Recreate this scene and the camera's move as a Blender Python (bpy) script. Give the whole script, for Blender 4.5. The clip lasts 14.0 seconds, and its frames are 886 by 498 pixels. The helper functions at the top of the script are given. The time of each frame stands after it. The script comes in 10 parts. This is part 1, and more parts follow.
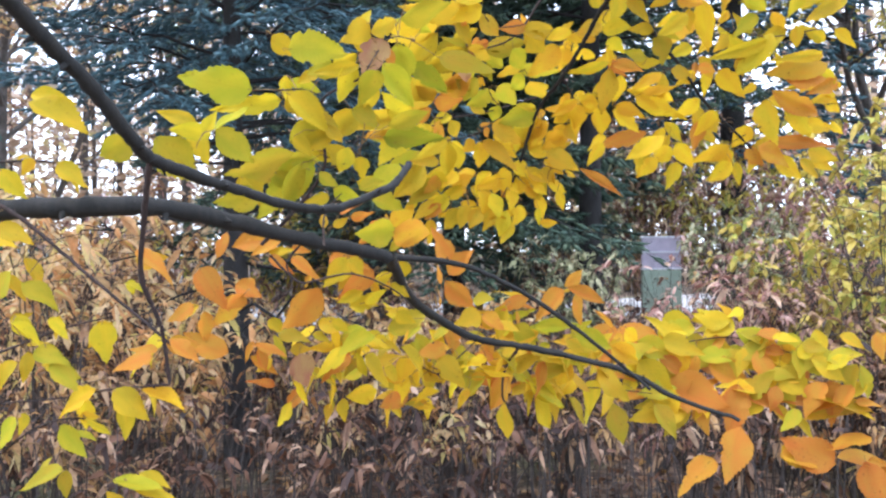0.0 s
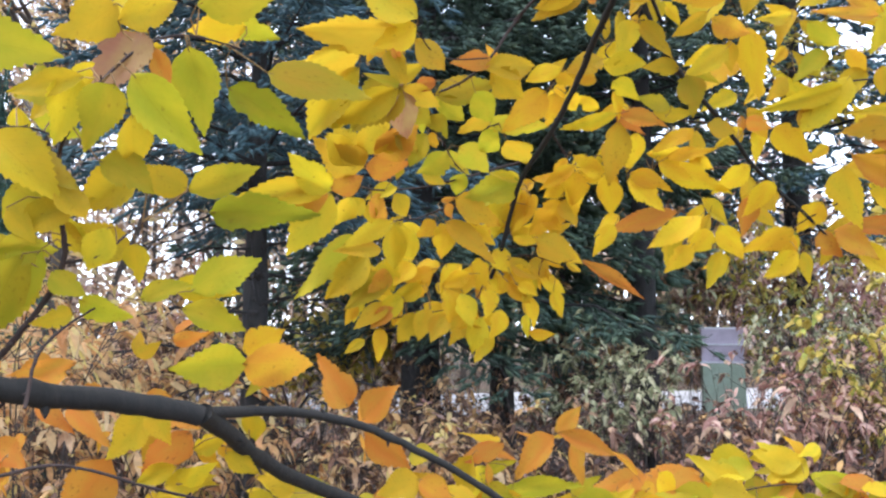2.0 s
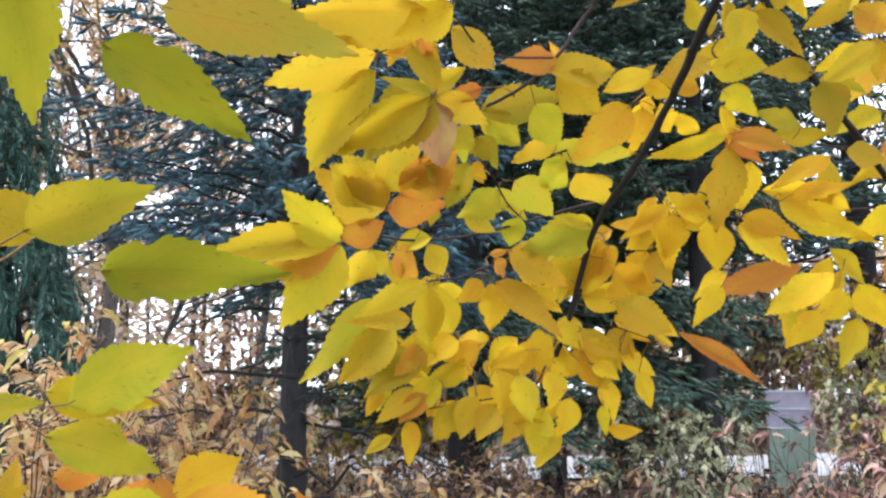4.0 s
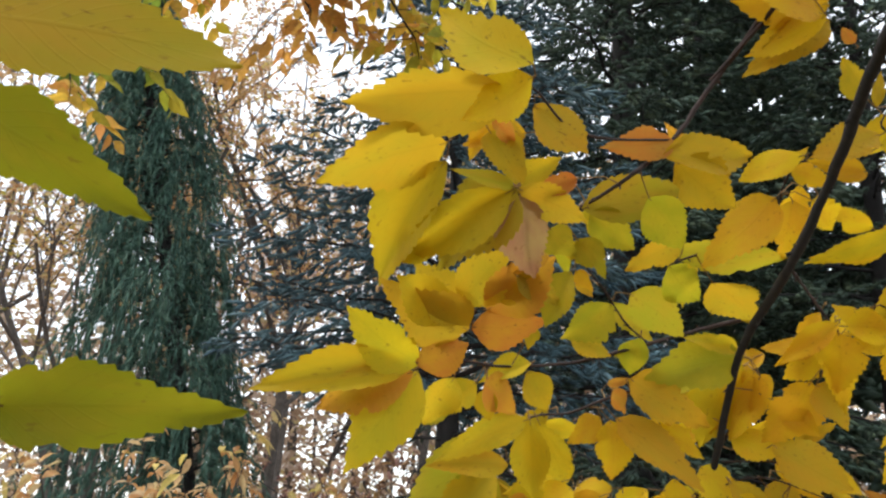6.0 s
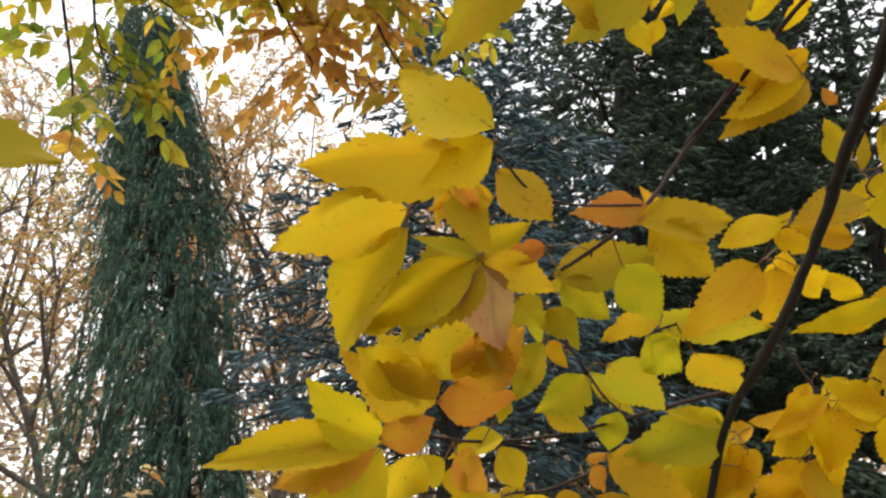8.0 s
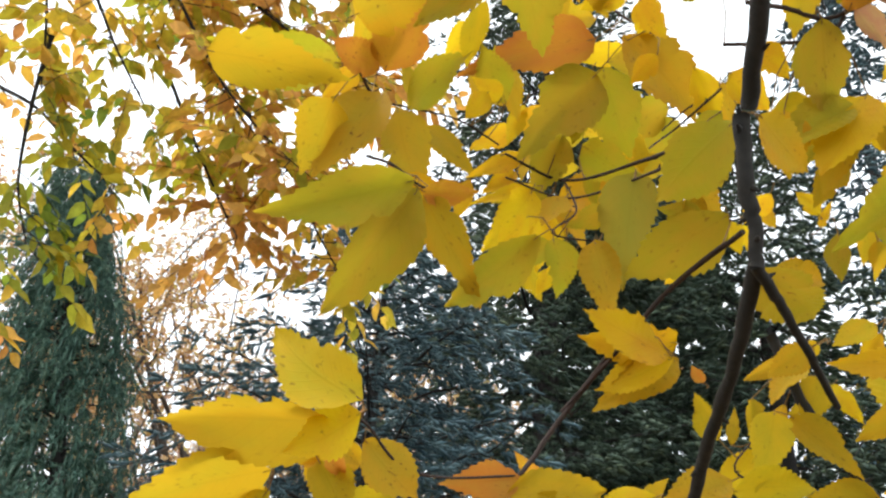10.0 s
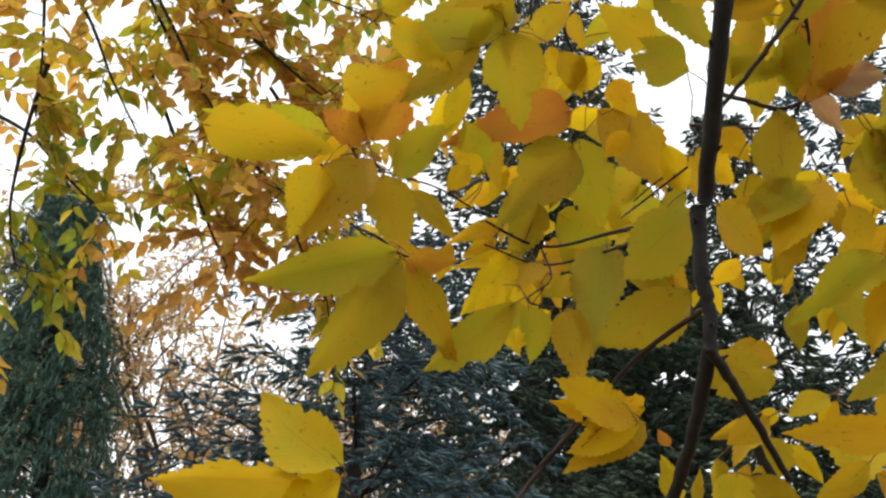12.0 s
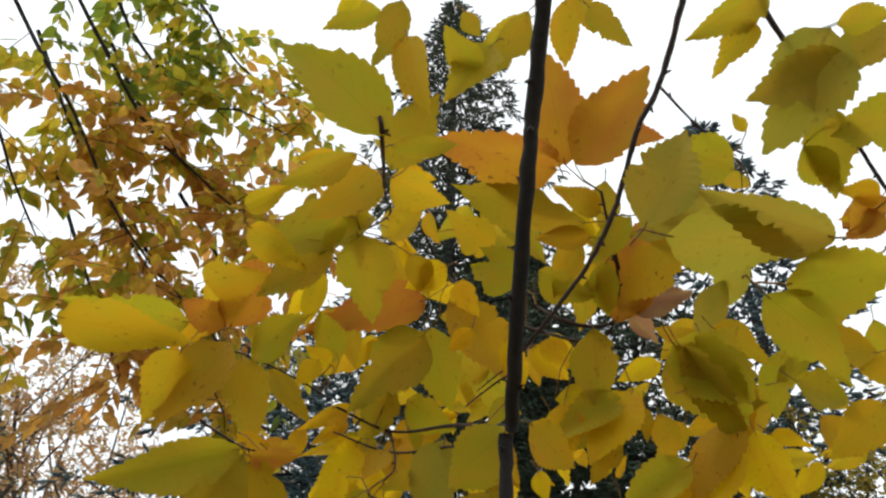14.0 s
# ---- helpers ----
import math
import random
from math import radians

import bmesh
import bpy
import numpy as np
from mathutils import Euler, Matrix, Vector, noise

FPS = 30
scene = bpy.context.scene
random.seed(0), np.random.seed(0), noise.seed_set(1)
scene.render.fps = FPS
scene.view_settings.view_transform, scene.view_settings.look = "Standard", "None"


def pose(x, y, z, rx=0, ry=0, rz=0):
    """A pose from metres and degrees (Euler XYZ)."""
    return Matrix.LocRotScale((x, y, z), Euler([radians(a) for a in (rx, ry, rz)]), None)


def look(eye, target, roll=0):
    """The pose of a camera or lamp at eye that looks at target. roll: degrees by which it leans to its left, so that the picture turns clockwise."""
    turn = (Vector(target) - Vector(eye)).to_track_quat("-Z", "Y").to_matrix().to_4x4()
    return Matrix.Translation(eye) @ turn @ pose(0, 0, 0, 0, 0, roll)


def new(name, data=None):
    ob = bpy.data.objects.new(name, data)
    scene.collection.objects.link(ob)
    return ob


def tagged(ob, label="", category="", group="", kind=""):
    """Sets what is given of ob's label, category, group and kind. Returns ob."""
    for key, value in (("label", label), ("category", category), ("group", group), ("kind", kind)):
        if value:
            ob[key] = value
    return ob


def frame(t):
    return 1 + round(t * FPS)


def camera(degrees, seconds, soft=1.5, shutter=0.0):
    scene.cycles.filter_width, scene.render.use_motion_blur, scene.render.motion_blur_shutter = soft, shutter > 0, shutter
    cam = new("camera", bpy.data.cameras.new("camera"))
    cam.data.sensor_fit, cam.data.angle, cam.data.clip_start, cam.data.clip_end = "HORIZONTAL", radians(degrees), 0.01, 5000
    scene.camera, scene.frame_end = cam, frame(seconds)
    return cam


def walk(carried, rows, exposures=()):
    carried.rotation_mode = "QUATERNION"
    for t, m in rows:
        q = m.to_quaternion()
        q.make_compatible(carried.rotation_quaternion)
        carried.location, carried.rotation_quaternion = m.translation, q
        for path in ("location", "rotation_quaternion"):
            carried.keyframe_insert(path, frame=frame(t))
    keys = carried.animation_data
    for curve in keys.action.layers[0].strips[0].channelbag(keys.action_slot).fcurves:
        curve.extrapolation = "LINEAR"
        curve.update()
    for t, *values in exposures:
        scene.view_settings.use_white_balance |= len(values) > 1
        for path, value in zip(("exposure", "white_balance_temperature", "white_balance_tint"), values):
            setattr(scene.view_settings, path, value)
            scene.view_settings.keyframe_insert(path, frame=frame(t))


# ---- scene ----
cam = camera(56.6, 14.0, soft=2.4)
PATH = [
    (0, (0.0000, 0.0000, 1.5000), (0.0056, 2.0000, 1.5054), -0.73),
    (0.5, (0.0595, 0.1727, 1.5258), (0.0649, 2.1678, 1.6656), -0.99),
    (1, (0.1325, 0.3212, 1.5359), (0.0814, 2.3105, 1.7353), -0.84),
    (1.5, (0.1573, 0.3974, 1.5465), (0.0906, 2.3852, 1.7574), -0.69),
    (2, (0.1560, 0.4419, 1.5508), (0.0237, 2.4261, 1.7639), -0.10),
    (2.5, (0.1405, 0.4784, 1.5642), (-0.0457, 2.4578, 1.7814), 0.53),
    (2.7, (0.1257, 0.5076, 1.5672), (-0.0690, 2.4854, 1.7890), 0.33),
    (4.8, (0.1500, 0.8131, 1.6078), (-0.1758, 2.7395, 2.0578), 0.36),
    (5, (0.1540, 0.8289, 1.6107), (-0.2047, 2.7393, 2.0814), 0.42),
    (5.5, (0.1632, 0.8501, 1.6151), (-0.3357, 2.6998, 2.1894), 1.32),
    (6, (0.1698, 0.8543, 1.6171), (-0.4462, 2.6464, 2.2567), 2.55),
    (6.5, (0.1801, 0.8703, 1.6221), (-0.4613, 2.6461, 2.2819), 2.94),
    (7, (0.1788, 0.8820, 1.6248), (-0.4640, 2.6552, 2.2902), 2.83),
    (7.5, (0.1838, 0.8849, 1.6318), (-0.4505, 2.6450, 2.3388), 2.76),
    (8, (0.1901, 0.8859, 1.6432), (-0.4322, 2.6339, 2.3897), 2.81),
    (8.5, (0.2020, 0.8806, 1.6617), (-0.3538, 2.6113, 2.4956), 3.10),
    (9, (0.2154, 0.8732, 1.6834), (-0.2755, 2.5579, 2.6430), 2.91),
    (9.2, (0.2200, 0.8741, 1.6906), (-0.2454, 2.5351, 2.7028), 3.14),
    (11.3, (0.2279, 0.8463, 1.7011), (-0.1654, 2.4287, 2.8593), 4.58),
    (11.5, (0.2303, 0.8405, 1.6978), (-0.1639, 2.4224, 2.8564), 4.57),
    (12, (0.2399, 0.8284, 1.7058), (-0.1456, 2.3989, 2.8826), 4.63),
    (12.5, (0.2633, 0.8178, 1.7214), (-0.1014, 2.3492, 2.9550), 4.49),
    (13, (0.2940, 0.7809, 1.7202), (0.0408, 2.2960, 3.0008), 2.92),
    (13.5, (0.3019, 0.7579, 1.7281), (0.1327, 2.2399, 3.0604), 1.54),
    (14, (0.3042, 0.7537, 1.7418), (0.1342, 2.2006, 3.1121), 1.94),
]
EXPOSURES = [(0, 1.37, 5820, 17), (0.8, 1.28, 5880, 17), (2.7, 1.22, 6000, 17), (5, 1.21, 6350, 15), (5.5, 0.86, 6600, 15), (6.5, 0.54, 7300, 15), (8, 0.54, 7700, 15), (9, 1.10, 7000, 12),
             (11.5, 0.36, 7450, 14), (12.5, 0.30, 7450, 14), (13, 0.24, 7450, 14), (14, 0.0, 7500, 14)]
walk(cam, [(t, look(eye, target, roll)) for t, eye, target, roll in PATH], EXPOSURES)

# ---- sky and light: a bright overcast day ----
world = bpy.data.worlds.new("overcast_sky")
scene.world = world
world.use_nodes = True
wn, wl = world.node_tree.nodes, world.node_tree.links
wn.clear()
w_out = wn.new("ShaderNodeOutputWorld")
w_sky = wn.new("ShaderNodeTexSky")
w_sky.sky_type, w_sky.sun_disc = "NISHITA", False
w_sky.sun_elevation, w_sky.sun_rotation = radians(66), radians(246)
w_b1 = wn.new("ShaderNodeBackground")
w_b1.inputs["Strength"].default_value = 0.06
w_b2 = wn.new("ShaderNodeBackground")
w_b2.inputs["Color"].default_value = (0.82, 0.93, 1.0, 1)
w_b2.inputs["Strength"].default_value = 1.2
w_add = wn.new("ShaderNodeAddShader")
wl.new(w_sky.outputs[0], w_b1.inputs["Color"])
wl.new(w_b1.outputs[0], w_add.inputs[0])
wl.new(w_b2.outputs[0], w_add.inputs[1])
wl.new(w_add.outputs[0], w_out.inputs[0])

sun_data = bpy.data.lights.new("sun", "SUN")
sun_data.energy, sun_data.angle, sun_data.color = 1.25, radians(12), (1.0, 0.96, 0.88)
sun = new("sun", sun_data)
sun.matrix_world = look((-3.5, 0.5, 9), (0, 2, 1))


# ---- materials ----
def material(name, rough=0.7):
    m = bpy.data.materials.new(name)
    m.use_nodes = True
    n, l = m.node_tree.nodes, m.node_tree.links
    b = n["Principled BSDF"]
    b.inputs["Roughness"].default_value = rough
    return m, n, l, b


def node(n, kind, **values):
    x = n.new(kind)
    for key, v in values.items():
        x.inputs[key].default_value = v
    return x


def ramp(n, l, source, stops):
    r = n.new("ShaderNodeValToRGB")
    e = r.color_ramp.elements
    while len(e) < len(stops):
        e.new(0.5)
    for x, (p, c) in zip(e, stops):
        x.position, x.color = p, (*c, 1)
    l.new(source, r.inputs[0])
    return r


def mixed(n, l, fac, a, b, mode="MIX"):
    x = n.new("ShaderNodeMix")
    x.data_type, x.blend_type = "RGBA", mode
    for slot, v in ((0, fac), (6, a), (7, b)):
        if hasattr(v, "is_linked"):
            l.new(v, x.inputs[slot])
        elif isinstance(v, tuple):
            x.inputs[slot].default_value = (*v, 1)
        else:
            x.inputs[slot].default_value = v
    return x.outputs[2]


def math_node(n, l, op, a, b=0.0):
    x = n.new("ShaderNodeMath")
    x.operation = op
    for slot, v in ((0, a), (1, b)):
        if hasattr(v, "is_linked"):
            l.new(v, x.inputs[slot])
        else:
            x.inputs[slot].default_value = v
    return x.outputs[0]


def leaf_material(name, base, second, spots=0.5):
    """An autumn leaf: thin and translucent, veined, blotched, with brown specks."""
    m, n, l, b = material(name, 0.55)
    b.inputs["Specular IOR Level"].default_value = 0.13
    uv = n.new("ShaderNodeUVMap")
    sep = n.new("ShaderNodeSeparateXYZ")
    l.new(uv.outputs[0], sep.inputs[0])
    info = n.new("ShaderNodeObjectInfo")
    obj = n.new("ShaderNodeTexCoord")
    off = node(n, "ShaderNodeVectorMath")
    off.operation = "ADD"
    l.new(obj.outputs["Object"], off.inputs[0])
    l.new(info.outputs["Random"], off.inputs[1])
    big = node(n, "ShaderNodeTexNoise", Scale=2.2, Detail=3.0)
    l.new(off.outputs[0], big.inputs["Vector"])
    fine = node(n, "ShaderNodeTexNoise", Scale=14.0, Detail=4.0)
    l.new(off.outputs[0], fine.inputs["Vector"])
    blot = ramp(n, l, big.outputs["Fac"], [(0.36, (0, 0, 0)), (0.68, (1, 1, 1))])
    colour = mixed(n, l, blot.outputs[0], base, second)
    # veins: v runs along the leaf, u out from the midrib
    side = math_node(n, l, "ABSOLUTE", sep.outputs["X"])
    slant = math_node(n, l, "SUBTRACT", sep.outputs["Y"], math_node(n, l, "MULTIPLY", side, 0.30))
    wave = math_node(n, l, "PINGPONG", math_node(n, l, "MULTIPLY", slant, 9.0), 0.5)
    lateral = ramp(n, l, wave, [(0.0, (1, 1, 1)), (0.09, (0, 0, 0))])
    rib = ramp(n, l, side, [(0.02, (1, 1, 1)), (0.06, (0, 0, 0))])
    vein = mixed(n, l, 1.0, lateral.outputs[0], rib.outputs[0], "LIGHTEN")
    veined = mixed(n, l, math_node(n, l, "MULTIPLY", vein, 0.08), colour, tuple(0.55 * c for c in second))
    speck = ramp(n, l, fine.outputs["Fac"], [(0.61, (0, 0, 0)), (0.70, (1, 1, 1))])
    far = ramp(n, l, big.outputs["Color"], [(0.45, (0, 0, 0)), (0.62, (1, 1, 1))])
    speckled = mixed(n, l, math_node(n, l, "MULTIPLY", math_node(n, l, "MULTIPLY", speck.outputs[0], far.outputs[0]), spots), veined, (0.16, 0.06, 0.02))
    tone = node(n, "ShaderNodeHueSaturation")
    l.new(math_node(n, l, "ADD", math_node(n, l, "MULTIPLY", info.outputs["Random"], 0.024), 0.488), tone.inputs["Hue"])
    l.new(math_node(n, l, "ADD", math_node(n, l, "MULTIPLY", info.outputs["Random"], 0.22), 0.86), tone.inputs["Value"])
    l.new(speckled, tone.inputs["Color"])
    l.new(tone.outputs[0], b.inputs["Base Color"])
    bump = node(n, "ShaderNodeBump", Strength=0.2, Distance=0.002)
    l.new(vein, bump.inputs["Height"])
    l.new(bump.outputs[0], b.inputs["Normal"])
    glow = node(n, "ShaderNodeBsdfTranslucent")
    l.new(tone.outputs[0], glow.inputs["Color"])
    mix = node(n, "ShaderNodeMixShader", Fac=0.54)
    out = n["Material Output"]
    l.new(b.outputs[0], mix.inputs[1])
    l.new(glow.outputs[0], mix.inputs[2])
    l.new(mix.outputs[0], out.inputs[0])
    return m


TONES = {
    "l": leaf_material("leaf_lime", (0.387, 0.361, 0.02), (0.51, 0.4, 0.022), 0.5),
    "y": leaf_material("leaf_yellow", (0.634, 0.431, 0.018), (0.51, 0.396, 0.02), 0.6),
    "g": leaf_material("leaf_gold", (0.722, 0.487, 0.018), (0.704, 0.4, 0.02), 0.6),
    "a": leaf_material("leaf_amber", (0.634, 0.383, 0.022), (0.546, 0.392, 0.024), 0.8),
    "c": leaf_material("leaf_copper", (0.581, 0.244, 0.032), (0.598, 0.331, 0.027), 0.8),
    "o": leaf_material("leaf_orange", (0.581, 0.209, 0.032), (0.546, 0.27, 0.037), 0.8),
    "b": leaf_material("leaf_brown", (0.352, 0.165, 0.092), (0.405, 0.261, 0.102), 0.9),
    # v: yellow dulled to olive, the dimness of backlit and shaded leaves as colour
    "v": leaf_material("leaf_dimmed_olive", (0.422, 0.365, 0.024), (0.51, 0.348, 0.026), 0.6),
    # k: lime darkened and greened, the shade on near leaves put into the colour
    "k": leaf_material("leaf_shaded_lime", (0.238, 0.27, 0.014), (0.317, 0.296, 0.016), 0.4),
    "w": leaf_material("leaf_dull_olive", (0.37, 0.322, 0.037), (0.44, 0.322, 0.037), 0.6),
}


def small_leaf_material(name, stops, through_light=0.35):
    """Leaves too small to show veins: their colour varies from leaf to leaf."""
    m, n, l, b = material(name, 0.6)
    geo = n.new("ShaderNodeNewGeometry")
    c = ramp(n, l, geo.outputs["Random Per Island"], stops)
    tex = n.new("ShaderNodeTexCoord")
    patch = node(n, "ShaderNodeTexNoise", Scale=30.0, Detail=3.0)
    l.new(tex.outputs["Object"], patch.inputs["Vector"])
    v = ramp(n, l, patch.outputs["Fac"], [(0.3, (0.65, 0.65, 0.65)), (0.7, (1, 1, 1))])
    col = mixed(n, l, 1.0, c.outputs[0], v.outputs[0], "MULTIPLY")
    l.new(col, b.inputs["Base Color"])
    glow = n.new("ShaderNodeBsdfTranslucent")
    l.new(col, glow.inputs["Color"])
    mix = node(n, "ShaderNodeMixShader", Fac=through_light)
    l.new(b.outputs[0], mix.inputs[1])
    l.new(glow.outputs[0], mix.inputs[2])
    l.new(mix.outputs[0], n["Material Output"].inputs[0])
    return m


def bark_material(name, dark, light, scale=60.0):
    m, n, l, b = material(name, 0.85)
    tex = n.new("ShaderNodeTexCoord")
    stretch = n.new("ShaderNodeMapping")
    stretch.inputs["Scale"].default_value = (1, 1, 0.35)
    l.new(tex.outputs["Object"], stretch.inputs[0])
    a = node(n, "ShaderNodeTexNoise", Scale=scale, Detail=6.0, Roughness=0.65)
    l.new(stretch.outputs[0], a.inputs["Vector"])
    big = node(n, "ShaderNodeTexNoise", Scale=scale * 0.12, Detail=2.0)
    l.new(tex.outputs["Object"], big.inputs["Vector"])
    c1 = ramp(n, l, a.outputs["Fac"], [(0.3, dark), (0.72, light)])
    c2 = ramp(n, l, big.outputs["Fac"], [(0.35, (0.6, 0.6, 0.6)), (0.7, (1, 1, 1))])
    l.new(mixed(n, l, 1.0, c1.outputs[0], c2.outputs[0], "MULTIPLY"), b.inputs["Base Color"])
    bump = node(n, "ShaderNodeBump", Strength=0.7, Distance=0.25 / scale)
    l.new(a.outputs["Fac"], bump.inputs["Height"])
    l.new(bump.outputs[0], b.inputs["Normal"])
    return m


BARK = bark_material("dark_smooth_bark", (0.004, 0.0035, 0.003), (0.020, 0.016, 0.012), 160.0)
TWIG = bark_material("reddish_twig_bark", (0.016, 0.009, 0.008), (0.06, 0.03, 0.022), 300.0)
STALK = bark_material("leaf_stalk", (0.16, 0.08, 0.03), (0.36, 0.22, 0.06), 300.0)
SPRUCE_BARK = bark_material("spruce_bark", (0.006, 0.005, 0.005), (0.026, 0.021, 0.019), 30.0)
GREY_BARK = bark_material("grey_bark", (0.055, 0.045, 0.038), (0.17, 0.14, 0.12), 25.0)
DRY_STEM = bark_material("dry_stem_bark", (0.020, 0.015, 0.013), (0.09, 0.066, 0.054), 40.0)


def needle_material(name, stops):
    m, n, l, b = material(name, 0.6)
    b.inputs["Specular IOR Level"].default_value = 0.25
    geo = n.new("ShaderNodeNewGeometry")
    tex = n.new("ShaderNodeTexCoord")
    patch = node(n, "ShaderNodeTexNoise", Scale=4.5, Detail=4.0)
    l.new(tex.outputs["Object"], patch.inputs["Vector"])
    f = math_node(n, l, "ADD", math_node(n, l, "MULTIPLY", geo.outputs["Random Per Island"], 0.14),
                  math_node(n, l, "MULTIPLY", patch.outputs["Fac"], 0.88))
    c = ramp(n, l, f, stops)
    l.new(c.outputs[0], b.inputs["Base Color"])
    return m


# needle colours are lightened to stand in for the haze over the spruces
BLUE_NEEDLES = needle_material("blue_spruce_needles", [(0.2, (0.019, 0.049, 0.070)), (0.55, (0.057, 0.113, 0.133)), (0.85, (0.166, 0.257, 0.274))])
DARK_NEEDLES = needle_material("dark_spruce_needles", [(0.2, (0.016, 0.033, 0.030)), (0.55, (0.050, 0.082, 0.056)), (0.85, (0.140, 0.180, 0.095))])
WEEPING_NEEDLES = needle_material("weeping_needles", [(0.2, (0.019, 0.053, 0.043)), (0.55, (0.053, 0.120, 0.087)), (0.85, (0.183, 0.283, 0.200))])


def ground_material():
    m, n, l, b = material("leaf_litter_ground", 0.95)
    tex = n.new("ShaderNodeTexCoord")
    cells = node(n, "ShaderNodeTexVoronoi", Scale=22.0)
    l.new(tex.outputs["Object"], cells.inputs["Vector"])
    c = ramp(n, l, cells.outputs["Color"], [(0.1, (0.03, 0.017, 0.012)), (0.4, (0.075, 0.043, 0.028)), (0.65, (0.13, 0.08, 0.05)), (0.9, (0.23, 0.165, 0.11))])
    big = node(n, "ShaderNodeTexNoise", Scale=0.5, Detail=4.0)
    l.new(tex.outputs["Object"], big.inputs["Vector"])
    grass = ramp(n, l, big.outputs["Fac"], [(0.52, (0, 0, 0)), (0.66, (1, 1, 1))])
    col = mixed(n, l, math_node(n, l, "MULTIPLY", grass.outputs[0], 0.6), c.outputs[0], (0.10, 0.125, 0.04))
    l.new(col, b.inputs["Base Color"])
    bump = node(n, "ShaderNodeBump", Strength=0.8, Distance=0.03)
    l.new(cells.outputs["Distance"], bump.inputs["Height"])
    l.new(bump.outputs[0], b.inputs["Normal"])
    return m


LITTER = ground_material()
GRAVEL = bark_material("pale_gravel", (0.34, 0.32, 0.31), (0.58, 0.56, 0.55), 6.0)
BROWN_LEAVES = small_leaf_material("dry_brown_leaves", [(0.0, (0.032, 0.015, 0.012)), (0.45, (0.09, 0.040, 0.025)), (0.75, (0.24, 0.11, 0.058)), (1.0, (0.58, 0.38, 0.25))])
PINKISH_LEAVES = small_leaf_material("faded_pinkish_leaves", [(0.0, (0.22, 0.09, 0.07)), (0.4, (0.44, 0.22, 0.17)), (0.75, (0.64, 0.41, 0.34)), (1.0, (0.62, 0.44, 0.22))])
ORANGE_LEAVES = small_leaf_material("pale_orange_leaves", [(0.0, (0.58, 0.27, 0.10)), (0.4, (0.70, 0.42, 0.18)), (0.75, (0.74, 0.54, 0.30)), (1.0, (0.74, 0.60, 0.16))], 0.5)
OVER_LEAVES = {
    "e": small_leaf_material("hanging_green_leaves", [(0.0, (0.13, 0.21, 0.03)), (0.6, (0.24, 0.32, 0.04)), (1.0, (0.40, 0.42, 0.05))], 0.68),
    "v": small_leaf_material("hanging_olive_leaves", [(0.0, (0.30, 0.34, 0.04)), (0.6, (0.46, 0.44, 0.04)), (1.0, (0.62, 0.50, 0.05))], 0.68),
    "l": small_leaf_material("hanging_yellow_leaves", [(0.0, (0.50, 0.48, 0.05)), (0.6, (0.66, 0.52, 0.05)), (1.0, (0.74, 0.50, 0.06))], 0.68),
    "a": small_leaf_material("hanging_amber_leaves", [(0.0, (0.78, 0.54, 0.06)), (0.6, (0.78, 0.44, 0.07)), (1.0, (0.80, 0.58, 0.08))], 0.68),
    "c": small_leaf_material("hanging_orange_leaves", [(0.0, (0.76, 0.34, 0.07)), (0.6, (0.78, 0.44, 0.10)), (1.0, (0.58, 0.26, 0.08))], 0.68),
}
YELLOW_LEAVES = small_leaf_material("small_yellow_leaves", [(0.0, (0.42, 0.28, 0.05)), (0.5, (0.66, 0.50, 0.09)), (1.0, (0.34, 0.38, 0.07))])
TAN_LEAVES = small_leaf_material("tan_withered_leaves", [(0.0, (0.10, 0.045, 0.026)), (0.4, (0.27, 0.14, 0.07)), (0.75, (0.50, 0.31, 0.17)), (1.0, (0.60, 0.34, 0.11))])
HAZE_LEAVES = small_leaf_material("far_autumn_leaves", [(0.0, (0.42, 0.26, 0.16)), (0.4, (0.60, 0.42, 0.28)), (0.75, (0.66, 0.52, 0.42)), (1.0, (0.68, 0.56, 0.22))])
GREENISH_LEAVES = small_leaf_material("pale_green_leaves", [(0.0, (0.17, 0.19, 0.09)), (0.5, (0.36, 0.36, 0.19)), (1.0, (0.60, 0.54, 0.34))])


def plain_material(name, colour, rough=0.6):
    m, n, l, b = material(name, rough)
    tex = n.new("ShaderNodeTexCoord")
    a = node(n, "ShaderNodeTexNoise", Scale=9.0, Detail=5.0)
    l.new(tex.outputs["Object"], a.inputs["Vector"])
    c = ramp(n, l, a.outputs["Fac"], [(0.3, tuple(0.78 * x for x in colour)), (0.7, colour)])
    l.new(c.outputs[0], b.inputs["Base Color"])
    return m


# ---- builders ----
def part(name, data, mat, parent, label="", kind=""):
    """Links a mesh as one part under a thing."""
    ob = new(name, data)
    if mat and not data.materials:
        data.materials.append(mat)
    ob.parent = parent
    return tagged(ob, label=label, kind=kind)


def thing(name, place, label, category, group=""):
    ob = new(name)
    ob.location = place
    ob.empty_display_size = 0.05
    return tagged(ob, label=label, category=category, group=group)


def mesh_of(name, verts, faces, smooth=False):
    me = bpy.data.meshes.new(name)
    me.from_pydata([tuple(v) for v in verts], [], [tuple(f) for f in faces])
    me.update()
    if smooth:
        me.shade_smooth()
    return me


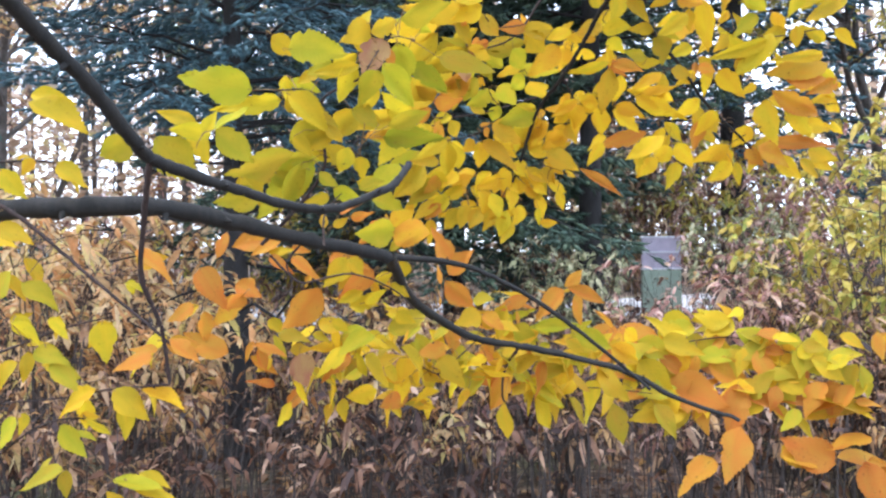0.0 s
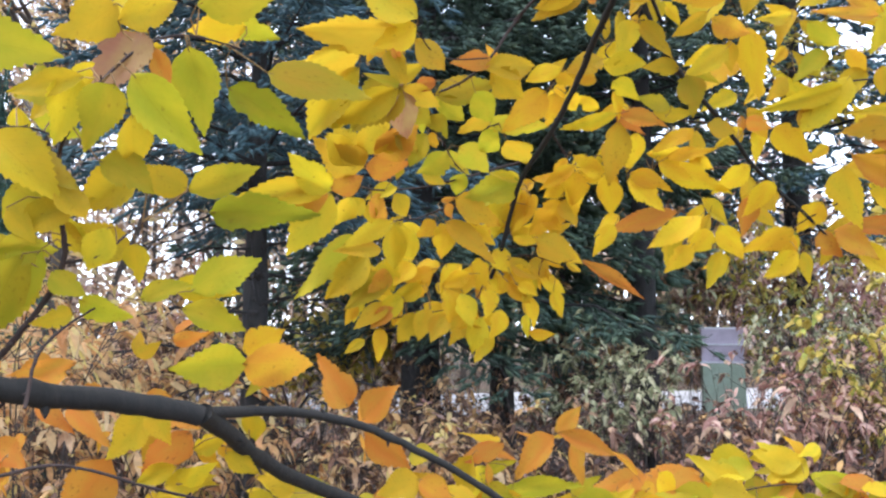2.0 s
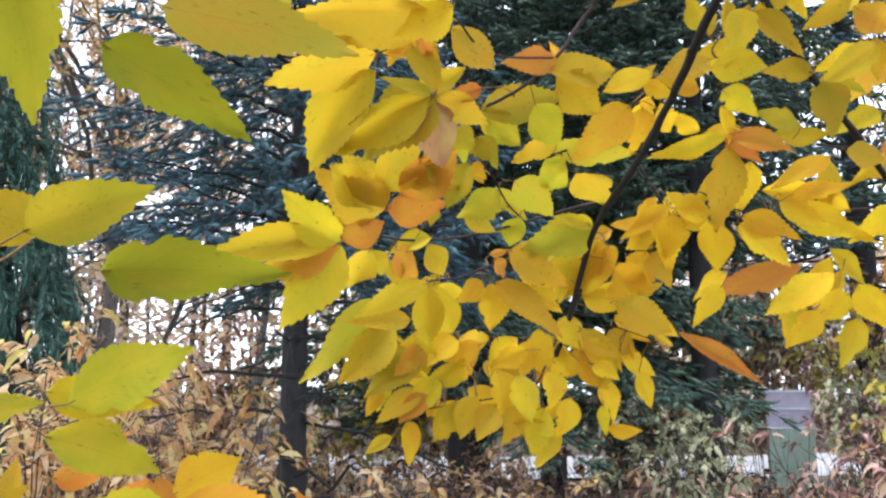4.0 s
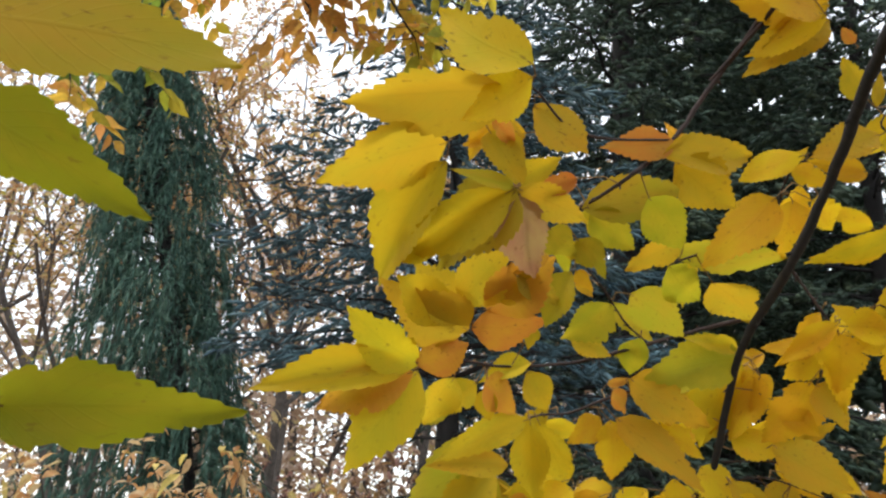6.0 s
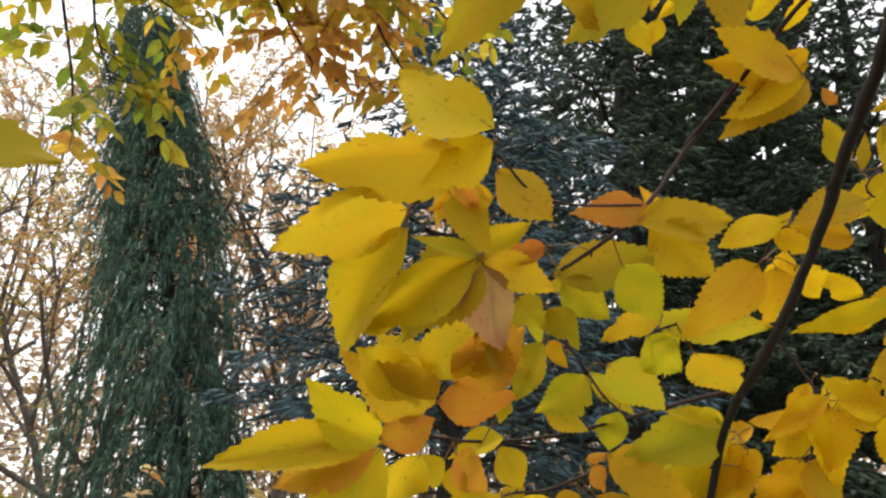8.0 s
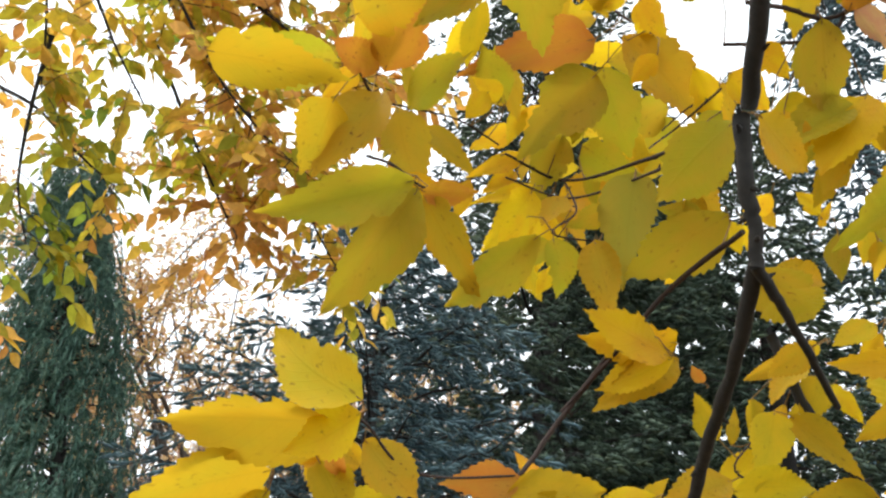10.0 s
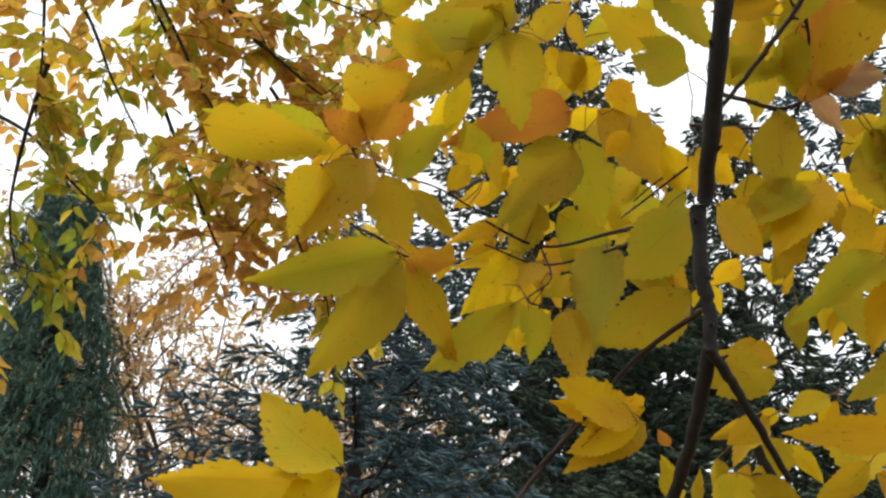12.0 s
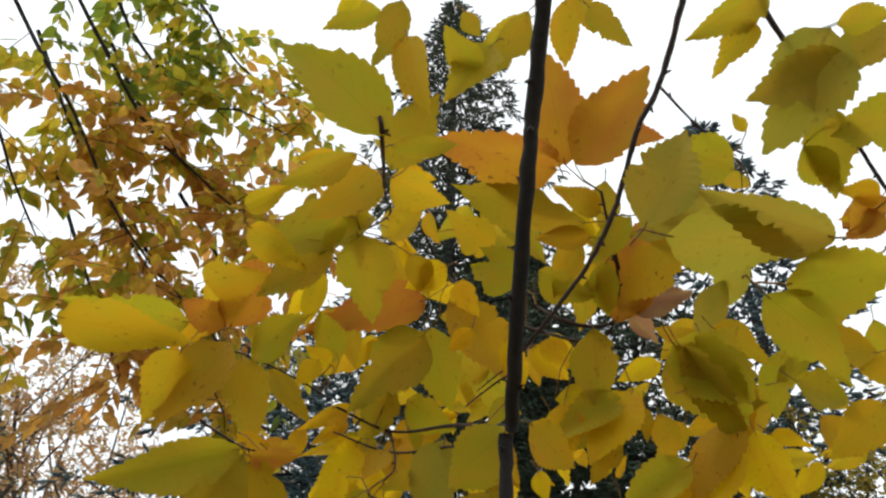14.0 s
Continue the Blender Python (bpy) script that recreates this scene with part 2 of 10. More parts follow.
def curve_through(points, steps=5):
    """Catmull-Rom points through the given ones."""
    p = [np.array(q, float) for q in points]
    p = [2 * p[0] - p[1]] + p + [2 * p[-1] - p[-2]]
    out = []
    for i in range(1, len(p) - 2):
        for k in range(steps):
            u = k / steps
            out.append(0.5 * ((2 * p[i]) + (p[i + 1] - p[i - 1]) * u + (2 * p[i - 1] - 5 * p[i] + 4 * p[i + 1] - p[i + 2]) * u * u
                              + (3 * p[i] - p[i - 1] - 3 * p[i + 1] + p[i + 2]) * u ** 3))
    out.append(p[-2])
    return out


def tube_arrays(points, r0, r1, sides, verts, faces, rough=0.0, rng=None):
    """Adds a tapered tube along points to verts and faces."""
    pts = np.array(points)
    n = len(pts)
    tang = np.gradient(pts, axis=0)
    tang /= np.linalg.norm(tang, axis=1)[:, None] + 1e-12
    ref = np.array([0.31, 0.17, 0.93])
    start = len(verts)
    for i in range(n):
        a = np.cross(tang[i], ref)
        a /= np.linalg.norm(a) + 1e-9
        b = np.cross(tang[i], a)
        r = r0 + (r1 - r0) * i / max(n - 1, 1)
        if rng is not None:
            r *= 1 + rough * rng.uniform(-1, 1)
        for s in range(sides):
            t = 2 * math.pi * s / sides
            verts.append(pts[i] + r * (math.cos(t) * a + math.sin(t) * b))
    for i in range(n - 1):
        for s in range(sides):
            q = start + i * sides
            faces.append((q + s, q + (s + 1) % sides, q + sides + (s + 1) % sides, q + sides + s))
    faces.append(tuple(start + s for s in range(sides)))
    faces.append(tuple(start + (n - 1) * sides + s for s in reversed(range(sides))))


# ---- ground ----
def ground():
    rng = np.random.default_rng(2)
    radii = [0.0] + list(np.geomspace(0.4, 900, 44))
    verts, faces, spokes = [(0.0, 3.0, 0.0)], [], 72
    for r in radii[1:]:
        for s in range(spokes):
            a = 2 * math.pi * s / spokes
            x, y = r * math.cos(a), 3.0 + r * math.sin(a)
            h = 0.10 * noise.noise((x * 0.5, y * 0.5, 0.3)) + 0.025 * noise.noise((x * 2.3, y * 2.3, 1.7))
            verts.append((x, y, h * min(1.0, 30 / (r + 1))))
    for s in range(spokes):
        faces.append((0, 1 + s, 1 + (s + 1) % spokes))
    for k in range(len(radii) - 2):
        for s in range(spokes):
            a, b = 1 + k * spokes + s, 1 + k * spokes + (s + 1) % spokes
            faces.append((a, a + spokes, b + spokes, b))
    ob = new("ground", mesh_of("ground", verts, faces, True))
    ob.data.materials.append(LITTER)
    tagged(ob, "uneven woodland ground covered in brown leaf litter", "ground", kind="structure")


ground()


def card_mesh(rng, centres, size, droop=0.3, shape=0.55):
    """Small pointed leaves, bent along the midrib, at the given places."""
    c = np.array(centres)
    n = len(c)
    a = rng.uniform(0, 2 * math.pi, n)
    d = np.stack([np.cos(a), np.sin(a), rng.uniform(-droop - 0.5, 0.4 - droop, n)], 1)
    d /= np.linalg.norm(d, axis=1)[:, None]
    u = np.cross(d, rng.normal(size=(n, 3)))
    u /= np.linalg.norm(u, axis=1)[:, None]
    k = np.cross(d, u)
    s = (size * rng.uniform(0.6, 1.25, n))[:, None]
    w = s * shape * 0.5
    five = np.stack([c, c + d * s * 0.42 + u * w + k * s * 0.08, c + d * s - k * s * 0.1, c + d * s * 0.42 - u * w + k * s * 0.08, c + d * s * 0.5], 1).reshape(-1, 3)
    q = 5 * np.arange(n)[:, None]
    tri = (q[:, :, None] + np.array([[0, 4, 1], [1, 4, 2], [0, 3, 4], [3, 2, 4]])[None]).reshape(-1).astype(np.int32)
    me = bpy.data.meshes.new("leaves")
    me.vertices.add(len(five))
    me.vertices.foreach_set("co", np.ascontiguousarray(five, dtype=np.float32).ravel())
    me.loops.add(len(tri))
    me.loops.foreach_set("vertex_index", tri)
    me.polygons.add(len(tri) // 3)
    me.polygons.foreach_set("loop_start", np.arange(0, len(tri), 3, dtype=np.int32))
    me.update(calc_edges=True)
    return me


# ---- conifers ----
def indexed_mesh(name, verts, loops, corners):
    """A mesh from arrays: its points, and the points' numbers face by face."""
    me = bpy.data.meshes.new(name)
    me.vertices.add(len(verts))
    me.vertices.foreach_set("co", np.ascontiguousarray(verts, dtype=np.float32).ravel())
    me.loops.add(len(loops))
    me.loops.foreach_set("vertex_index", np.ascontiguousarray(loops, dtype=np.int32))
    me.polygons.add(len(loops) // corners)
    me.polygons.foreach_set("loop_start", np.arange(0, len(loops), corners, dtype=np.int32))
    me.update(calc_edges=True)
    return me


def unit(a):
    return a / (np.linalg.norm(a, axis=-1, keepdims=True) + 1e-9)


def frame_of(rng, d):
    """Two directions across each of the given ones."""
    u = unit(np.cross(d, rng.normal(size=d.shape)))
    return u, np.cross(d, u)


CORE = np.array([[0, 2, 1], [0, 3, 2], [0, 4, 3], [0, 1, 4], [1, 2, 5], [2, 3, 5], [3, 4, 5], [4, 1, 5]])


def shoot_mesh(rng, starts, ends, radius, needles, length, width):
    """Needled shoots: each a plump core that tapers to its tip, bristling with thin forward blades."""
    a, b = np.array(starts, float), np.array(ends, float)
    n = len(a)
    d = unit(b - a)
    u, v = frame_of(rng, d)
    r = (radius * rng.uniform(0.75, 1.25, n))[:, None]
    middle = a + (b - a) * rng.uniform(0.45, 0.7, n)[:, None]
    ring = [middle + (u * math.cos(g) + v * math.sin(g)) * r * rng.uniform(0.7, 1.3, n)[:, None] for g in np.arange(4) * 0.5 * math.pi]
    core = np.stack([a, *ring, b + d * r * 0.6], 1).reshape(-1, 3)
    loops = (6 * np.arange(n)[:, None, None] + CORE[None]).reshape(-1)
    which = np.repeat(np.arange(n), needles)
    m = len(which)
    turn = rng.uniform(0, 2 * math.pi, m)
    out = u[which] * np.cos(turn)[:, None] + v[which] * np.sin(turn)[:, None]
    foot = a[which] + (b - a)[which] * rng.uniform(0.05, 1.0, m)[:, None] + out * r[which] * 0.5
    way = unit(d[which] * rng.uniform(0.5, 1.0, m)[:, None] + out)
    flat = unit(np.cross(way, rng.normal(size=(m, 3)))) * width * 0.5
    tip = foot + way * (length * rng.uniform(0.7, 1.25, m))[:, None]
    blades = np.stack([foot + flat, foot - flat, tip], 1).reshape(-1, 3)
    me = indexed_mesh("crown", np.concatenate([core, blades]), np.concatenate([loops, len(core) + np.arange(3 * m)]), 3)
    me.shade_smooth()
    return me


def conifer(name, label, base, height, lean, trunk_r, needles, reach, boughs, seed, low=0.5, droop=0.25, tilt=0.1, taper=0.75, step=0.13, fine=0.11, shoot=0.10,
            radius=0.017, blades=12, length=0.022, width=0.004, dead=0, hang=0.2):
    """A spruce: a straight trunk, boughs in loose whorls with side branches, and plump needled shoots on all of them; below them dead, bare boughs."""
    rng = np.random.default_rng(seed)
    tree = thing(name, base, label, "spruce tree")
    verts, faces = [], []
    line = [np.array([lean[0] * u, lean[1] * u, height * u]) for u in np.linspace(-0.01, 1, 16)]
    tube_arrays(line, trunk_r, 0.01, 10, verts, faces, 0.06, rng)
    part("trunk", mesh_of("trunk", verts, faces, True), SPRUCE_BARK, tree, "dark straight trunk")
    starts, ends = [], []
    for k in range(boughs):
        u = (k + rng.random()) / boughs
        z = low + (height - low) * u ** 0.92
        along = z / height
        foot = np.array([lean[0] * along, lean[1] * along, z])
        a = k * 2.399 + rng.uniform(-0.4, 0.4)
        span = reach * (1 - along) ** taper * rng.uniform(0.66, 1.15) + 0.12
        way = np.array([math.cos(a), math.sin(a), 0])
        rise = tilt + 0.5 * along - rng.uniform(0, 0.15)
        bough = [foot + way * span * v + np.array([0, 0, span * (rise * v - droop * v * v + 0.2 * max(0, v - 0.6))]) + rng.normal(size=3) * 0.012 * span
                 for v in np.linspace(0, 1, 8)]
        wv, wf = [], []
        tube_arrays(bough, 0.010 * span + 0.004, 0.003, 5, wv, wf)
        across = np.array([-way[1], way[0], 0])
        steps = max(3, int(span * 0.9 / step))
        for s in range(steps):
            v = 0.10 + 0.9 * (s + rng.random()) / steps
            i = min(6, int(v * 7))
            p = bough[i] + (bough[i + 1] - bough[i]) * (v * 7 - i)
            for sign in (-1, 1):
                if rng.random() < 0.08:
                    continue
                ln = span * rng.uniform(0.22, 0.42) * (1.12 - v) ** 0.6 + 0.07
                d = way * rng.uniform(0.5, 0.9) + across * sign * rng.uniform(0.5, 1.0) + np.array([0, 0, rng.uniform(-0.35, 0.10)])
                d /= np.linalg.norm(d)
                q = p + d * ln + np.array([0, 0, -hang * ln])
                tube_arrays([p, q], 0.004, 0.002, 3, wv, wf)
                count = max(2, int(ln / fine))
                side = np.cross(d, (0, 0, 1))
                for w in range(count):
                    o = p + (q - p) * ((w + 0.6 + 0.4 * rng.random()) / count)
                    for turn in (-1, 1):
                        e = d * rng.uniform(0.6, 1.0) + side * turn * rng.uniform(0.3, 0.9) + np.array([0, 0, rng.uniform(-0.55, 0.30) - hang])
                        e *= shoot * rng.uniform(0.65, 1.25) / np.linalg.norm(e)
                        starts.append(o)
                        ends.append(o + e)
                starts.append(q - d * shoot * 0.3)
                ends.append(q + d * shoot * 0.9)
        part("bough", mesh_of("bough", wv, wf), SPRUCE_BARK, tree)
    for k in range(dead):
        z = 0.7 + (low + 0.5 - 0.7) * (k + rng.random()) / dead
        a = k * 2.399 + rng.uniform(-0.5, 0.5)
        span = reach * rng.uniform(0.35, 0.8)
        way = np.array([math.cos(a), math.sin(a), 0])
        rise = rng.uniform(-0.05, 0.35)
        bare = [np.array([0, 0, z]) + way * span * v + np.array([0, 0, span * (rise * v - 0.28 * v * v)]) + rng.normal(size=3) * 0.02 * span for v in np.linspace(0, 1, 8)]
        wv, wf = [], []
        tube_arrays(bare, 0.014, 0.003, 5, wv, wf, 0.1, rng)
        for s in range(14):
            i = int(rng.integers(1, 7))
            d = way * rng.uniform(0.3, 0.9) + rng.normal(size=3) * 0.5
            d *= rng.uniform(0.12, 0.4) / np.linalg.norm(d)
            tube_arrays([bare[i], bare[i] + d * 0.5 + np.array([0, 0, 0.01]), bare[i] + d], 0.004, 0.0015, 3, wv, wf)
        part("dead_bough", mesh_of("dead_bough", wv, wf), SPRUCE_BARK, tree, "bare dead bough")
    part("crown", shoot_mesh(rng, starts, ends, radius, blades, length, width), needles, tree, "dense needled shoots", "stuff")
    return tree


conifer("blue_spruce", "blue-grey spruce with open layered branches and dark trunk", (-1.42, 5.74, 0), 5.7, (-0.07, 0.14), 0.115, BLUE_NEEDLES, 1.9, 82, 11,
        low=2.25, droop=0.30, tilt=0.14, taper=0.55, step=0.13, fine=0.095, shoot=0.12, radius=0.012, blades=24, length=0.028, width=0.0038, dead=26)
conifer("dark_spruce", "tall dark green spruce with dense hanging branches", (-0.69, 9.38, 0), 16.9, (0.07, 0.28), 0.22, DARK_NEEDLES, 2.95, 215, 12,
        low=1.5, droop=0.36, tilt=0.05, step=0.17, fine=0.14, shoot=0.16, radius=0.021, blades=15, length=0.046, width=0.0065, hang=0.25)
conifer("dark_spruce", "dark green spruce with spreading lower branches", (1.69, 9.38, 0), 10.2, (0.14, 0.14), 0.17, DARK_NEEDLES, 2.5, 120, 13,
        low=3.3, droop=0.30, tilt=0.05, step=0.17, fine=0.14, shoot=0.16, radius=0.021, blades=15, length=0.046, width=0.0065, hang=0.25)
conifer("blue_spruce", "slender blue-grey spruce standing far behind", (5.0, 14.0, 0), 17.9, (0, 0), 0.24, BLUE_NEEDLES, 3.8, 110, 14,
        low=2.7, droop=0.30, step=0.32, fine=0.22, shoot=0.26, radius=0.036, blades=8, length=0.06, width=0.010)
conifer("dark_spruce", "dark spruce standing behind the others", (1.3, 15.4, 0), 12.7, (0, 0), 0.22, DARK_NEEDLES, 3.6, 80, 16,
        low=4.0, droop=0.30, step=0.36, fine=0.28, shoot=0.36, radius=0.08, blades=7, length=0.08, width=0.018)
conifer("dark_spruce", "dark spruce filling the gap between the others", (0.2, 12.6, 0), 13.4, (0, 0), 0.2, DARK_NEEDLES, 3.0, 90, 17,
        low=1.9, droop=0.38, step=0.32, fine=0.26, shoot=0.34, radius=0.08, blades=7, length=0.08, width=0.018)


def weeping_spruce():
    """A narrow weeping conifer: a leaning leader hung all round with curtains of needled ropes."""
    rng = np.random.default_rng(21)
    base, top = np.array([-5.55, 9.62, 0.0]), np.array([-1.85, -0.76, 9.3])
    tree = thing("weeping_spruce", tuple(base), "narrow weeping spruce with long hanging green strands", "spruce tree")
    verts, faces = [], []
    line = [top * u + np.array([0.08 * math.sin(5 * u), 0, 0]) for u in np.linspace(-0.005, 1, 18)]
    tube_arrays(line, 0.15, 0.02, 9, verts, faces, 0.05, rng)
    part("trunk", mesh_of("trunk", verts, faces, True), SPRUCE_BARK, tree)
    starts, ends = [], []
    for k in range(270):
        u = 0.06 + 0.94 * ((k + rng.random()) / 270) ** 0.95
        foot = top * u
        a = k * 2.399 + rng.uniform(-0.5, 0.5)
        wide = 0.24 + 1.30 * (1 - u) ** 0.62 * (0.72 + 0.28 * math.sin(3 * a + 9 * u)) * rng.uniform(0.75, 1.12)
        way = np.array([math.cos(a), math.sin(a), 0]) * wide
        arch = [foot, foot + way * 0.4 + np.array([0, 0, 0.16 * wide]), foot + way * 0.75 + np.array([0, 0, 0.05]), foot + way * 0.95 - np.array([0, 0, 0.28 * wide]),
                foot + way - np.array([0, 0, rng.uniform(0.7, 1.3) * (0.5 + 0.5 * wide)])]
        arch = curve_through(arch, 3)
        wv, wf = [], []
        tube_arrays(arch, 0.014, 0.003, 4, wv, wf)
        part("strand", mesh_of("strand", wv, wf), SPRUCE_BARK, tree)
        for i in range(3, len(arch) - 1):
            starts.append(arch[i])
            ends.append(arch[i + 1])
        for w in range(int(rng.integers(12, 25))):
            i = int(rng.integers(3, len(arch) - 1))
            p = arch[i] + (arch[i + 1] - arch[i]) * rng.random()
            sway = np.array([rng.normal(), rng.normal(), 0]) * 0.13 + way * 0.10
            ln = rng.uniform(0.15, 0.80) * (0.6 + 0.4 * min(1.0, wide))
            rope = [p, p + sway * 0.6 - np.array([0, 0, ln * 0.22]), p + sway * 0.95 - np.array([0, 0, ln * 0.58]), p + sway * rng.uniform(0.7, 1.2) - np.array([0, 0, ln])]
            for i in range(3):
                starts.append(rope[i])
                ends.append(rope[i + 1])
    part("crown", shoot_mesh(rng, starts, ends, 0.012, 18, 0.052, 0.006), WEEPING_NEEDLES, tree, "hanging needled strands", "stuff")


weeping_spruce()


# ---- broadleaved trees and brush ----
def broadleaf(name, label, base, height, seed, leaves, count, size, spread=0.9, radius=0.06, bark=GREY_BARK, first=0.25, depth=4, lean=0.15):
    """A tree that forks again and again, with loose small leaves on the outer twigs."""
    rng = np.random.default_rng(seed)
    tree = thing(name, base, label, "tree")
    trunk_v, trunk_f, limb_v, limb_f, tips = [], [], [], [], []

    def grow(p, d, ln, r, level):
        line = [p]
        for s in range(4):
            d = d + rng.normal(size=3) * 0.15 + np.array([0, 0, 0.05])
            d /= np.linalg.norm(d)
            line.append(line[-1] + d * ln / 4)
        v, f = (trunk_v, trunk_f) if level == 0 else (limb_v, limb_f)
        tube_arrays(line, r, r * 0.62, 7 if level < 2 else 3, v, f)
        if level >= depth - 2:
            tips.append(np.array(line))
        if level < depth:
            for k in range(int(rng.integers(3, 5)) if level else 7):
                at = rng.uniform(first if level == 0 else 0.3, 1.0)
                i = min(3, int(at * 4))
                q = line[i] + (line[i + 1] - line[i]) * (at * 4 - i)
                side = rng.normal(size=3)
                side -= side @ d * d
                side /= np.linalg.norm(side)
                e = d * 0.75 + side * spread * rng.uniform(0.6, 1.1)
                e /= np.linalg.norm(e)
                grow(q, e, ln * rng.uniform(0.48, 0.68), r * 0.5, level + 1)

    grow(np.array([0, 0, -0.05]), np.array([rng.normal() * lean, rng.normal() * lean, 1.0]), height * 0.62, radius, 0)
    part("trunk", mesh_of("trunk", trunk_v, trunk_f, True), bark, tree)
    part("branchwork", mesh_of("branchwork", limb_v, limb_f), bark, tree, "", "stuff")
    tips = np.array(tips)
    pick, seg = rng.integers(len(tips), size=count), rng.integers(4, size=count)
    centres = tips[pick, seg] + (tips[pick, seg + 1] - tips[pick, seg]) * rng.random((count, 1)) + rng.normal(size=(count, 3)) * 0.05
    part("crown", card_mesh(rng, centres, size), leaves, tree, "loose thin autumn foliage", "stuff")
    return tree


FAR = ((-15.0, 18.0, 15.0, ORANGE_LEAVES), (-11.4, 22.0, 16.0, ORANGE_LEAVES), (-19.5, 15.5, 14.5, YELLOW_LEAVES), (-9.2, 17.5, 13.5, ORANGE_LEAVES),
       (-13.2, 26.0, 17.0, ORANGE_LEAVES), (8.0, 14.5, 9.5, YELLOW_LEAVES), (13.0, 23.0, 15.0, PINKISH_LEAVES), (-23.0, 22.0, 18.0, ORANGE_LEAVES), (-17.2, 23.0, 16.5, PINKISH_LEAVES),
       (-7.4, 21.0, 13.0, ORANGE_LEAVES), (-12.4, 15.5, 11.5, ORANGE_LEAVES))
for i, (x, y, h, lv) in enumerate(FAR):
    broadleaf("autumn_tree", "thin grey tree with sparse faded autumn leaves", (x, y, 0), h, 40 + i, lv, 6000 if x < -13.5 else 11000, 0.12, radius=0.12)


def far_woods():
    """The wood behind everything: thin trunks and a loose haze of autumn foliage."""
    rng = np.random.default_rng(61)
    verts, faces, centres = [], [], []
    for k in range(190):
        a, r = rng.uniform(-1.25, 1.0), rng.uniform(28, 50)
        x, y, h = r * math.sin(a), r * math.cos(a), rng.uniform(10, 23) if a < -0.12 else rng.uniform(6.5, 14.5)
        tube_arrays([np.array([x, y, -0.1]), np.array([x + rng.normal() * 0.2, y, h * 0.5]), np.array([x + rng.normal() * 0.4, y, h])], 0.13, 0.03, 5, verts, faces)
        c = rng.normal(size=(int(26 * h), 3)) * np.array([2.0, 2.0, h * 0.27]) + np.array([x, y, h * 0.42])
        centres.append(c[c[:, 2] > 0.1])
    wood = thing("far_wood", (0, 0, 0), "hazy autumn wood in the distance", "wood")
    tagged(wood, kind="stuff")
    part("trunks", mesh_of("trunks", verts, faces), GREY_BARK, wood, "", "stuff")
    part("crown", card_mesh(rng, np.concatenate(centres), 0.40), HAZE_LEAVES, wood, "", "stuff")


far_woods()


def gravel_road():
    """A pale road that crosses behind the trees, laid on the ground."""
    verts, faces = [], []
    for k, x in enumerate(np.linspace(-26, 14, 41)):
        y = 17.0 + 0.02 * (x + 4) ** 2 + 0.3 * math.sin(x)
        for d, z in ((0, 0.02), (0.3, 0.10), (2.6, 0.13), (4.9, 0.10), (5.2, 0.02)):
            verts.append((x, y + d, z))
        if k:
            q = 5 * (k - 1)
            faces.extend((q + i, q + 5 + i, q + 6 + i, q + 1 + i) for i in range(4))
    ob = new("road", mesh_of("road", verts, faces, True))
    ob.data.materials.append(GRAVEL)
    tagged(ob, "pale gravel road crossing behind the trees", "road", kind="structure")


gravel_road()


def whorl_mesh(rng, tips, ways, size, slim=0.3, per=6):
    """Rosettes of long leaves that arch over and droop, round the tips of twigs."""
    p, d = np.repeat(np.array(tips), per, 0), unit(np.repeat(np.array(ways), per, 0))
    n = len(p)
    turn = np.tile(np.arange(per) * 2 * math.pi / per, len(tips)) + rng.uniform(-0.5, 0.5, n)
    u, v = frame_of(np.random.default_rng(5), d)
    out = unit(u * np.cos(turn)[:, None] + v * np.sin(turn)[:, None] + d * rng.uniform(-0.1, 0.8, n)[:, None] + np.array([0, 0, -0.15]))
    s = (size * rng.uniform(0.55, 1.2, n))[:, None]
    fall = np.array([0, 0, -1.0]) * s * rng.uniform(0.1, 0.75, n)[:, None]
    across = unit(np.cross(out, np.array([0, 0, 1.0]) + rng.normal(size=(n, 3)) * 0.5)) * s * slim * 0.5
    p = p - d * (rng.uniform(0, 0.5, n)[:, None] * s)
    lift = unit(np.cross(across, out)) * s * slim * 0.12
    m1, m2, tip = p + out * s * 0.33 + fall * 0.08, p + out * s * 0.68 + fall * 0.38, p + out * s * 0.95 + fall
    pts = np.stack([p, m1 + across + lift, m1, m1 - across + lift, m2 + across * 0.85 + lift, m2, m2 - across * 0.85 + lift, tip], 1).reshape(-1, 3)
    tri = np.array([[0, 2, 1], [0, 3, 2], [1, 2, 5], [1, 5, 4], [2, 3, 6], [2, 6, 5], [4, 5, 7], [5, 6, 7]])
    return indexed_mesh("foliage", pts, (8 * np.arange(n)[:, None, None] + tri[None]).reshape(-1), 3)


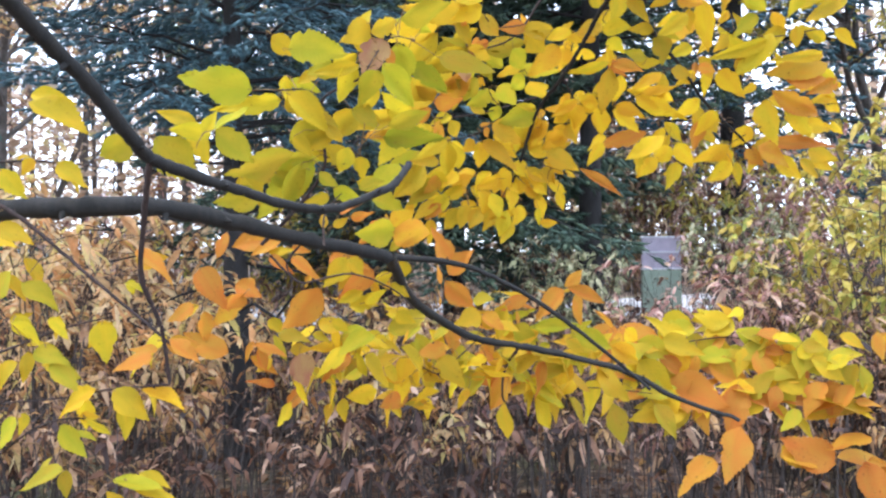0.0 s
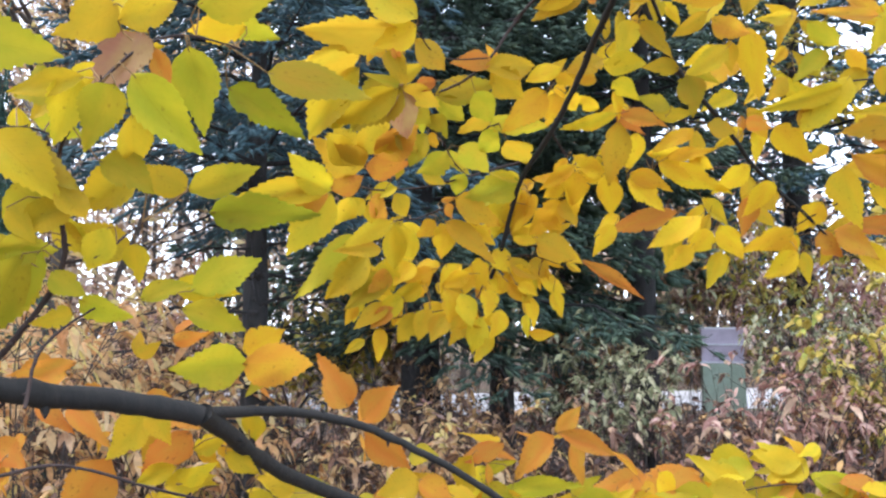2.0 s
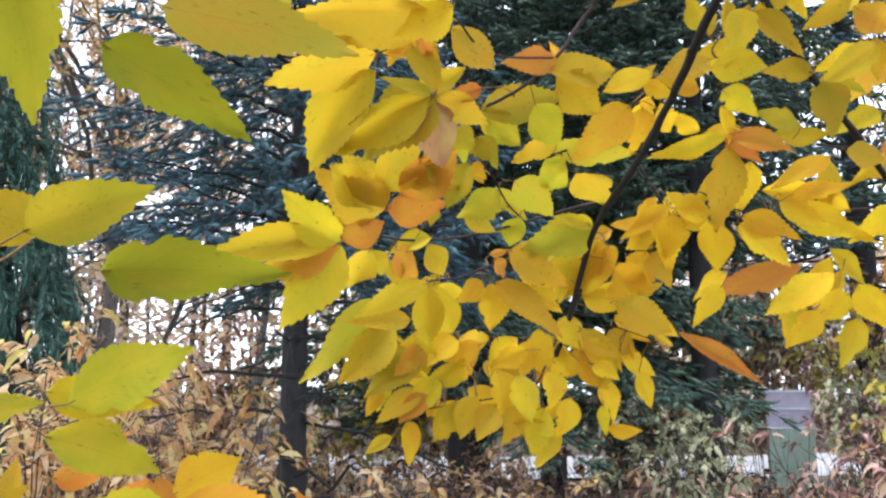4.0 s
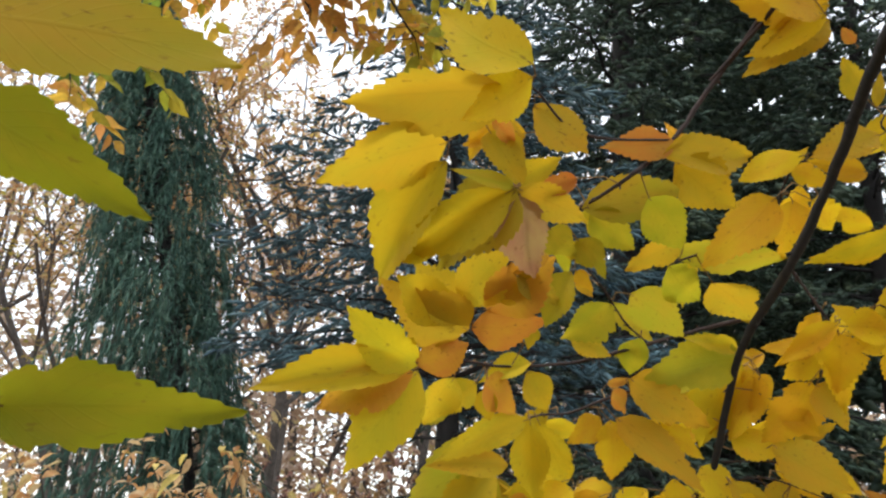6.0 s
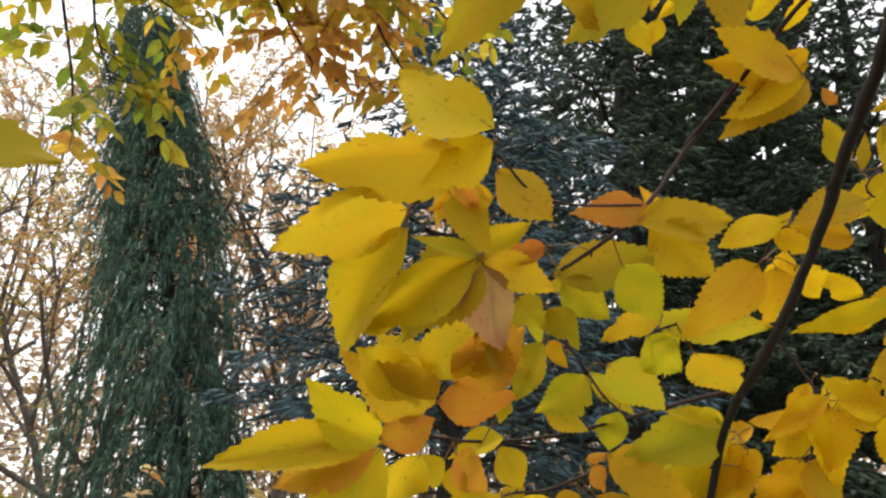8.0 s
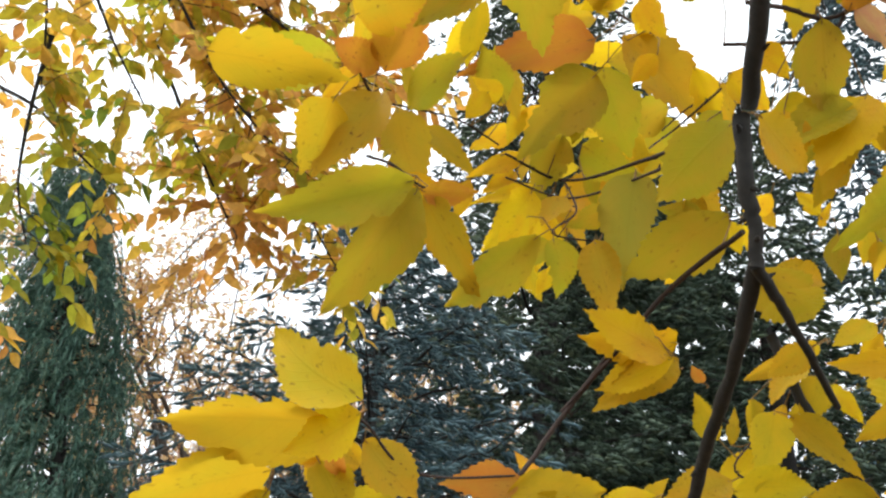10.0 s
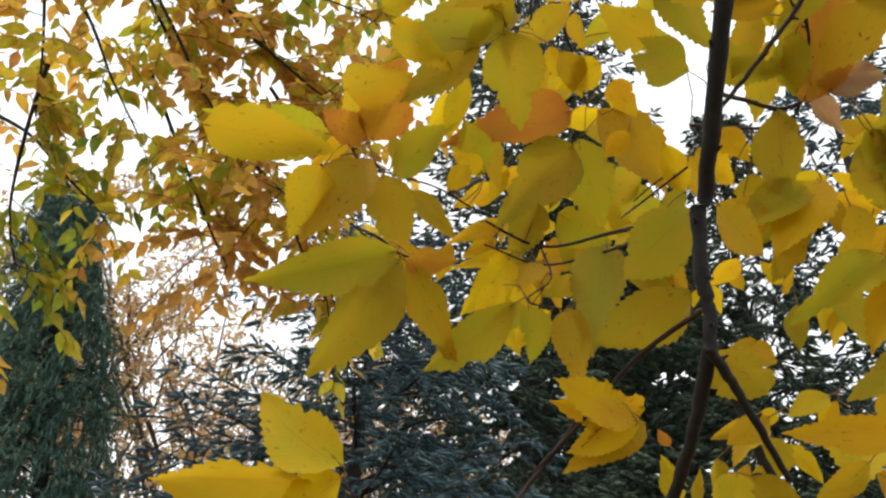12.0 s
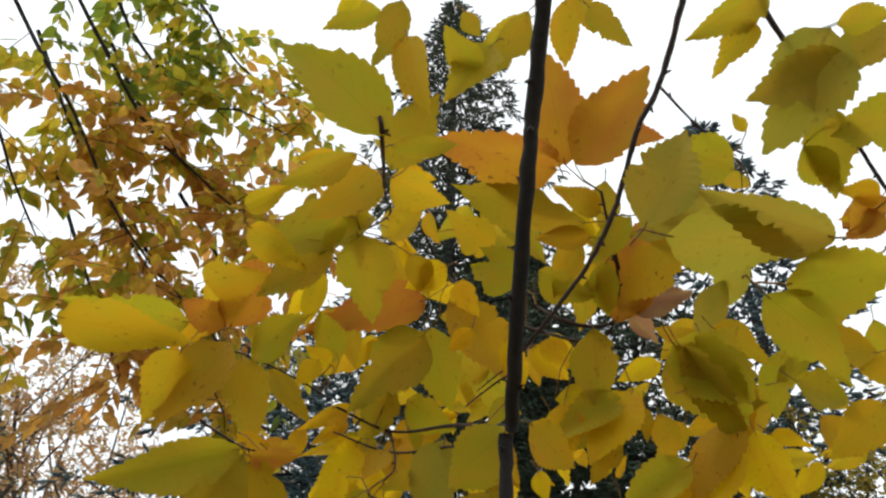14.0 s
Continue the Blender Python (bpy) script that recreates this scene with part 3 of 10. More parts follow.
def shrub(label, base, height, seed, leaves, whorls, size, stems=7, spread=0.35, slim=0.3, per=6, name="shrub", group="brush"):
    """Arching thin stems with side twigs, each twig ending in a loose rosette of leaves."""
    rng = np.random.default_rng(seed)
    bush = thing(name, base, label, "shrub", group)
    tips, ways = [], []
    for k in range(stems):
        sv, sf = [], []
        a = rng.uniform(0, 2 * math.pi)
        out = np.array([math.cos(a), math.sin(a), 0]) * spread * rng.uniform(0.3, 1.2)
        h = height * rng.uniform(0.6, 1.08)
        line = [np.array([0, 0, -0.06]) + out * 0.15, out * 0.45 + np.array([0, 0, h * 0.4]), out * 0.8 + np.array([0, 0, h * 0.75]) + rng.normal(size=3) * 0.04,
                out * 1.25 + np.array([0, 0, h])]
        line = curve_through(line, 3)
        tube_arrays(line, 0.007, 0.0025, 3, sv, sf)
        tips.append(line[-1])
        ways.append(line[-1] - line[-2])
        for t in range(max(2, whorls // stems)):
            i = int(rng.integers(3, len(line) - 1))
            d = np.array([rng.normal(), rng.normal(), rng.uniform(0.0, 1.1)])
            d /= np.linalg.norm(d)
            ln = height * rng.uniform(0.08, 0.24)
            tw = [line[i], line[i] + d * ln * 0.5, line[i] + d * ln + np.array([0, 0, 0.1 * ln])]
            tube_arrays(tw, 0.0035, 0.0016, 3, sv, sf)
            tips.append(tw[2])
            ways.append(tw[2] - tw[1])
        part("stem", mesh_of("stem", sv, sf), DRY_STEM, bush)
    part("foliage", whorl_mesh(rng, tips, ways, size, slim, per), leaves, bush, "", "stuff")
    return bush


KINDS = ((BROWN_LEAVES, "dry brown brush with curled hanging leaves"), (PINKISH_LEAVES, "faded pinkish brush with arching leaves"),
         (TAN_LEAVES, "tan brush with drooping withered leaves"), (ORANGE_LEAVES, "low shrub with pale orange leaves"))
brush_rng = np.random.default_rng(77)
for k in range(120):
    y = 3.9 + 6.2 * brush_rng.random() ** 0.9
    x = brush_rng.uniform(-0.66, 0.75) * y + 0.1
    mats, words = KINDS[int(brush_rng.choice(4, p=(0.40, 0.12, 0.28, 0.20)))]
    if abs(x + 1.42) < 0.3 and abs(y - 5.74) < 0.4:
        continue
    tall = brush_rng.uniform(0.75, 1.2) * (0.90 + 0.028 * y)
    if abs(x - 0.1 - 0.263 * (y - 0.3)) < 0.5 and y > 6.5:
        tall = min(tall, 0.98)
    shrub(words, (x, y, 0), tall, 100 + k, mats, 44, 0.095, stems=8, spread=0.45)
for k, (x, y, h) in enumerate([(-2.15, 4.3, 1.75), (-3.0, 4.7, 1.8), (-2.0, 5.8, 1.6), (-2.7, 6.2, 1.9), (-3.6, 6.3, 1.9), (-1.6, 4.9, 1.45)]):
    shrub("shrub with drooping pale orange leaves", (x, y, 0), h, 300 + k, ORANGE_LEAVES, 90, 0.12, stems=10, spread=0.5)
for k, (x, y, h) in enumerate([(2.85, 5.1, 2.25), (3.6, 5.6, 2.3), (3.1, 6.8, 2.1), (4.3, 7.0, 2.2), (3.4, 6.1, 2.0)]):
    shrub("shrub with small yellow-green leaves on dark stems", (x, y, 0), h, 320 + k, YELLOW_LEAVES, 150, 0.085, stems=11, spread=0.8, slim=0.5, per=7)
for k, (x, y, h) in enumerate([(1.2, 7.2, 1.5), (2.85, 7.6, 1.75), (0.9, 8.2, 1.5), (3.4, 9.0, 1.9), (1.5, 9.2, 1.6), (3.8, 10.0, 1.9)]):
    shrub("pale grey-green shrub among the brush", (x, y, 0), h, 340 + k, GREENISH_LEAVES, 110, 0.085, stems=10, spread=0.5, slim=0.4)
TALL = ((1.9, 9.6, 2.5, 3), (2.5, 10.6, 2.9, 1), (3.3, 10.4, 2.8, 0), (3.0, 12.6, 3.2, 3), (4.1, 11.6, 3.0, 2), (4.6, 10.2, 2.7, 1), (2.2, 12.2, 3.0, 0), (5.4, 12.0, 3.2, 2), (3.7, 13.6, 3.4, 1),
        (1.2, 10.8, 2.3, 3), (4.9, 13.4, 3.4, 3), (-3.4, 9.0, 2.2, 3), (-2.2, 10.2, 2.2, 2), (-4.4, 10.6, 2.4, 1), (-1.4, 11.5, 2.2, 3))
TALL_KINDS = ((GREENISH_LEAVES, "tall pale green shrub with fine leaves"), (PINKISH_LEAVES, "tall shrub with faded pink leaves"),
              (YELLOW_LEAVES, "tall shrub with yellow-green leaves"), (TAN_LEAVES, "tall shrub with tan and orange leaves"))
for k, (x, y, h, kind) in enumerate(TALL):
    if abs(x - 0.1 - 0.263 * (y - 0.3)) > 0.85 or y > 11.9:
        shrub(TALL_KINDS[kind][1], (x, y, 0), h, 400 + k, TALL_KINDS[kind][0], 190, 0.12, stems=13, spread=0.9, slim=0.42, per=7)
for k in range(11):
    y = 6.0 + 0.42 * k
    x = 0.08 + y * (0.325 + 0.14 * ((k * 0.618) % 1.0))
    shrub("tall airy shrub with faded pink leaves", (x, y, 0), 1.4 + 0.05 * k, 360 + k, PINKISH_LEAVES, 44, 0.10, stems=8, spread=0.45)


def dry_stalks():
    """Upright dry stalks with small withered leaves all through the brush."""
    rng = np.random.default_rng(88)
    verts, faces, tips, ways = [], [], [], []
    for k in range(1500):
        y = 3.4 + 6.0 * rng.random()
        x = rng.uniform(-0.65, 0.75) * y + 0.1
        h = rng.uniform(0.4, 1.2) * (0.85 + 0.03 * y)
        top = np.array([x + rng.normal() * 0.12, y + rng.normal() * 0.12, h])
        mid = np.array([x + rng.normal() * 0.03, y, h * 0.55])
        tube_arrays([np.array([x, y, -0.08]), mid, top], 0.0045, 0.0016, 3, verts, faces)
        for m in range(1):
            tips.append(mid + (top - mid) * rng.uniform(0.2, 1.0))
            ways.append(top - mid)
    stalks = thing("dry_stalks", (0, 0, 0), "upright dry stalks with small withered leaves", "dry stalks")
    tagged(stalks, kind="stuff")
    part("stalk", mesh_of("stalk", verts, faces), DRY_STEM, stalks, "", "stuff")
    part("foliage", whorl_mesh(rng, tips, ways, 0.075, 0.32, 4), BROWN_LEAVES, stalks, "", "stuff")


dry_stalks()


def fallen_leaves():
    """Loose leaves lying on the ground between the stems."""
    rng = np.random.default_rng(93)
    y = 3.2 + 11.0 * rng.random(9000) ** 1.2
    x = rng.uniform(-0.8, 0.8, 9000) * y
    at = np.stack([x, y, np.array([0.10 * noise.noise((a * 0.5, b * 0.5, 0.3)) + 0.025 * noise.noise((a * 2.3, b * 2.3, 1.7)) for a, b in zip(x, y)]) + 0.03], 1)
    litter = thing("fallen_leaves", (0, 0, 0), "faded pinkish and tan fallen leaves on the ground", "fallen leaves")
    tagged(litter, kind="stuff")
    part("leaves", card_mesh(rng, at, 0.09, -0.1), TAN_LEAVES, litter, "", "stuff")


fallen_leaves()


# ---- far notice board ----
def box_mesh(name, sx, sy, sz, bevel=0.004):
    bm = bmesh.new()
    bmesh.ops.create_cube(bm, size=1)
    bmesh.ops.scale(bm, vec=(sx, sy, sz), verts=bm.verts)
    bmesh.ops.bevel(bm, geom=bm.edges[:], offset=bevel, segments=2, affect="EDGES")
    me = bpy.data.meshes.new(name)
    bm.to_mesh(me)
    bm.free()
    return me


def notice_board():
    board = thing("notice_board", (3.05, 11.4, 0), "pale green garden notice board with a mauve panel", "notice board")
    def put(name, mesh, mat, owner, z, y=0.0):
        ob = part(name, mesh, mat, owner)
        ob.location = (0, y, z)
        return ob

    green = plain_material("pale_green_paint", (0.40, 0.48, 0.36))
    mauve = plain_material("mauve_panel", (0.54, 0.46, 0.54))
    white = plain_material("white_trim", (0.8, 0.8, 0.82))
    put("base", box_mesh("base", 0.54, 0.10, 1.2), green, board, 0.6)
    panel = put("panel", box_mesh("panel", 0.54, 0.05, 0.46), mauve, board, 1.44)
    for z in (1.22, 1.45, 1.66):
        put("rail", box_mesh("rail", 0.58, 0.07, 0.022), white, panel, z - 1.44, -0.01)


notice_board()


# ---- the near leaves ----
def leaf_mesh(seed, slim=False):
    """One toothed leaf with a drawn-out tip, one long from its foot to its tip and one wide, folded, waved and curled."""
    rng = np.random.default_rng(seed)
    teeth = int(rng.integers(11, 15))
    rows, verts, faces, uvs = 3 * teeth + 1, [], [], []
    fold, curl, twist, wave = rng.uniform(0.0, 0.17), rng.uniform(-0.28, 0.12), rng.uniform(-0.28, 0.28), rng.uniform(0.010, 0.040)
    phase, lop, bend = rng.uniform(0, 6), rng.uniform(-0.13, 0.13), rng.uniform(-0.10, 0.10)
    hook = rng.uniform(-0.14, 0.14)
    push, drawn = rng.uniform(-0.06, 0.05), rng.uniform(0.5, 1.0)
    at = np.array([0, 0.03, 0.10, 0.20, 0.31, 0.42, 0.54, 0.65, 0.76, 0.85, 0.92, 1.0])
    at[2:-3] += push
    wide = np.array([0, 0.11, 0.27, 0.41, 0.49, 0.50, 0.45, 0.37, 0.26, 0.155 + 0.04 * drawn, 0.055 + 0.045 * drawn, 0])
    if slim:
        wide[6:] *= (0.93, 0.86, 0.80, 0.80, 0.8, 0)
        wide[1:4] *= 1.08
    nicks = {(int(rng.integers(6, rows - 8)), int(rng.choice((-2, 2)))) for k in range(int(rng.integers(0, 3)))}
    for i in range(rows):
        v = i / (rows - 1)
        half = float(np.interp(v, at, wide))
        for j in range(-2, 3):
            u = j / 2
            w = half * (1 + lop * (1 if j > 0 else -1))
            y = v
            if abs(j) == 2 and 0 < i < rows - 1:
                w += (-0.020, 0.006, 0.026)[i % 3] * rng.uniform(0.6, 1.3) * min(1.0, half * 4)
                y += (0.0, 0.004, 0.018)[i % 3]
                for at_row, at_side in nicks:
                    if j == at_side and abs(i - at_row) < 3:
                        w *= 0.74 + 0.09 * abs(i - at_row)
            x = u * w + bend * math.sin(math.pi * v) * 0.8 + hook * v ** 3
            z = fold * abs(u) * half * 2 + curl * v ** 2.2 + twist * u * half * (v - 0.3) + wave * math.sin(8 * v + phase + 2.4 * u) * abs(u)
            verts.append((x, y, z))
            uvs.append((u, v))
    for i in range(rows - 1):
        for j in range(4):
            q = i * 5 + j
            faces.append((q, q + 1, q + 6, q + 5))
    me = mesh_of("leaf", verts, faces, True)
    layer = me.uv_layers.new(name="UVMap")
    for loop in me.loops:
        layer.data[loop.index].uv = uvs[loop.vertex_index]
    me.materials.append(TONES["y"])
    return me


LEAVES = [leaf_mesh(500 + k) for k in range(30)]
SLIM_LEAVES = [leaf_mesh(560 + k, True) for k in range(24)]
SLIM_SHARE, FULLER = {}, {}
leaf_rng = random.Random(9)
TWIG_POINTS = {}


def spray(label, place, slim, longer, wider):
    ob = thing("leafy_branch", place, label, "branch", "branches round the camera")
    TWIG_POINTS[ob.name] = []
    SLIM_SHARE[ob.name], FULLER[ob.name] = slim, (longer, wider)
    return ob


def stem(owner, name, r0, r1, *points):
    """A branch or twig through points, its radii in millimetres, with small knots and buds."""
    rng = np.random.default_rng(len(TWIG_POINTS[owner.name]) + 7)
    line = curve_through(points, 7)
    off = np.array(owner.location)
    line = [p - off + rng.normal(size=3) * (r0 * 0.00009) for p in line]
    verts, faces = [], []
    tube_arrays(line, r0 / 1000, r1 / 1000, 10 if r0 > 3 else 6, verts, faces, 0.10, rng)
    for k in range(2, len(line) - 1, 5 if r0 > 3 else 4):
        d = rng.normal(size=3)
        d /= np.linalg.norm(d)
        p = np.array(line[k])
        r = (r0 + (r1 - r0) * k / len(line)) / 1000
        tube_arrays([p, p + d * r * 1.3, p + d * (r * 1.6 + 0.0022)], r * 0.55 + 0.0005, 0.0005, 5, verts, faces)
    part(name, mesh_of(name, verts, faces, True), BARK if r0 > 3 else TWIG, owner)
    TWIG_POINTS[owner.name].extend(p + off for p in line)


def leaf(owner, x, y, z, tx, ty, tz, width, turn, rise, tone):
    """A leaf from its foot to its tip; turn and rise: where its face looks, in degrees. Its stalk runs to the nearest twig."""
    foot, tip = Vector((x, y, z)), Vector((tx, ty, tz))
    along = (tip - foot)
    size = along.length * FULLER[owner.name][0]
    width *= FULLER[owner.name][1]
    along.normalize()
    face = Vector((math.cos(radians(turn)) * math.cos(radians(rise)), math.sin(radians(turn)) * math.cos(radians(rise)), math.sin(radians(rise))))
    across = along.cross(face).normalized()
    face = across.cross(along)
    m = Matrix((across, along, face)).transposed().to_4x4()
    pool = SLIM_LEAVES if leaf_rng.random() < SLIM_SHARE[owner.name] else LEAVES
    me = pool[leaf_rng.randrange(len(pool))]
    ob = new("leaf", me)
    ob.parent = owner
    ob.matrix_basis = Matrix.Translation(foot - Vector(owner.location)) @ m @ Matrix.Diagonal((width, size, size * 0.8, 1))
    ob.material_slots[0].link = "OBJECT"
    ob.material_slots[0].material = TONES[tone]
    near = TWIG_POINTS[owner.name]
    if near:
        arr = np.array(near)
        gaps = np.linalg.norm(arr - np.array(foot), axis=1)
        k = int(np.argmin(gaps))
        goal = Vector(arr[k])
        way = goal - foot
        if way.length > 0.05:
            goal = foot + (way.normalized() * 0.4 - along * 0.6) * 0.014
        mid = (foot + goal) / 2 - along * 0.004 + Vector((0, 0, 0.002))
        verts, faces = [], []
        off = Vector(owner.location)
        inside = foot + along * size * 0.06
        tube_arrays([np.array(q - off) for q in (inside, foot, mid, goal)], 0.0004, 0.0006, 5, verts, faces)
        stalk = part("petiole", mesh_of("petiole", verts, faces, True), STALK, ob)
        stalk.matrix_parent_inverse = ob.matrix_basis.inverted()
    return ob


M = spray("yellow and lime leaves on dark twigs, some orange", (0.20, 1.45, 1.95), 0.35, 1.1, 1.0)
R = spray("golden leaves on a thin arching twig", (0.40, 1.50, 1.95), 0.9, 1.18, 1.08)
N = spray("large lime-yellow leaves on near twigs", (-0.10, 0.90, 1.65), 0.25, 1.06, 0.95)
L = spray("stout dark branch with orange and yellow leaves", (-0.20, 1.05, 1.52), 0.75, 1.06, 1.0)
S = spray("low flat spray of yellow and orange leaves", (0.35, 1.60, 1.38), 0.85, 1.25, 1.14)
T = spray("backlit olive and golden leaves on a hanging branch", (0.30, 1.15, 2.10), 0.3, 1.1, 0.92)
# branches and twigs
stem(M, 'branch', 4.3, 3.2, (0.295, 1.254, 1.944), (0.285, 1.317, 1.918), (0.273, 1.375, 1.899), (0.257, 1.438, 1.867), (0.227, 1.502, 1.816), (0.188, 1.575, 1.764), (0.161, 1.643, 1.675), (0.141, 1.665, 1.628))
stem(M, 'twig', 2.2, 1.2, (0.227, 1.397, 1.986), (0.176, 1.419, 1.929), (0.148, 1.411, 1.886), (0.117, 1.401, 1.856), (0.079, 1.438, 1.851), (0.058, 1.418, 1.825))
stem(M, 'twig', 2.0, 1.0, (0.205, 1.574, 1.796), (0.150, 1.557, 1.780), (0.107, 1.533, 1.763), (0.049, 1.548, 1.754), (0.002, 1.507, 1.744), (-0.023, 1.468, 1.742), (-0.055, 1.454, 1.736))
stem(M, 'twig', 1.8, 0.8, (0.188, 1.599, 1.767), (0.139, 1.567, 1.745), (0.084, 1.565, 1.728), (0.044, 1.578, 1.716), (0.014, 1.547, 1.707), (-0.029, 1.523, 1.672))
stem(M, 'twig', 1.0, 0.7, (0.116, 1.535, 1.767), (0.100, 1.522, 1.782), (0.088, 1.495, 1.801), (0.073, 1.448, 1.817))
stem(M, 'twig', 1.2, 0.7, (0.046, 1.366, 1.842), (0.044, 1.382, 1.826), (0.028, 1.422, 1.807), (-0.006, 1.452, 1.778), (-0.011, 1.457, 1.763))
stem(M, 'twig', 1.2, 0.7, (0.230, 1.546, 1.830), (0.249, 1.558, 1.800), (0.267, 1.565, 1.774), (0.297, 1.593, 1.766))
stem(M, 'twig', 1.0, 0.6, (0.168, 1.639, 1.682), (0.222, 1.630, 1.680), (0.263, 1.638, 1.660))
stem(M, 'twig', 1.0, 0.7, (0.148, 1.410, 1.887), (0.108, 1.363, 1.870), (0.086, 1.339, 1.870), (0.068, 1.320, 1.889), (0.053, 1.321, 1.892), (0.000, 1.347, 1.872))
stem(M, 'twig', 1.0, 0.7, (0.262, 1.480, 1.886), (0.239, 1.473, 1.889), (0.228, 1.494, 1.881), (0.224, 1.503, 1.871))
stem(M, 'twig', 1.0, 0.6, (0.159, 1.507, 1.831), (0.138, 1.502, 1.821), (0.136, 1.524, 1.805))
stem(M, 'twig', 1.6, 0.7, (0.189, 1.623, 1.762), (0.177, 1.637, 1.712), (0.146, 1.643, 1.653), (0.120, 1.647, 1.602), (0.076, 1.648, 1.590), (-0.001, 1.647, 1.578))
stem(M, 'twig', 1.0, 0.6, (0.146, 1.643, 1.653), (0.198, 1.637, 1.669), (0.256, 1.627, 1.650))
stem(R, 'branch', 4.2, 2.2, (0.340, 1.491, 2.027), (0.358, 1.500, 1.966), (0.400, 1.511, 1.892), (0.477, 1.605, 1.851), (0.537, 1.666, 1.799), (0.606, 1.686, 1.739), (0.676, 1.738, 1.690))
stem(R, 'twig', 1.4, 0.7, (0.537, 1.666, 1.799), (0.482, 1.669, 1.800), (0.417, 1.650, 1.789), (0.329, 1.582, 1.785), (0.295, 1.560, 1.798))
stem(R, 'twig', 1.5, 0.8, (0.850, 1.691, 1.962), (0.703, 1.661, 1.928), (0.635, 1.642, 1.924), (0.545, 1.597, 1.938), (0.475, 1.540, 2.003))
stem(R, 'twig', 1.5, 0.8, (0.947, 1.860, 1.830), (0.809, 1.819, 1.805), (0.663, 1.698, 1.748), (0.602, 1.705, 1.714), (0.574, 1.733, 1.682))
stem(R, 'twig', 1.2, 0.7, (0.400, 1.511, 1.892), (0.353, 1.506, 1.904), (0.295, 1.467, 1.908), (0.329, 1.486, 1.953))
stem(R, 'twig', 1.2, 0.7, (0.477, 1.605, 1.851), (0.400, 1.555, 1.844), (0.340, 1.531, 1.847))
stem(L, 'branch', 10.5, 8.0, (-0.447, 0.836, 1.548), (-0.370, 0.819, 1.549), (-0.300, 0.826, 1.549), (-0.245, 0.868, 1.541), (-0.179, 0.945, 1.521), (-0.125, 1.010, 1.508), (-0.066, 1.055, 1.494))
stem(L, 'branch', 7.5, 3.2, (-0.066, 1.055, 1.494), (-0.038, 1.200, 1.427), (0.045, 1.335, 1.362), (0.126, 1.335, 1.345), (0.195, 1.320, 1.331), (0.289, 1.292, 1.307), (0.367, 1.279, 1.266), (0.459, 1.268, 1.234))
stem(L, 'branch', 4.6, 2.4, (-0.066, 1.055, 1.494), (-0.031, 1.125, 1.490), (0.031, 1.135, 1.480), (0.110, 1.153, 1.443), (0.201, 1.177, 1.380), (0.302, 1.196, 1.295))
stem(L, 'twig', 1.4, 0.7, (-0.164, 0.963, 1.510), (-0.181, 0.966, 1.488), (-0.176, 0.969, 1.461), (-0.209, 0.984, 1.420))
stem(L, 'twig', 1.4, 0.7, (0.059, 1.371, 1.352), (0.022, 1.361, 1.320), (-0.009, 1.334, 1.302), (-0.051, 1.290, 1.334))
stem(L, 'twig', 1.4, 0.7, (-0.132, 0.932, 1.508), (-0.134, 0.946, 1.539), (-0.127, 0.963, 1.557), (-0.118, 0.986, 1.571))
stem(L, 'twig', 1.6, 0.8, (-0.197, 0.949, 1.498), (-0.173, 0.946, 1.474), (-0.155, 0.942, 1.466), (-0.100, 0.922, 1.476), (-0.054, 0.958, 1.455), (-0.035, 1.064, 1.425))
stem(L, 'twig', 1.2, 0.7, (-0.039, 1.205, 1.488), (-0.045, 1.183, 1.519), (-0.061, 1.179, 1.536), (-0.069, 1.190, 1.546))
stem(S, 'twig', 2.0, 1.0, (0.287, 1.754, 1.216), (0.512, 2.002, 1.249), (0.723, 2.070, 1.274), (0.880, 1.993, 1.232), (1.004, 1.957, 1.200))
stem(S, 'twig', 1.5, 0.8, (0.185, 1.536, 1.374), (0.222, 1.525, 1.406), (0.248, 1.514, 1.434))
stem(S, 'twig', 1.6, 0.8, (0.133, 1.676, 1.184), (0.288, 1.763, 1.204), (0.569, 2.000, 1.139), (0.810, 1.988, 1.101))
stem(L, 'twig', 2.6, 1.2, (-0.453, 0.787, 1.568), (-0.399, 0.787, 1.535), (-0.335, 0.787, 1.480), (-0.271, 0.787, 1.425), (-0.239, 0.787, 1.398))
stem(L, 'twig', 1.4, 0.7, (-0.261, 0.787, 1.376), (-0.315, 0.787, 1.372), (-0.369, 0.787, 1.364), (-0.423, 0.788, 1.360))
stem(L, 'twig', 1.4, 0.7, (-0.444, 0.788, 1.400), (-0.390, 0.787, 1.421), (-0.357, 0.787, 1.432), (-0.314, 0.787, 1.442))
stem(L, 'twig', 1.4, 0.7, (-0.442, 0.787, 1.589), (-0.388, 0.787, 1.591), (-0.317, 0.787, 1.582), (-0.312, 0.787, 1.561))
stem(L, 'twig', 1.2, 0.7, (-0.434, 0.788, 1.303), (-0.391, 0.788, 1.335), (-0.353, 0.787, 1.345), (-0.321, 0.787, 1.339))
stem(N, 'branch', 5.0, 4.2, (-0.229, 0.400, 1.650), (-0.220, 0.424, 1.632), (-0.211, 0.448, 1.615), (-0.200, 0.472, 1.598), (-0.190, 0.496, 1.576), (-0.183, 0.520, 1.561))
stem(N, 'branch', 4.2, 3.0, (-0.183, 0.520, 1.561), (-0.165, 0.547, 1.553), (-0.141, 0.575, 1.545), (-0.115, 0.602, 1.536), (-0.086, 0.629, 1.533), (-0.058, 0.656, 1.544), (-0.037, 0.683, 1.557), (-0.026, 0.710, 1.576))
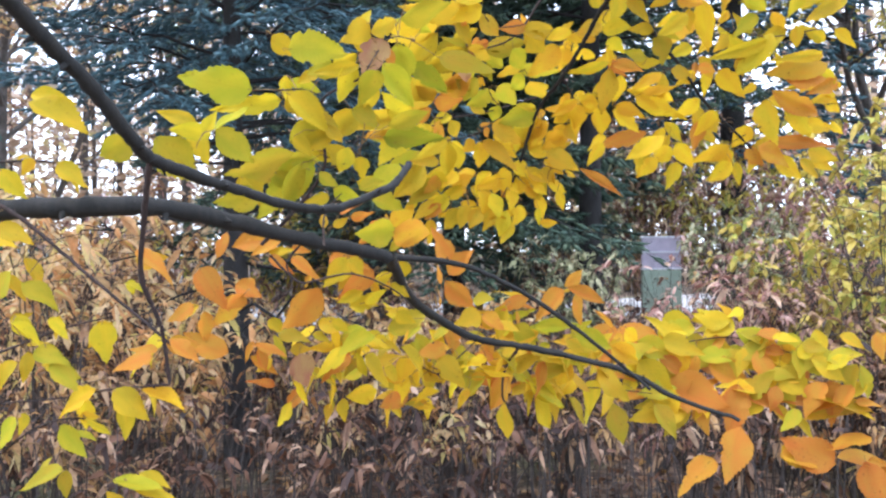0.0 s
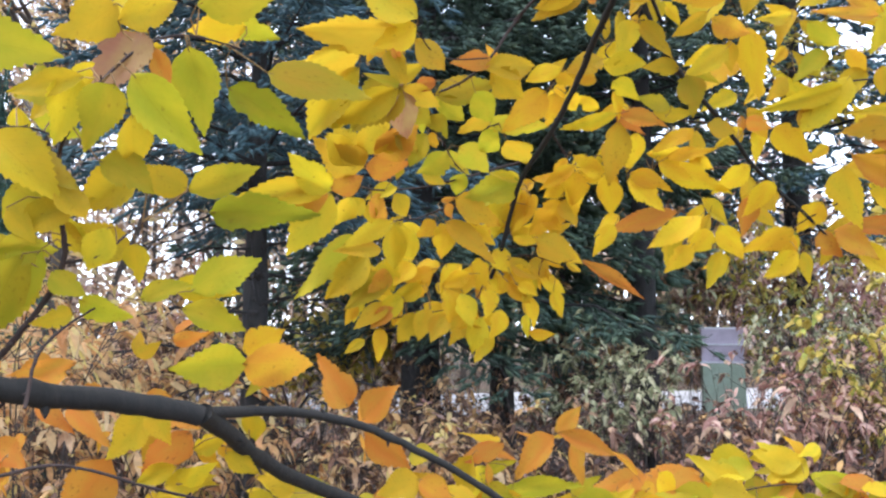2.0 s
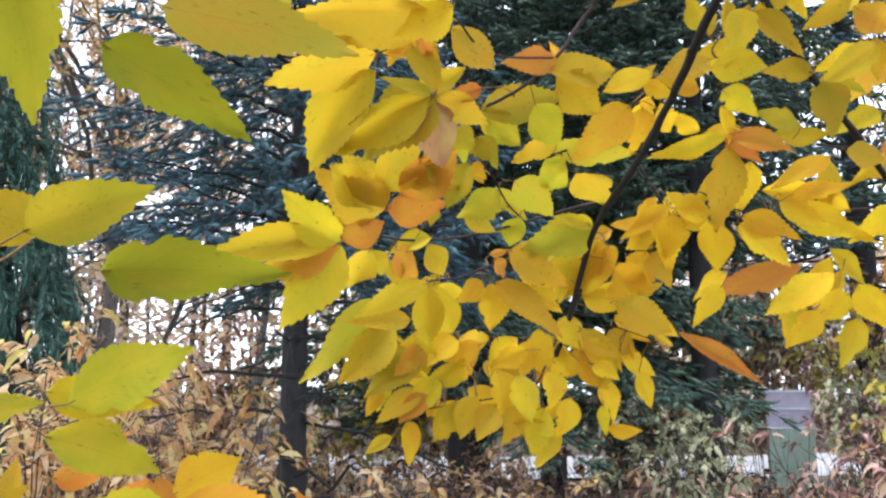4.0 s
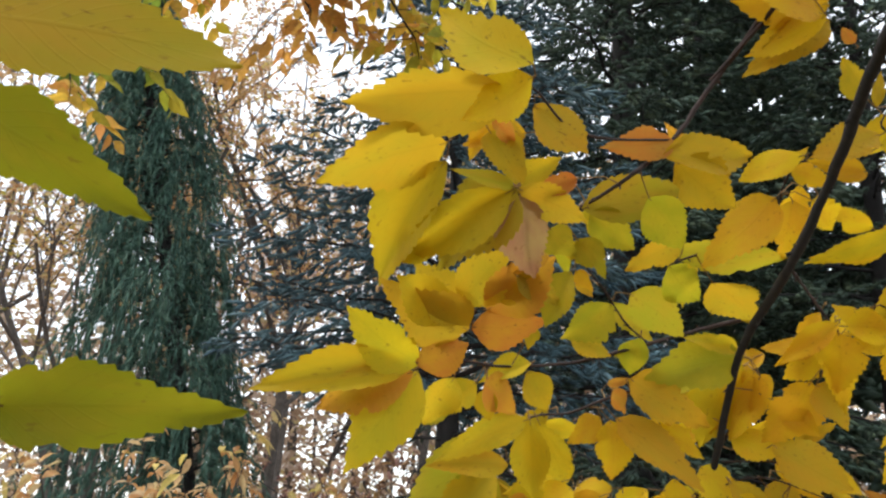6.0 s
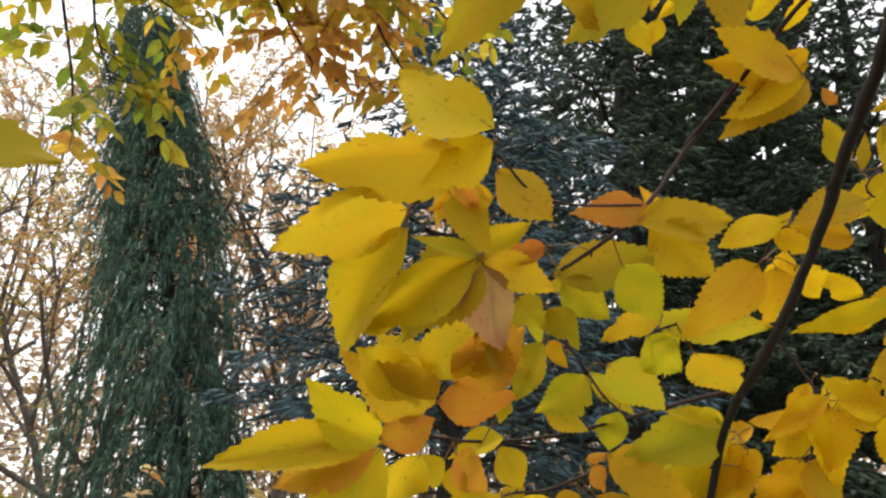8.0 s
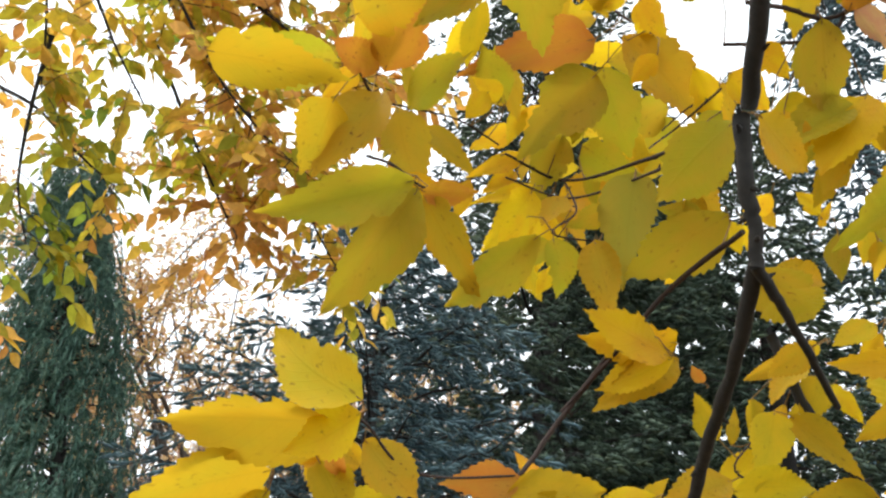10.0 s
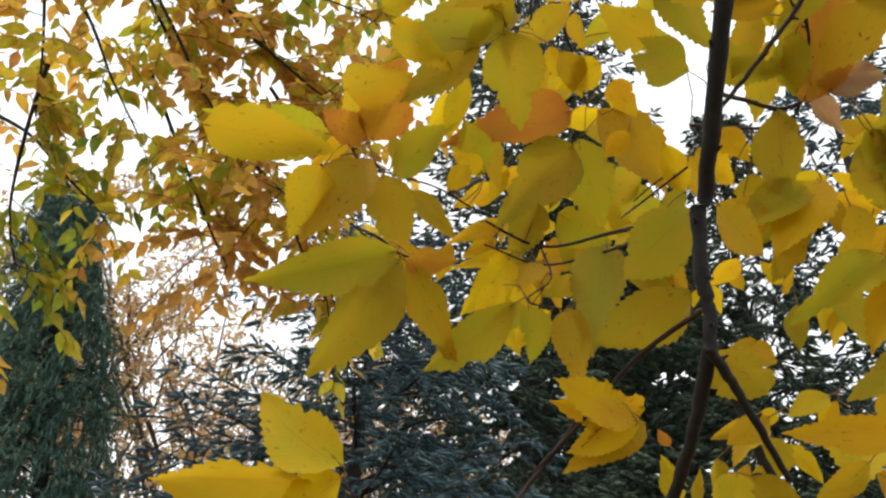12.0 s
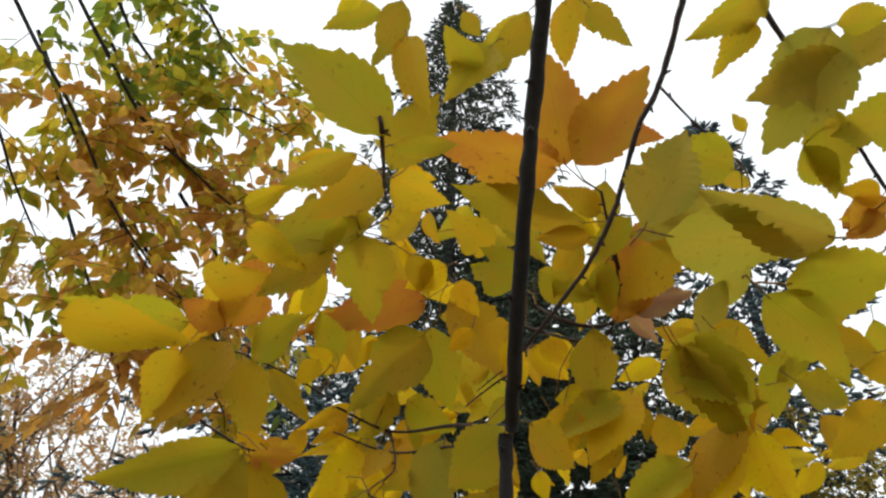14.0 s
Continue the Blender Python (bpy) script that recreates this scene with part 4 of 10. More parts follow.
stem(N, 'twig', 2.4, 1.2, (-0.183, 0.520, 1.561), (-0.194, 0.540, 1.527), (-0.204, 0.561, 1.485), (-0.198, 0.581, 1.449), (-0.199, 0.601, 1.406))
stem(N, 'twig', 2.6, 1.4, (-0.218, 1.003, 1.511), (-0.175, 0.991, 1.552), (-0.149, 0.984, 1.581), (-0.136, 0.977, 1.609), (-0.139, 0.967, 1.648), (-0.136, 0.967, 1.681), (-0.082, 0.895, 1.691))
stem(N, 'twig', 1.2, 0.7, (-0.138, 0.980, 1.601), (-0.112, 0.978, 1.606), (-0.099, 0.990, 1.622), (-0.095, 1.004, 1.632))
stem(N, 'twig', 1.2, 0.6, (-0.185, 0.954, 1.689), (-0.159, 0.966, 1.692), (-0.139, 0.968, 1.685))
stem(N, 'twig', 1.2, 0.6, (-0.082, 0.895, 1.691), (-0.066, 0.919, 1.726), (-0.051, 0.959, 1.751), (-0.028, 1.006, 1.758), (-0.047, 0.970, 1.755))
stem(T, 'branch', 5.0, 4.6, (0.331, 0.962, 2.197), (0.328, 1.002, 2.169), (0.320, 1.049, 2.132), (0.315, 1.074, 2.106), (0.304, 1.148, 2.048), (0.298, 1.212, 2.016))
stem(T, 'branch', 4.6, 3.6, (0.294, 1.216, 2.015), (0.293, 1.232, 1.979), (0.295, 1.241, 1.960), (0.294, 1.250, 1.940))
stem(T, 'branch', 3.2, 2.0, (0.294, 1.250, 1.940), (0.308, 1.275, 1.929), (0.323, 1.304, 1.914), (0.341, 1.344, 1.901))
stem(T, 'twig', 2.0, 1.5, (0.299, 1.298, 1.996), (0.258, 1.356, 1.995), (0.214, 1.396, 1.964), (0.178, 1.419, 1.936))
stem(T, 'twig', 2.0, 1.0, (0.296, 1.248, 2.039), (0.246, 1.362, 2.111), (0.186, 1.400, 2.130), (0.142, 1.368, 2.137))
stem(T, 'twig', 1.2, 0.7, (0.266, 1.344, 2.229), (0.232, 1.357, 2.289), (0.212, 1.297, 2.302), (0.199, 1.247, 2.280), (0.194, 1.214, 2.267))
stem(T, 'twig', 1.2, 0.7, (0.306, 1.325, 2.142), (0.281, 1.403, 2.180), (0.255, 1.389, 2.147))
stem(T, 'twig', 1.8, 1.0, (0.320, 1.259, 2.154), (0.338, 1.245, 2.128), (0.367, 1.266, 2.137), (0.392, 1.266, 2.150), (0.435, 1.283, 2.201), (0.461, 1.282, 2.208))
stem(T, 'twig', 1.2, 0.7, (0.370, 1.171, 2.188), (0.376, 1.197, 2.168), (0.385, 1.238, 2.161), (0.382, 1.266, 2.145))
stem(T, 'twig', 1.2, 0.7, (0.055, 1.291, 2.079), (0.078, 1.282, 2.061), (0.091, 1.311, 2.064), (0.103, 1.346, 2.082))
stem(T, 'twig', 1.2, 0.7, (0.032, 1.308, 2.185), (0.036, 1.342, 2.188), (0.062, 1.346, 2.179), (0.109, 1.334, 2.147), (0.138, 1.360, 2.140))
stem(T, 'twig', 1.0, 0.6, (0.186, 1.400, 2.130), (0.196, 1.378, 2.081), (0.179, 1.361, 2.050), (0.218, 1.364, 2.040))
stem(T, 'twig', 1.6, 0.9, (0.229, 1.042, 2.138), (0.233, 1.046, 2.106), (0.196, 1.229, 2.263), (0.187, 1.300, 2.308), (0.174, 1.252, 2.239))
stem(T, 'twig', 2.0, 1.3, (0.416, 1.021, 2.203), (0.397, 1.059, 2.160), (0.383, 1.076, 2.141), (0.368, 1.106, 2.107), (0.351, 1.128, 2.082), (0.325, 1.149, 2.056), (0.307, 1.162, 2.041))
stem(T, 'twig', 2.5, 1.5, (0.498, 1.101, 2.334), (0.534, 1.146, 2.289), (0.568, 1.184, 2.257), (0.607, 1.233, 2.217))
stem(T, 'twig', 1.5, 0.8, (0.312, 1.316, 2.177), (0.362, 1.274, 2.128), (0.381, 1.264, 2.145), (0.380, 1.217, 2.156), (0.367, 1.194, 2.163))
stem(T, 'twig', 1.5, 0.8, (0.297, 1.247, 2.033), (0.248, 1.335, 2.076), (0.189, 1.389, 2.103), (0.143, 1.365, 2.110))
stem(T, 'twig', 1.2, 0.7, (0.420, 1.138, 2.268), (0.450, 1.161, 2.239), (0.479, 1.183, 2.223))
stem(T, 'twig', 1.0, 0.6, (0.312, 1.363, 2.182), (0.285, 1.374, 2.170), (0.266, 1.383, 2.159))
stem(S, 'twig', 2.6, 1.8, (0.126, 1.335, 1.345), (0.110, 1.450, 1.290), (0.115, 1.580, 1.220), (0.133, 1.676, 1.184))
# middle spray
# top leaf: a yellow one in shadow, toned down to amber instead
leaf(M, 0.072, 1.298, 1.894, 0.011, 1.289, 1.938, 0.042, -84, -3, 'a')
leaf(M, 0.070, 1.304, 1.889, 0.027, 1.316, 1.870, 0.036, -101, -11, 'g')
leaf(M, 0.054, 1.316, 1.888, -0.053, 1.305, 1.889, 0.051, -85, -57, 'a')
leaf(M, 0.046, 1.393, 1.896, 0.002, 1.387, 1.890, 0.023, -81, -12, 'g')
leaf(M, 0.002, 1.342, 1.869, -0.078, 1.325, 1.842, 0.053, -47, -56, 'a')
leaf(M, -0.021, 1.387, 1.874, -0.051, 1.409, 1.844, 0.021, -54, -50, 'g')
leaf(M, -0.001, 1.348, 1.858, -0.073, 1.397, 1.795, 0.049, -105, -24, 'y')
leaf(M, 0.031, 1.345, 1.876, 0.048, 1.356, 1.841, 0.032, -52, 2, 'y')
leaf(M, 0.022, 1.390, 1.909, 0.000, 1.397, 1.885, 0.018, -97, -9, 'g')
leaf(M, 0.035, 1.337, 1.884, 0.047, 1.353, 1.865, 0.013, -69, -30, 'o')
leaf(M, 0.028, 1.366, 1.898, 0.048, 1.372, 1.883, 0.012, -87, -17, 'a')
leaf(M, 0.046, 1.360, 1.839, 0.010, 1.342, 1.850, 0.014, -62, 7, 'v')
leaf(M, 0.048, 1.361, 1.838, -0.014, 1.388, 1.794, 0.056, -104, -15, 'v')
leaf(M, 0.044, 1.360, 1.837, -0.044, 1.382, 1.802, 0.039, -86, -39, 'y')
leaf(M, 0.066, 1.328, 1.882, 0.094, 1.342, 1.852, 0.034, -62, 1, 'a')
leaf(M, 0.152, 1.411, 1.885, 0.108, 1.379, 1.872, 0.026, -53, -3, 'o')
leaf(M, 0.157, 1.466, 1.894, 0.144, 1.433, 1.911, 0.017, -47, -40, 'c')
leaf(M, 0.142, 1.404, 1.873, 0.204, 1.452, 1.890, 0.036, -54, 9, 'y')
leaf(M, 0.150, 1.420, 1.875, 0.186, 1.452, 1.846, 0.043, -66, -27, 'y')
leaf(M, 0.080, 1.432, 1.848, 0.154, 1.451, 1.868, 0.037, -73, -9, 'v')
leaf(M, 0.130, 1.424, 1.850, 0.150, 1.457, 1.823, 0.037, -58, -32, 'l')
leaf(M, 0.086, 1.434, 1.847, 0.112, 1.465, 1.827, 0.030, -62, -37, 'l')
leaf(M, 0.072, 1.453, 1.849, 0.099, 1.451, 1.848, 0.012, -94, -3, 'y')
leaf(M, 0.049, 1.363, 1.834, 0.049, 1.407, 1.790, 0.038, -66, -42, 'b')
leaf(M, 0.085, 1.382, 1.851, 0.056, 1.374, 1.838, 0.016, -71, -11, 'o')
leaf(M, 0.067, 1.420, 1.870, 0.058, 1.441, 1.844, 0.016, -46, -40, 'o')
leaf(M, 0.048, 1.361, 1.838, 0.087, 1.394, 1.828, 0.026, -55, -27, 'a')
leaf(M, 0.026, 1.411, 1.862, 0.065, 1.411, 1.880, 0.025, -78, -24, 'y')
leaf(M, -0.011, 1.450, 1.762, -0.056, 1.393, 1.777, 0.054, -51, -49, 'a')
leaf(M, -0.034, 1.500, 1.748, -0.062, 1.476, 1.751, 0.020, -49, 6, 'g')
leaf(M, -0.009, 1.450, 1.764, 0.040, 1.479, 1.775, 0.036, -53, -30, 'c')
leaf(M, -0.009, 1.449, 1.768, -0.040, 1.406, 1.797, 0.042, -46, -18, 'a')
leaf(M, 0.003, 1.451, 1.777, 0.052, 1.428, 1.808, 0.045, -84, -43, 'c')
leaf(M, -0.025, 1.442, 1.767, -0.048, 1.391, 1.789, 0.037, -37, -29, 'y')
leaf(M, -0.031, 1.481, 1.785, -0.055, 1.439, 1.804, 0.025, -38, -19, 'y')
leaf(M, -0.015, 1.439, 1.779, 0.023, 1.425, 1.812, 0.042, -75, -35, 'a')
leaf(M, 0.010, 1.444, 1.788, 0.040, 1.445, 1.796, 0.024, -80, -28, 'y')
leaf(M, -0.050, 1.449, 1.736, -0.089, 1.406, 1.763, 0.040, -57, -28, 'y')
leaf(M, -0.056, 1.447, 1.733, -0.164, 1.407, 1.718, 0.036, -70, 3, 'y')
leaf(M, -0.055, 1.450, 1.730, -0.124, 1.435, 1.705, 0.040, -73, -11, 'c')
leaf(M, -0.052, 1.452, 1.731, -0.102, 1.445, 1.659, 0.058, -87, 4, 'y')
leaf(M, -0.052, 1.447, 1.736, -0.016, 1.452, 1.752, 0.032, -71, -26, 'c')
leaf(M, -0.028, 1.471, 1.729, -0.055, 1.480, 1.696, 0.031, -58, -34, 'a')
leaf(M, -0.015, 1.488, 1.728, -0.042, 1.481, 1.706, 0.027, -76, 2, 'y')
leaf(M, -0.008, 1.493, 1.733, 0.011, 1.523, 1.711, 0.033, -39, -10, 'c')
leaf(M, -0.019, 1.543, 1.736, -0.011, 1.571, 1.710, 0.016, -37, -22, 'c')
leaf(M, 0.023, 1.518, 1.749, -0.012, 1.501, 1.734, 0.024, -75, 25, 'y')
leaf(M, -0.010, 1.501, 1.725, -0.012, 1.512, 1.702, 0.020, -81, -27, 'y')
leaf(M, -0.014, 1.545, 1.732, -0.026, 1.539, 1.722, 0.007, -51, -14, 'g')
leaf(M, 0.020, 1.519, 1.742, 0.035, 1.538, 1.717, 0.028, -61, -20, 'y')
leaf(M, 0.016, 1.541, 1.706, -0.042, 1.493, 1.668, 0.027, -53, 6, 'y')
leaf(M, 0.024, 1.587, 1.720, -0.003, 1.577, 1.696, 0.020, -60, -11, 'y')
leaf(M, 0.023, 1.551, 1.705, 0.040, 1.579, 1.662, 0.044, -101, -35, 'y')
leaf(M, 0.015, 1.597, 1.710, 0.048, 1.634, 1.704, 0.019, -45, -20, 'y')
leaf(M, 0.017, 1.544, 1.705, 0.017, 1.570, 1.648, 0.034, -79, -24, 'y')
leaf(M, -0.005, 1.564, 1.704, -0.028, 1.551, 1.681, 0.021, -87, 27, 'g')
leaf(M, -0.001, 1.543, 1.668, -0.048, 1.499, 1.666, 0.024, -48, 11, 'a')
leaf(M, 0.068, 1.454, 1.806, 0.047, 1.471, 1.771, 0.035, -114, -11, 'l')
leaf(M, 0.062, 1.500, 1.812, 0.034, 1.494, 1.802, 0.016, -67, -28, 'y')
leaf(M, 0.033, 1.494, 1.773, 0.025, 1.500, 1.758, 0.014, -90, -21, 'y')
leaf(M, 0.076, 1.434, 1.825, 0.094, 1.453, 1.803, 0.023, -70, -28, 'l')
leaf(M, 0.077, 1.473, 1.852, 0.102, 1.487, 1.843, 0.015, -74, -39, 'y')
leaf(M, 0.071, 1.456, 1.807, 0.082, 1.467, 1.795, 0.013, -57, -18, 'g')
leaf(M, 0.067, 1.482, 1.810, 0.077, 1.497, 1.800, 0.011, -63, -42, 'a')
leaf(M, 0.092, 1.503, 1.792, 0.057, 1.506, 1.764, 0.035, -76, -23, 'l')
leaf(M, 0.056, 1.514, 1.772, 0.084, 1.532, 1.758, 0.022, -55, 3, 'a')
leaf(M, 0.107, 1.502, 1.800, 0.144, 1.539, 1.777, 0.037, -62, -34, 'v')
leaf(M, 0.086, 1.552, 1.807, 0.115, 1.582, 1.782, 0.020, -70, -37, 'v')
leaf(M, 0.138, 1.496, 1.820, 0.159, 1.530, 1.800, 0.034, -52, -36, 'l')
leaf(M, 0.112, 1.525, 1.769, 0.103, 1.543, 1.744, 0.025, -98, -33, 'l')
leaf(M, 0.106, 1.547, 1.767, 0.088, 1.551, 1.759, 0.009, -95, -20, 'l')
leaf(M, 0.148, 1.481, 1.835, 0.109, 1.480, 1.816, 0.026, -63, -42, 'a')
leaf(M, 0.157, 1.547, 1.840, 0.143, 1.563, 1.806, 0.019, -112, -16, 'y')
leaf(M, 0.228, 1.536, 1.834, 0.145, 1.500, 1.823, 0.031, -59, -48, 'v')
leaf(M, 0.170, 1.529, 1.814, 0.201, 1.571, 1.796, 0.044, -89, -66, 'a')
leaf(M, 0.221, 1.495, 1.870, 0.166, 1.489, 1.824, 0.043, -92, 9, 'g')
leaf(M, 0.233, 1.500, 1.869, 0.229, 1.522, 1.831, 0.036, -71, -29, 'g')
leaf(M, 0.243, 1.530, 1.893, 0.227, 1.555, 1.863, 0.026, -67, -44, 'g')
leaf(M, 0.248, 1.505, 1.870, 0.260, 1.529, 1.853, 0.026, -52, -35, 'g')
leaf(M, 0.258, 1.553, 1.893, 0.265, 1.568, 1.875, 0.013, -76, -35, 'a')
leaf(M, 0.239, 1.460, 1.888, 0.198, 1.465, 1.875, 0.026, -99, 6, 'g')
leaf(M, 0.232, 1.476, 1.887, 0.259, 1.497, 1.879, 0.020, -57, -19, 'g')
leaf(M, 0.229, 1.537, 1.911, 0.250, 1.522, 1.921, 0.014, -119, -15, 'a')
leaf(M, 0.291, 1.459, 1.899, 0.245, 1.440, 1.881, 0.032, -74, 15, 'a')
leaf(M, 0.192, 1.593, 1.765, 0.118, 1.556, 1.741, 0.047, -61, -7, 'l')
leaf(M, 0.188, 1.594, 1.761, 0.157, 1.631, 1.697, 0.050, -79, -34, 'y')
leaf(M, 0.180, 1.618, 1.762, 0.194, 1.638, 1.734, 0.016, -77, -30, 'y')
leaf(M, 0.200, 1.597, 1.754, 0.176, 1.623, 1.718, 0.038, -119, -17, 'g')
leaf(M, 0.210, 1.632, 1.776, 0.183, 1.625, 1.765, 0.020, -84, 21, 'g')
leaf(M, 0.188, 1.591, 1.772, 0.145, 1.547, 1.772, 0.017, -45, -3, 'y')
leaf(M, 0.100, 1.545, 1.740, 0.154, 1.597, 1.707, 0.040, -51, -12, 'a')
leaf(M, 0.115, 1.608, 1.740, 0.118, 1.638, 1.704, 0.024, -120, -38, 'a')
leaf(M, 0.085, 1.554, 1.732, 0.096, 1.568, 1.716, 0.019, -43, -5, 'o')
leaf(M, 0.078, 1.573, 1.740, 0.098, 1.573, 1.744, 0.009, -88, -9, 'o')
leaf(M, 0.069, 1.598, 1.714, 0.047, 1.581, 1.694, 0.027, -59, 7, 'g')
leaf(M, 0.077, 1.596, 1.712, 0.080, 1.600, 1.666, 0.037, -77, -3, 'g')
leaf(M, 0.083, 1.587, 1.713, 0.149, 1.605, 1.662, 0.035, -67, 11, 'a')
leaf(M, 0.263, 1.550, 1.782, 0.220, 1.568, 1.757, 0.021, -109, -7, 'g')
leaf(M, 0.285, 1.613, 1.810, 0.258, 1.609, 1.778, 0.020, -106, 19, 'g')
leaf(M, 0.262, 1.554, 1.776, 0.260, 1.577, 1.733, 0.039, -111, -26, 'g')
leaf(M, 0.257, 1.612, 1.807, 0.236, 1.624, 1.780, 0.019, -108, -10, 'g')
leaf(M, 0.267, 1.553, 1.780, 0.304, 1.568, 1.783, 0.032, -68, 7, 'g')
leaf(M, 0.242, 1.589, 1.743, 0.209, 1.611, 1.695, 0.049, -73, -33, 'g')
leaf(M, 0.239, 1.629, 1.729, 0.241, 1.652, 1.697, 0.019, -92, -35, 'g')
leaf(M, 0.246, 1.590, 1.741, 0.269, 1.601, 1.709, 0.033, -73, -7, 'a')
leaf(M, 0.204, 1.598, 1.750, 0.178, 1.615, 1.700, 0.027, -98, -14, 'g')
leaf(M, 0.197, 1.636, 1.758, 0.164, 1.664, 1.724, 0.028, -109, -26, 'g')
leaf(M, 0.210, 1.620, 1.695, 0.262, 1.611, 1.661, 0.040, -96, 5, 'a')
leaf(M, 0.230, 1.649, 1.699, 0.260, 1.632, 1.712, 0.016, -120, 1, 'a')
leaf(M, 0.261, 1.415, 1.985, 0.205, 1.376, 1.965, 0.036, -37, -47, 'g')
leaf(M, 0.246, 1.453, 1.990, 0.219, 1.451, 1.975, 0.018, -83, -4, 'g')
leaf(M, 0.262, 1.420, 1.974, 0.207, 1.408, 1.938, 0.029, -69, -13, 'a')
leaf(M, 0.247, 1.452, 1.985, 0.222, 1.426, 1.995, 0.014, -59, -43, 'y')
leaf(M, 0.279, 1.435, 1.962, 0.271, 1.429, 1.971, 0.010, -109, -44, 'o')
leaf(M, 0.308, 1.543, 1.847, 0.254, 1.546, 1.832, 0.024, -80, -39, 'g')
leaf(M, 0.298, 1.566, 1.865, 0.268, 1.543, 1.876, 0.020, -67, -38, 'g')
leaf(M, 0.286, 1.492, 1.884, 0.250, 1.466, 1.885, 0.021, -55, 0, 'g')
leaf(M, 0.030, 1.433, 1.799, 0.060, 1.461, 1.782, 0.021, -59, -25, 'v')
leaf(M, 0.060, 1.409, 1.826, 0.076, 1.432, 1.812, 0.025, -58, -40, 'l')
leaf(M, 0.059, 1.453, 1.834, 0.062, 1.475, 1.814, 0.013, -82, -47, 'l')
leaf(M, 0.085, 1.450, 1.817, 0.066, 1.432, 1.819, 0.018, -50, -28, 'y')
leaf(M, 0.057, 1.424, 1.814, 0.030, 1.431, 1.801, 0.025, -105, 1, 'c')
leaf(M, -0.047, 1.390, 1.801, -0.015, 1.383, 1.818, 0.029, -94, -16, 'y')
# far right spray
leaf(R, 0.331, 1.482, 1.959, 0.312, 1.464, 1.906, 0.029, -88, 18, 'y')
leaf(R, 0.320, 1.508, 1.981, 0.318, 1.505, 1.947, 0.017, -65, 2, 'y')
leaf(R, 0.342, 1.488, 1.958, 0.377, 1.491, 1.916, 0.026, -88, -2, 'y')
leaf(R, 0.347, 1.526, 1.983, 0.323, 1.511, 1.932, 0.019, -63, 3, 'g')
leaf(R, 0.291, 1.465, 1.893, 0.343, 1.489, 1.903, 0.031, -59, -35, 'y')
leaf(R, 0.288, 1.500, 1.901, 0.318, 1.501, 1.936, 0.022, -93, 5, 'g')
leaf(R, 0.395, 1.503, 1.898, 0.352, 1.498, 1.900, 0.022, -84, -23, 'y')
leaf(R, 0.306, 1.486, 1.879, 0.339, 1.506, 1.860, 0.025, -84, -42, 'y')
leaf(R, 0.311, 1.520, 1.876, 0.322, 1.530, 1.843, 0.016, -64, -8, 'g')
leaf(R, 0.388, 1.529, 1.855, 0.345, 1.509, 1.861, 0.021, -66, -9, 'l')
leaf(R, 0.317, 1.518, 1.845, 0.252, 1.532, 1.828, 0.018, -95, -24, 'y')
leaf(R, 0.340, 1.565, 1.867, 0.296, 1.566, 1.850, 0.024, -99, 20, 'g')
leaf(R, 0.320, 1.523, 1.841, 0.380, 1.535, 1.837, 0.025, -78, 11, 'o')
leaf(R, 0.318, 1.532, 1.858, 0.349, 1.555, 1.825, 0.023, -115, -45, 'o')
leaf(R, 0.318, 1.526, 1.836, 0.315, 1.561, 1.769, 0.041, -69, -26, 'a')
leaf(R, 0.333, 1.570, 1.828, 0.297, 1.588, 1.794, 0.020, -107, -10, 'y')
leaf(R, 0.430, 1.580, 1.837, 0.378, 1.571, 1.815, 0.025, -92, 26, 'g')
leaf(R, 0.446, 1.631, 1.849, 0.448, 1.655, 1.807, 0.023, -136, -24, 'a')
leaf(R, 0.448, 1.584, 1.843, 0.485, 1.592, 1.839, 0.027, -78, -3, 'a')
leaf(R, 0.468, 1.636, 1.859, 0.494, 1.641, 1.844, 0.011, -104, -38, 'y')
leaf(R, 0.499, 1.550, 1.970, 0.509, 1.570, 1.888, 0.039, -125, -15, 'g')
leaf(R, 0.507, 1.599, 1.957, 0.443, 1.577, 1.893, 0.038, -103, 29, 'g')
leaf(R, 0.567, 1.582, 1.997, 0.515, 1.557, 1.986, 0.019, -58, -27, 'a')
leaf(R, 0.584, 1.610, 2.004, 0.544, 1.596, 2.015, 0.017, -82, -36, 'g')
leaf(R, 0.506, 1.548, 2.023, 0.499, 1.548, 1.992, 0.025, -93, 0, 'a')
leaf(R, 0.446, 1.523, 2.014, 0.425, 1.512, 1.961, 0.046, -105, 17, 'y')
leaf(R, 0.465, 1.572, 2.041, 0.448, 1.562, 2.004, 0.015, -114, 24, 'y')
leaf(R, 0.443, 1.521, 1.974, 0.489, 1.533, 1.953, 0.031, -95, -38, 'c')
leaf(R, 0.456, 1.557, 1.973, 0.495, 1.570, 1.976, 0.013, -70, -29, 'c')
leaf(R, 0.466, 1.532, 1.936, 0.410, 1.506, 1.892, 0.028, -74, 13, 'y')
leaf(R, 0.461, 1.555, 1.945, 0.419, 1.547, 1.920, 0.024, -65, -21, 'g')
leaf(R, 0.405, 1.506, 1.891, 0.419, 1.530, 1.850, 0.036, -86, -30, 'v')
leaf(R, 0.414, 1.529, 1.908, 0.449, 1.536, 1.894, 0.018, -107, -51, 'v')
leaf(R, 0.597, 1.597, 1.994, 0.645, 1.622, 1.965, 0.035, -111, -55, 'l')
leaf(R, 0.594, 1.620, 2.004, 0.622, 1.633, 1.984, 0.019, -74, -14, 'y')
leaf(R, 0.630, 1.622, 1.961, 0.584, 1.615, 1.920, 0.029, -98, 18, 'l')
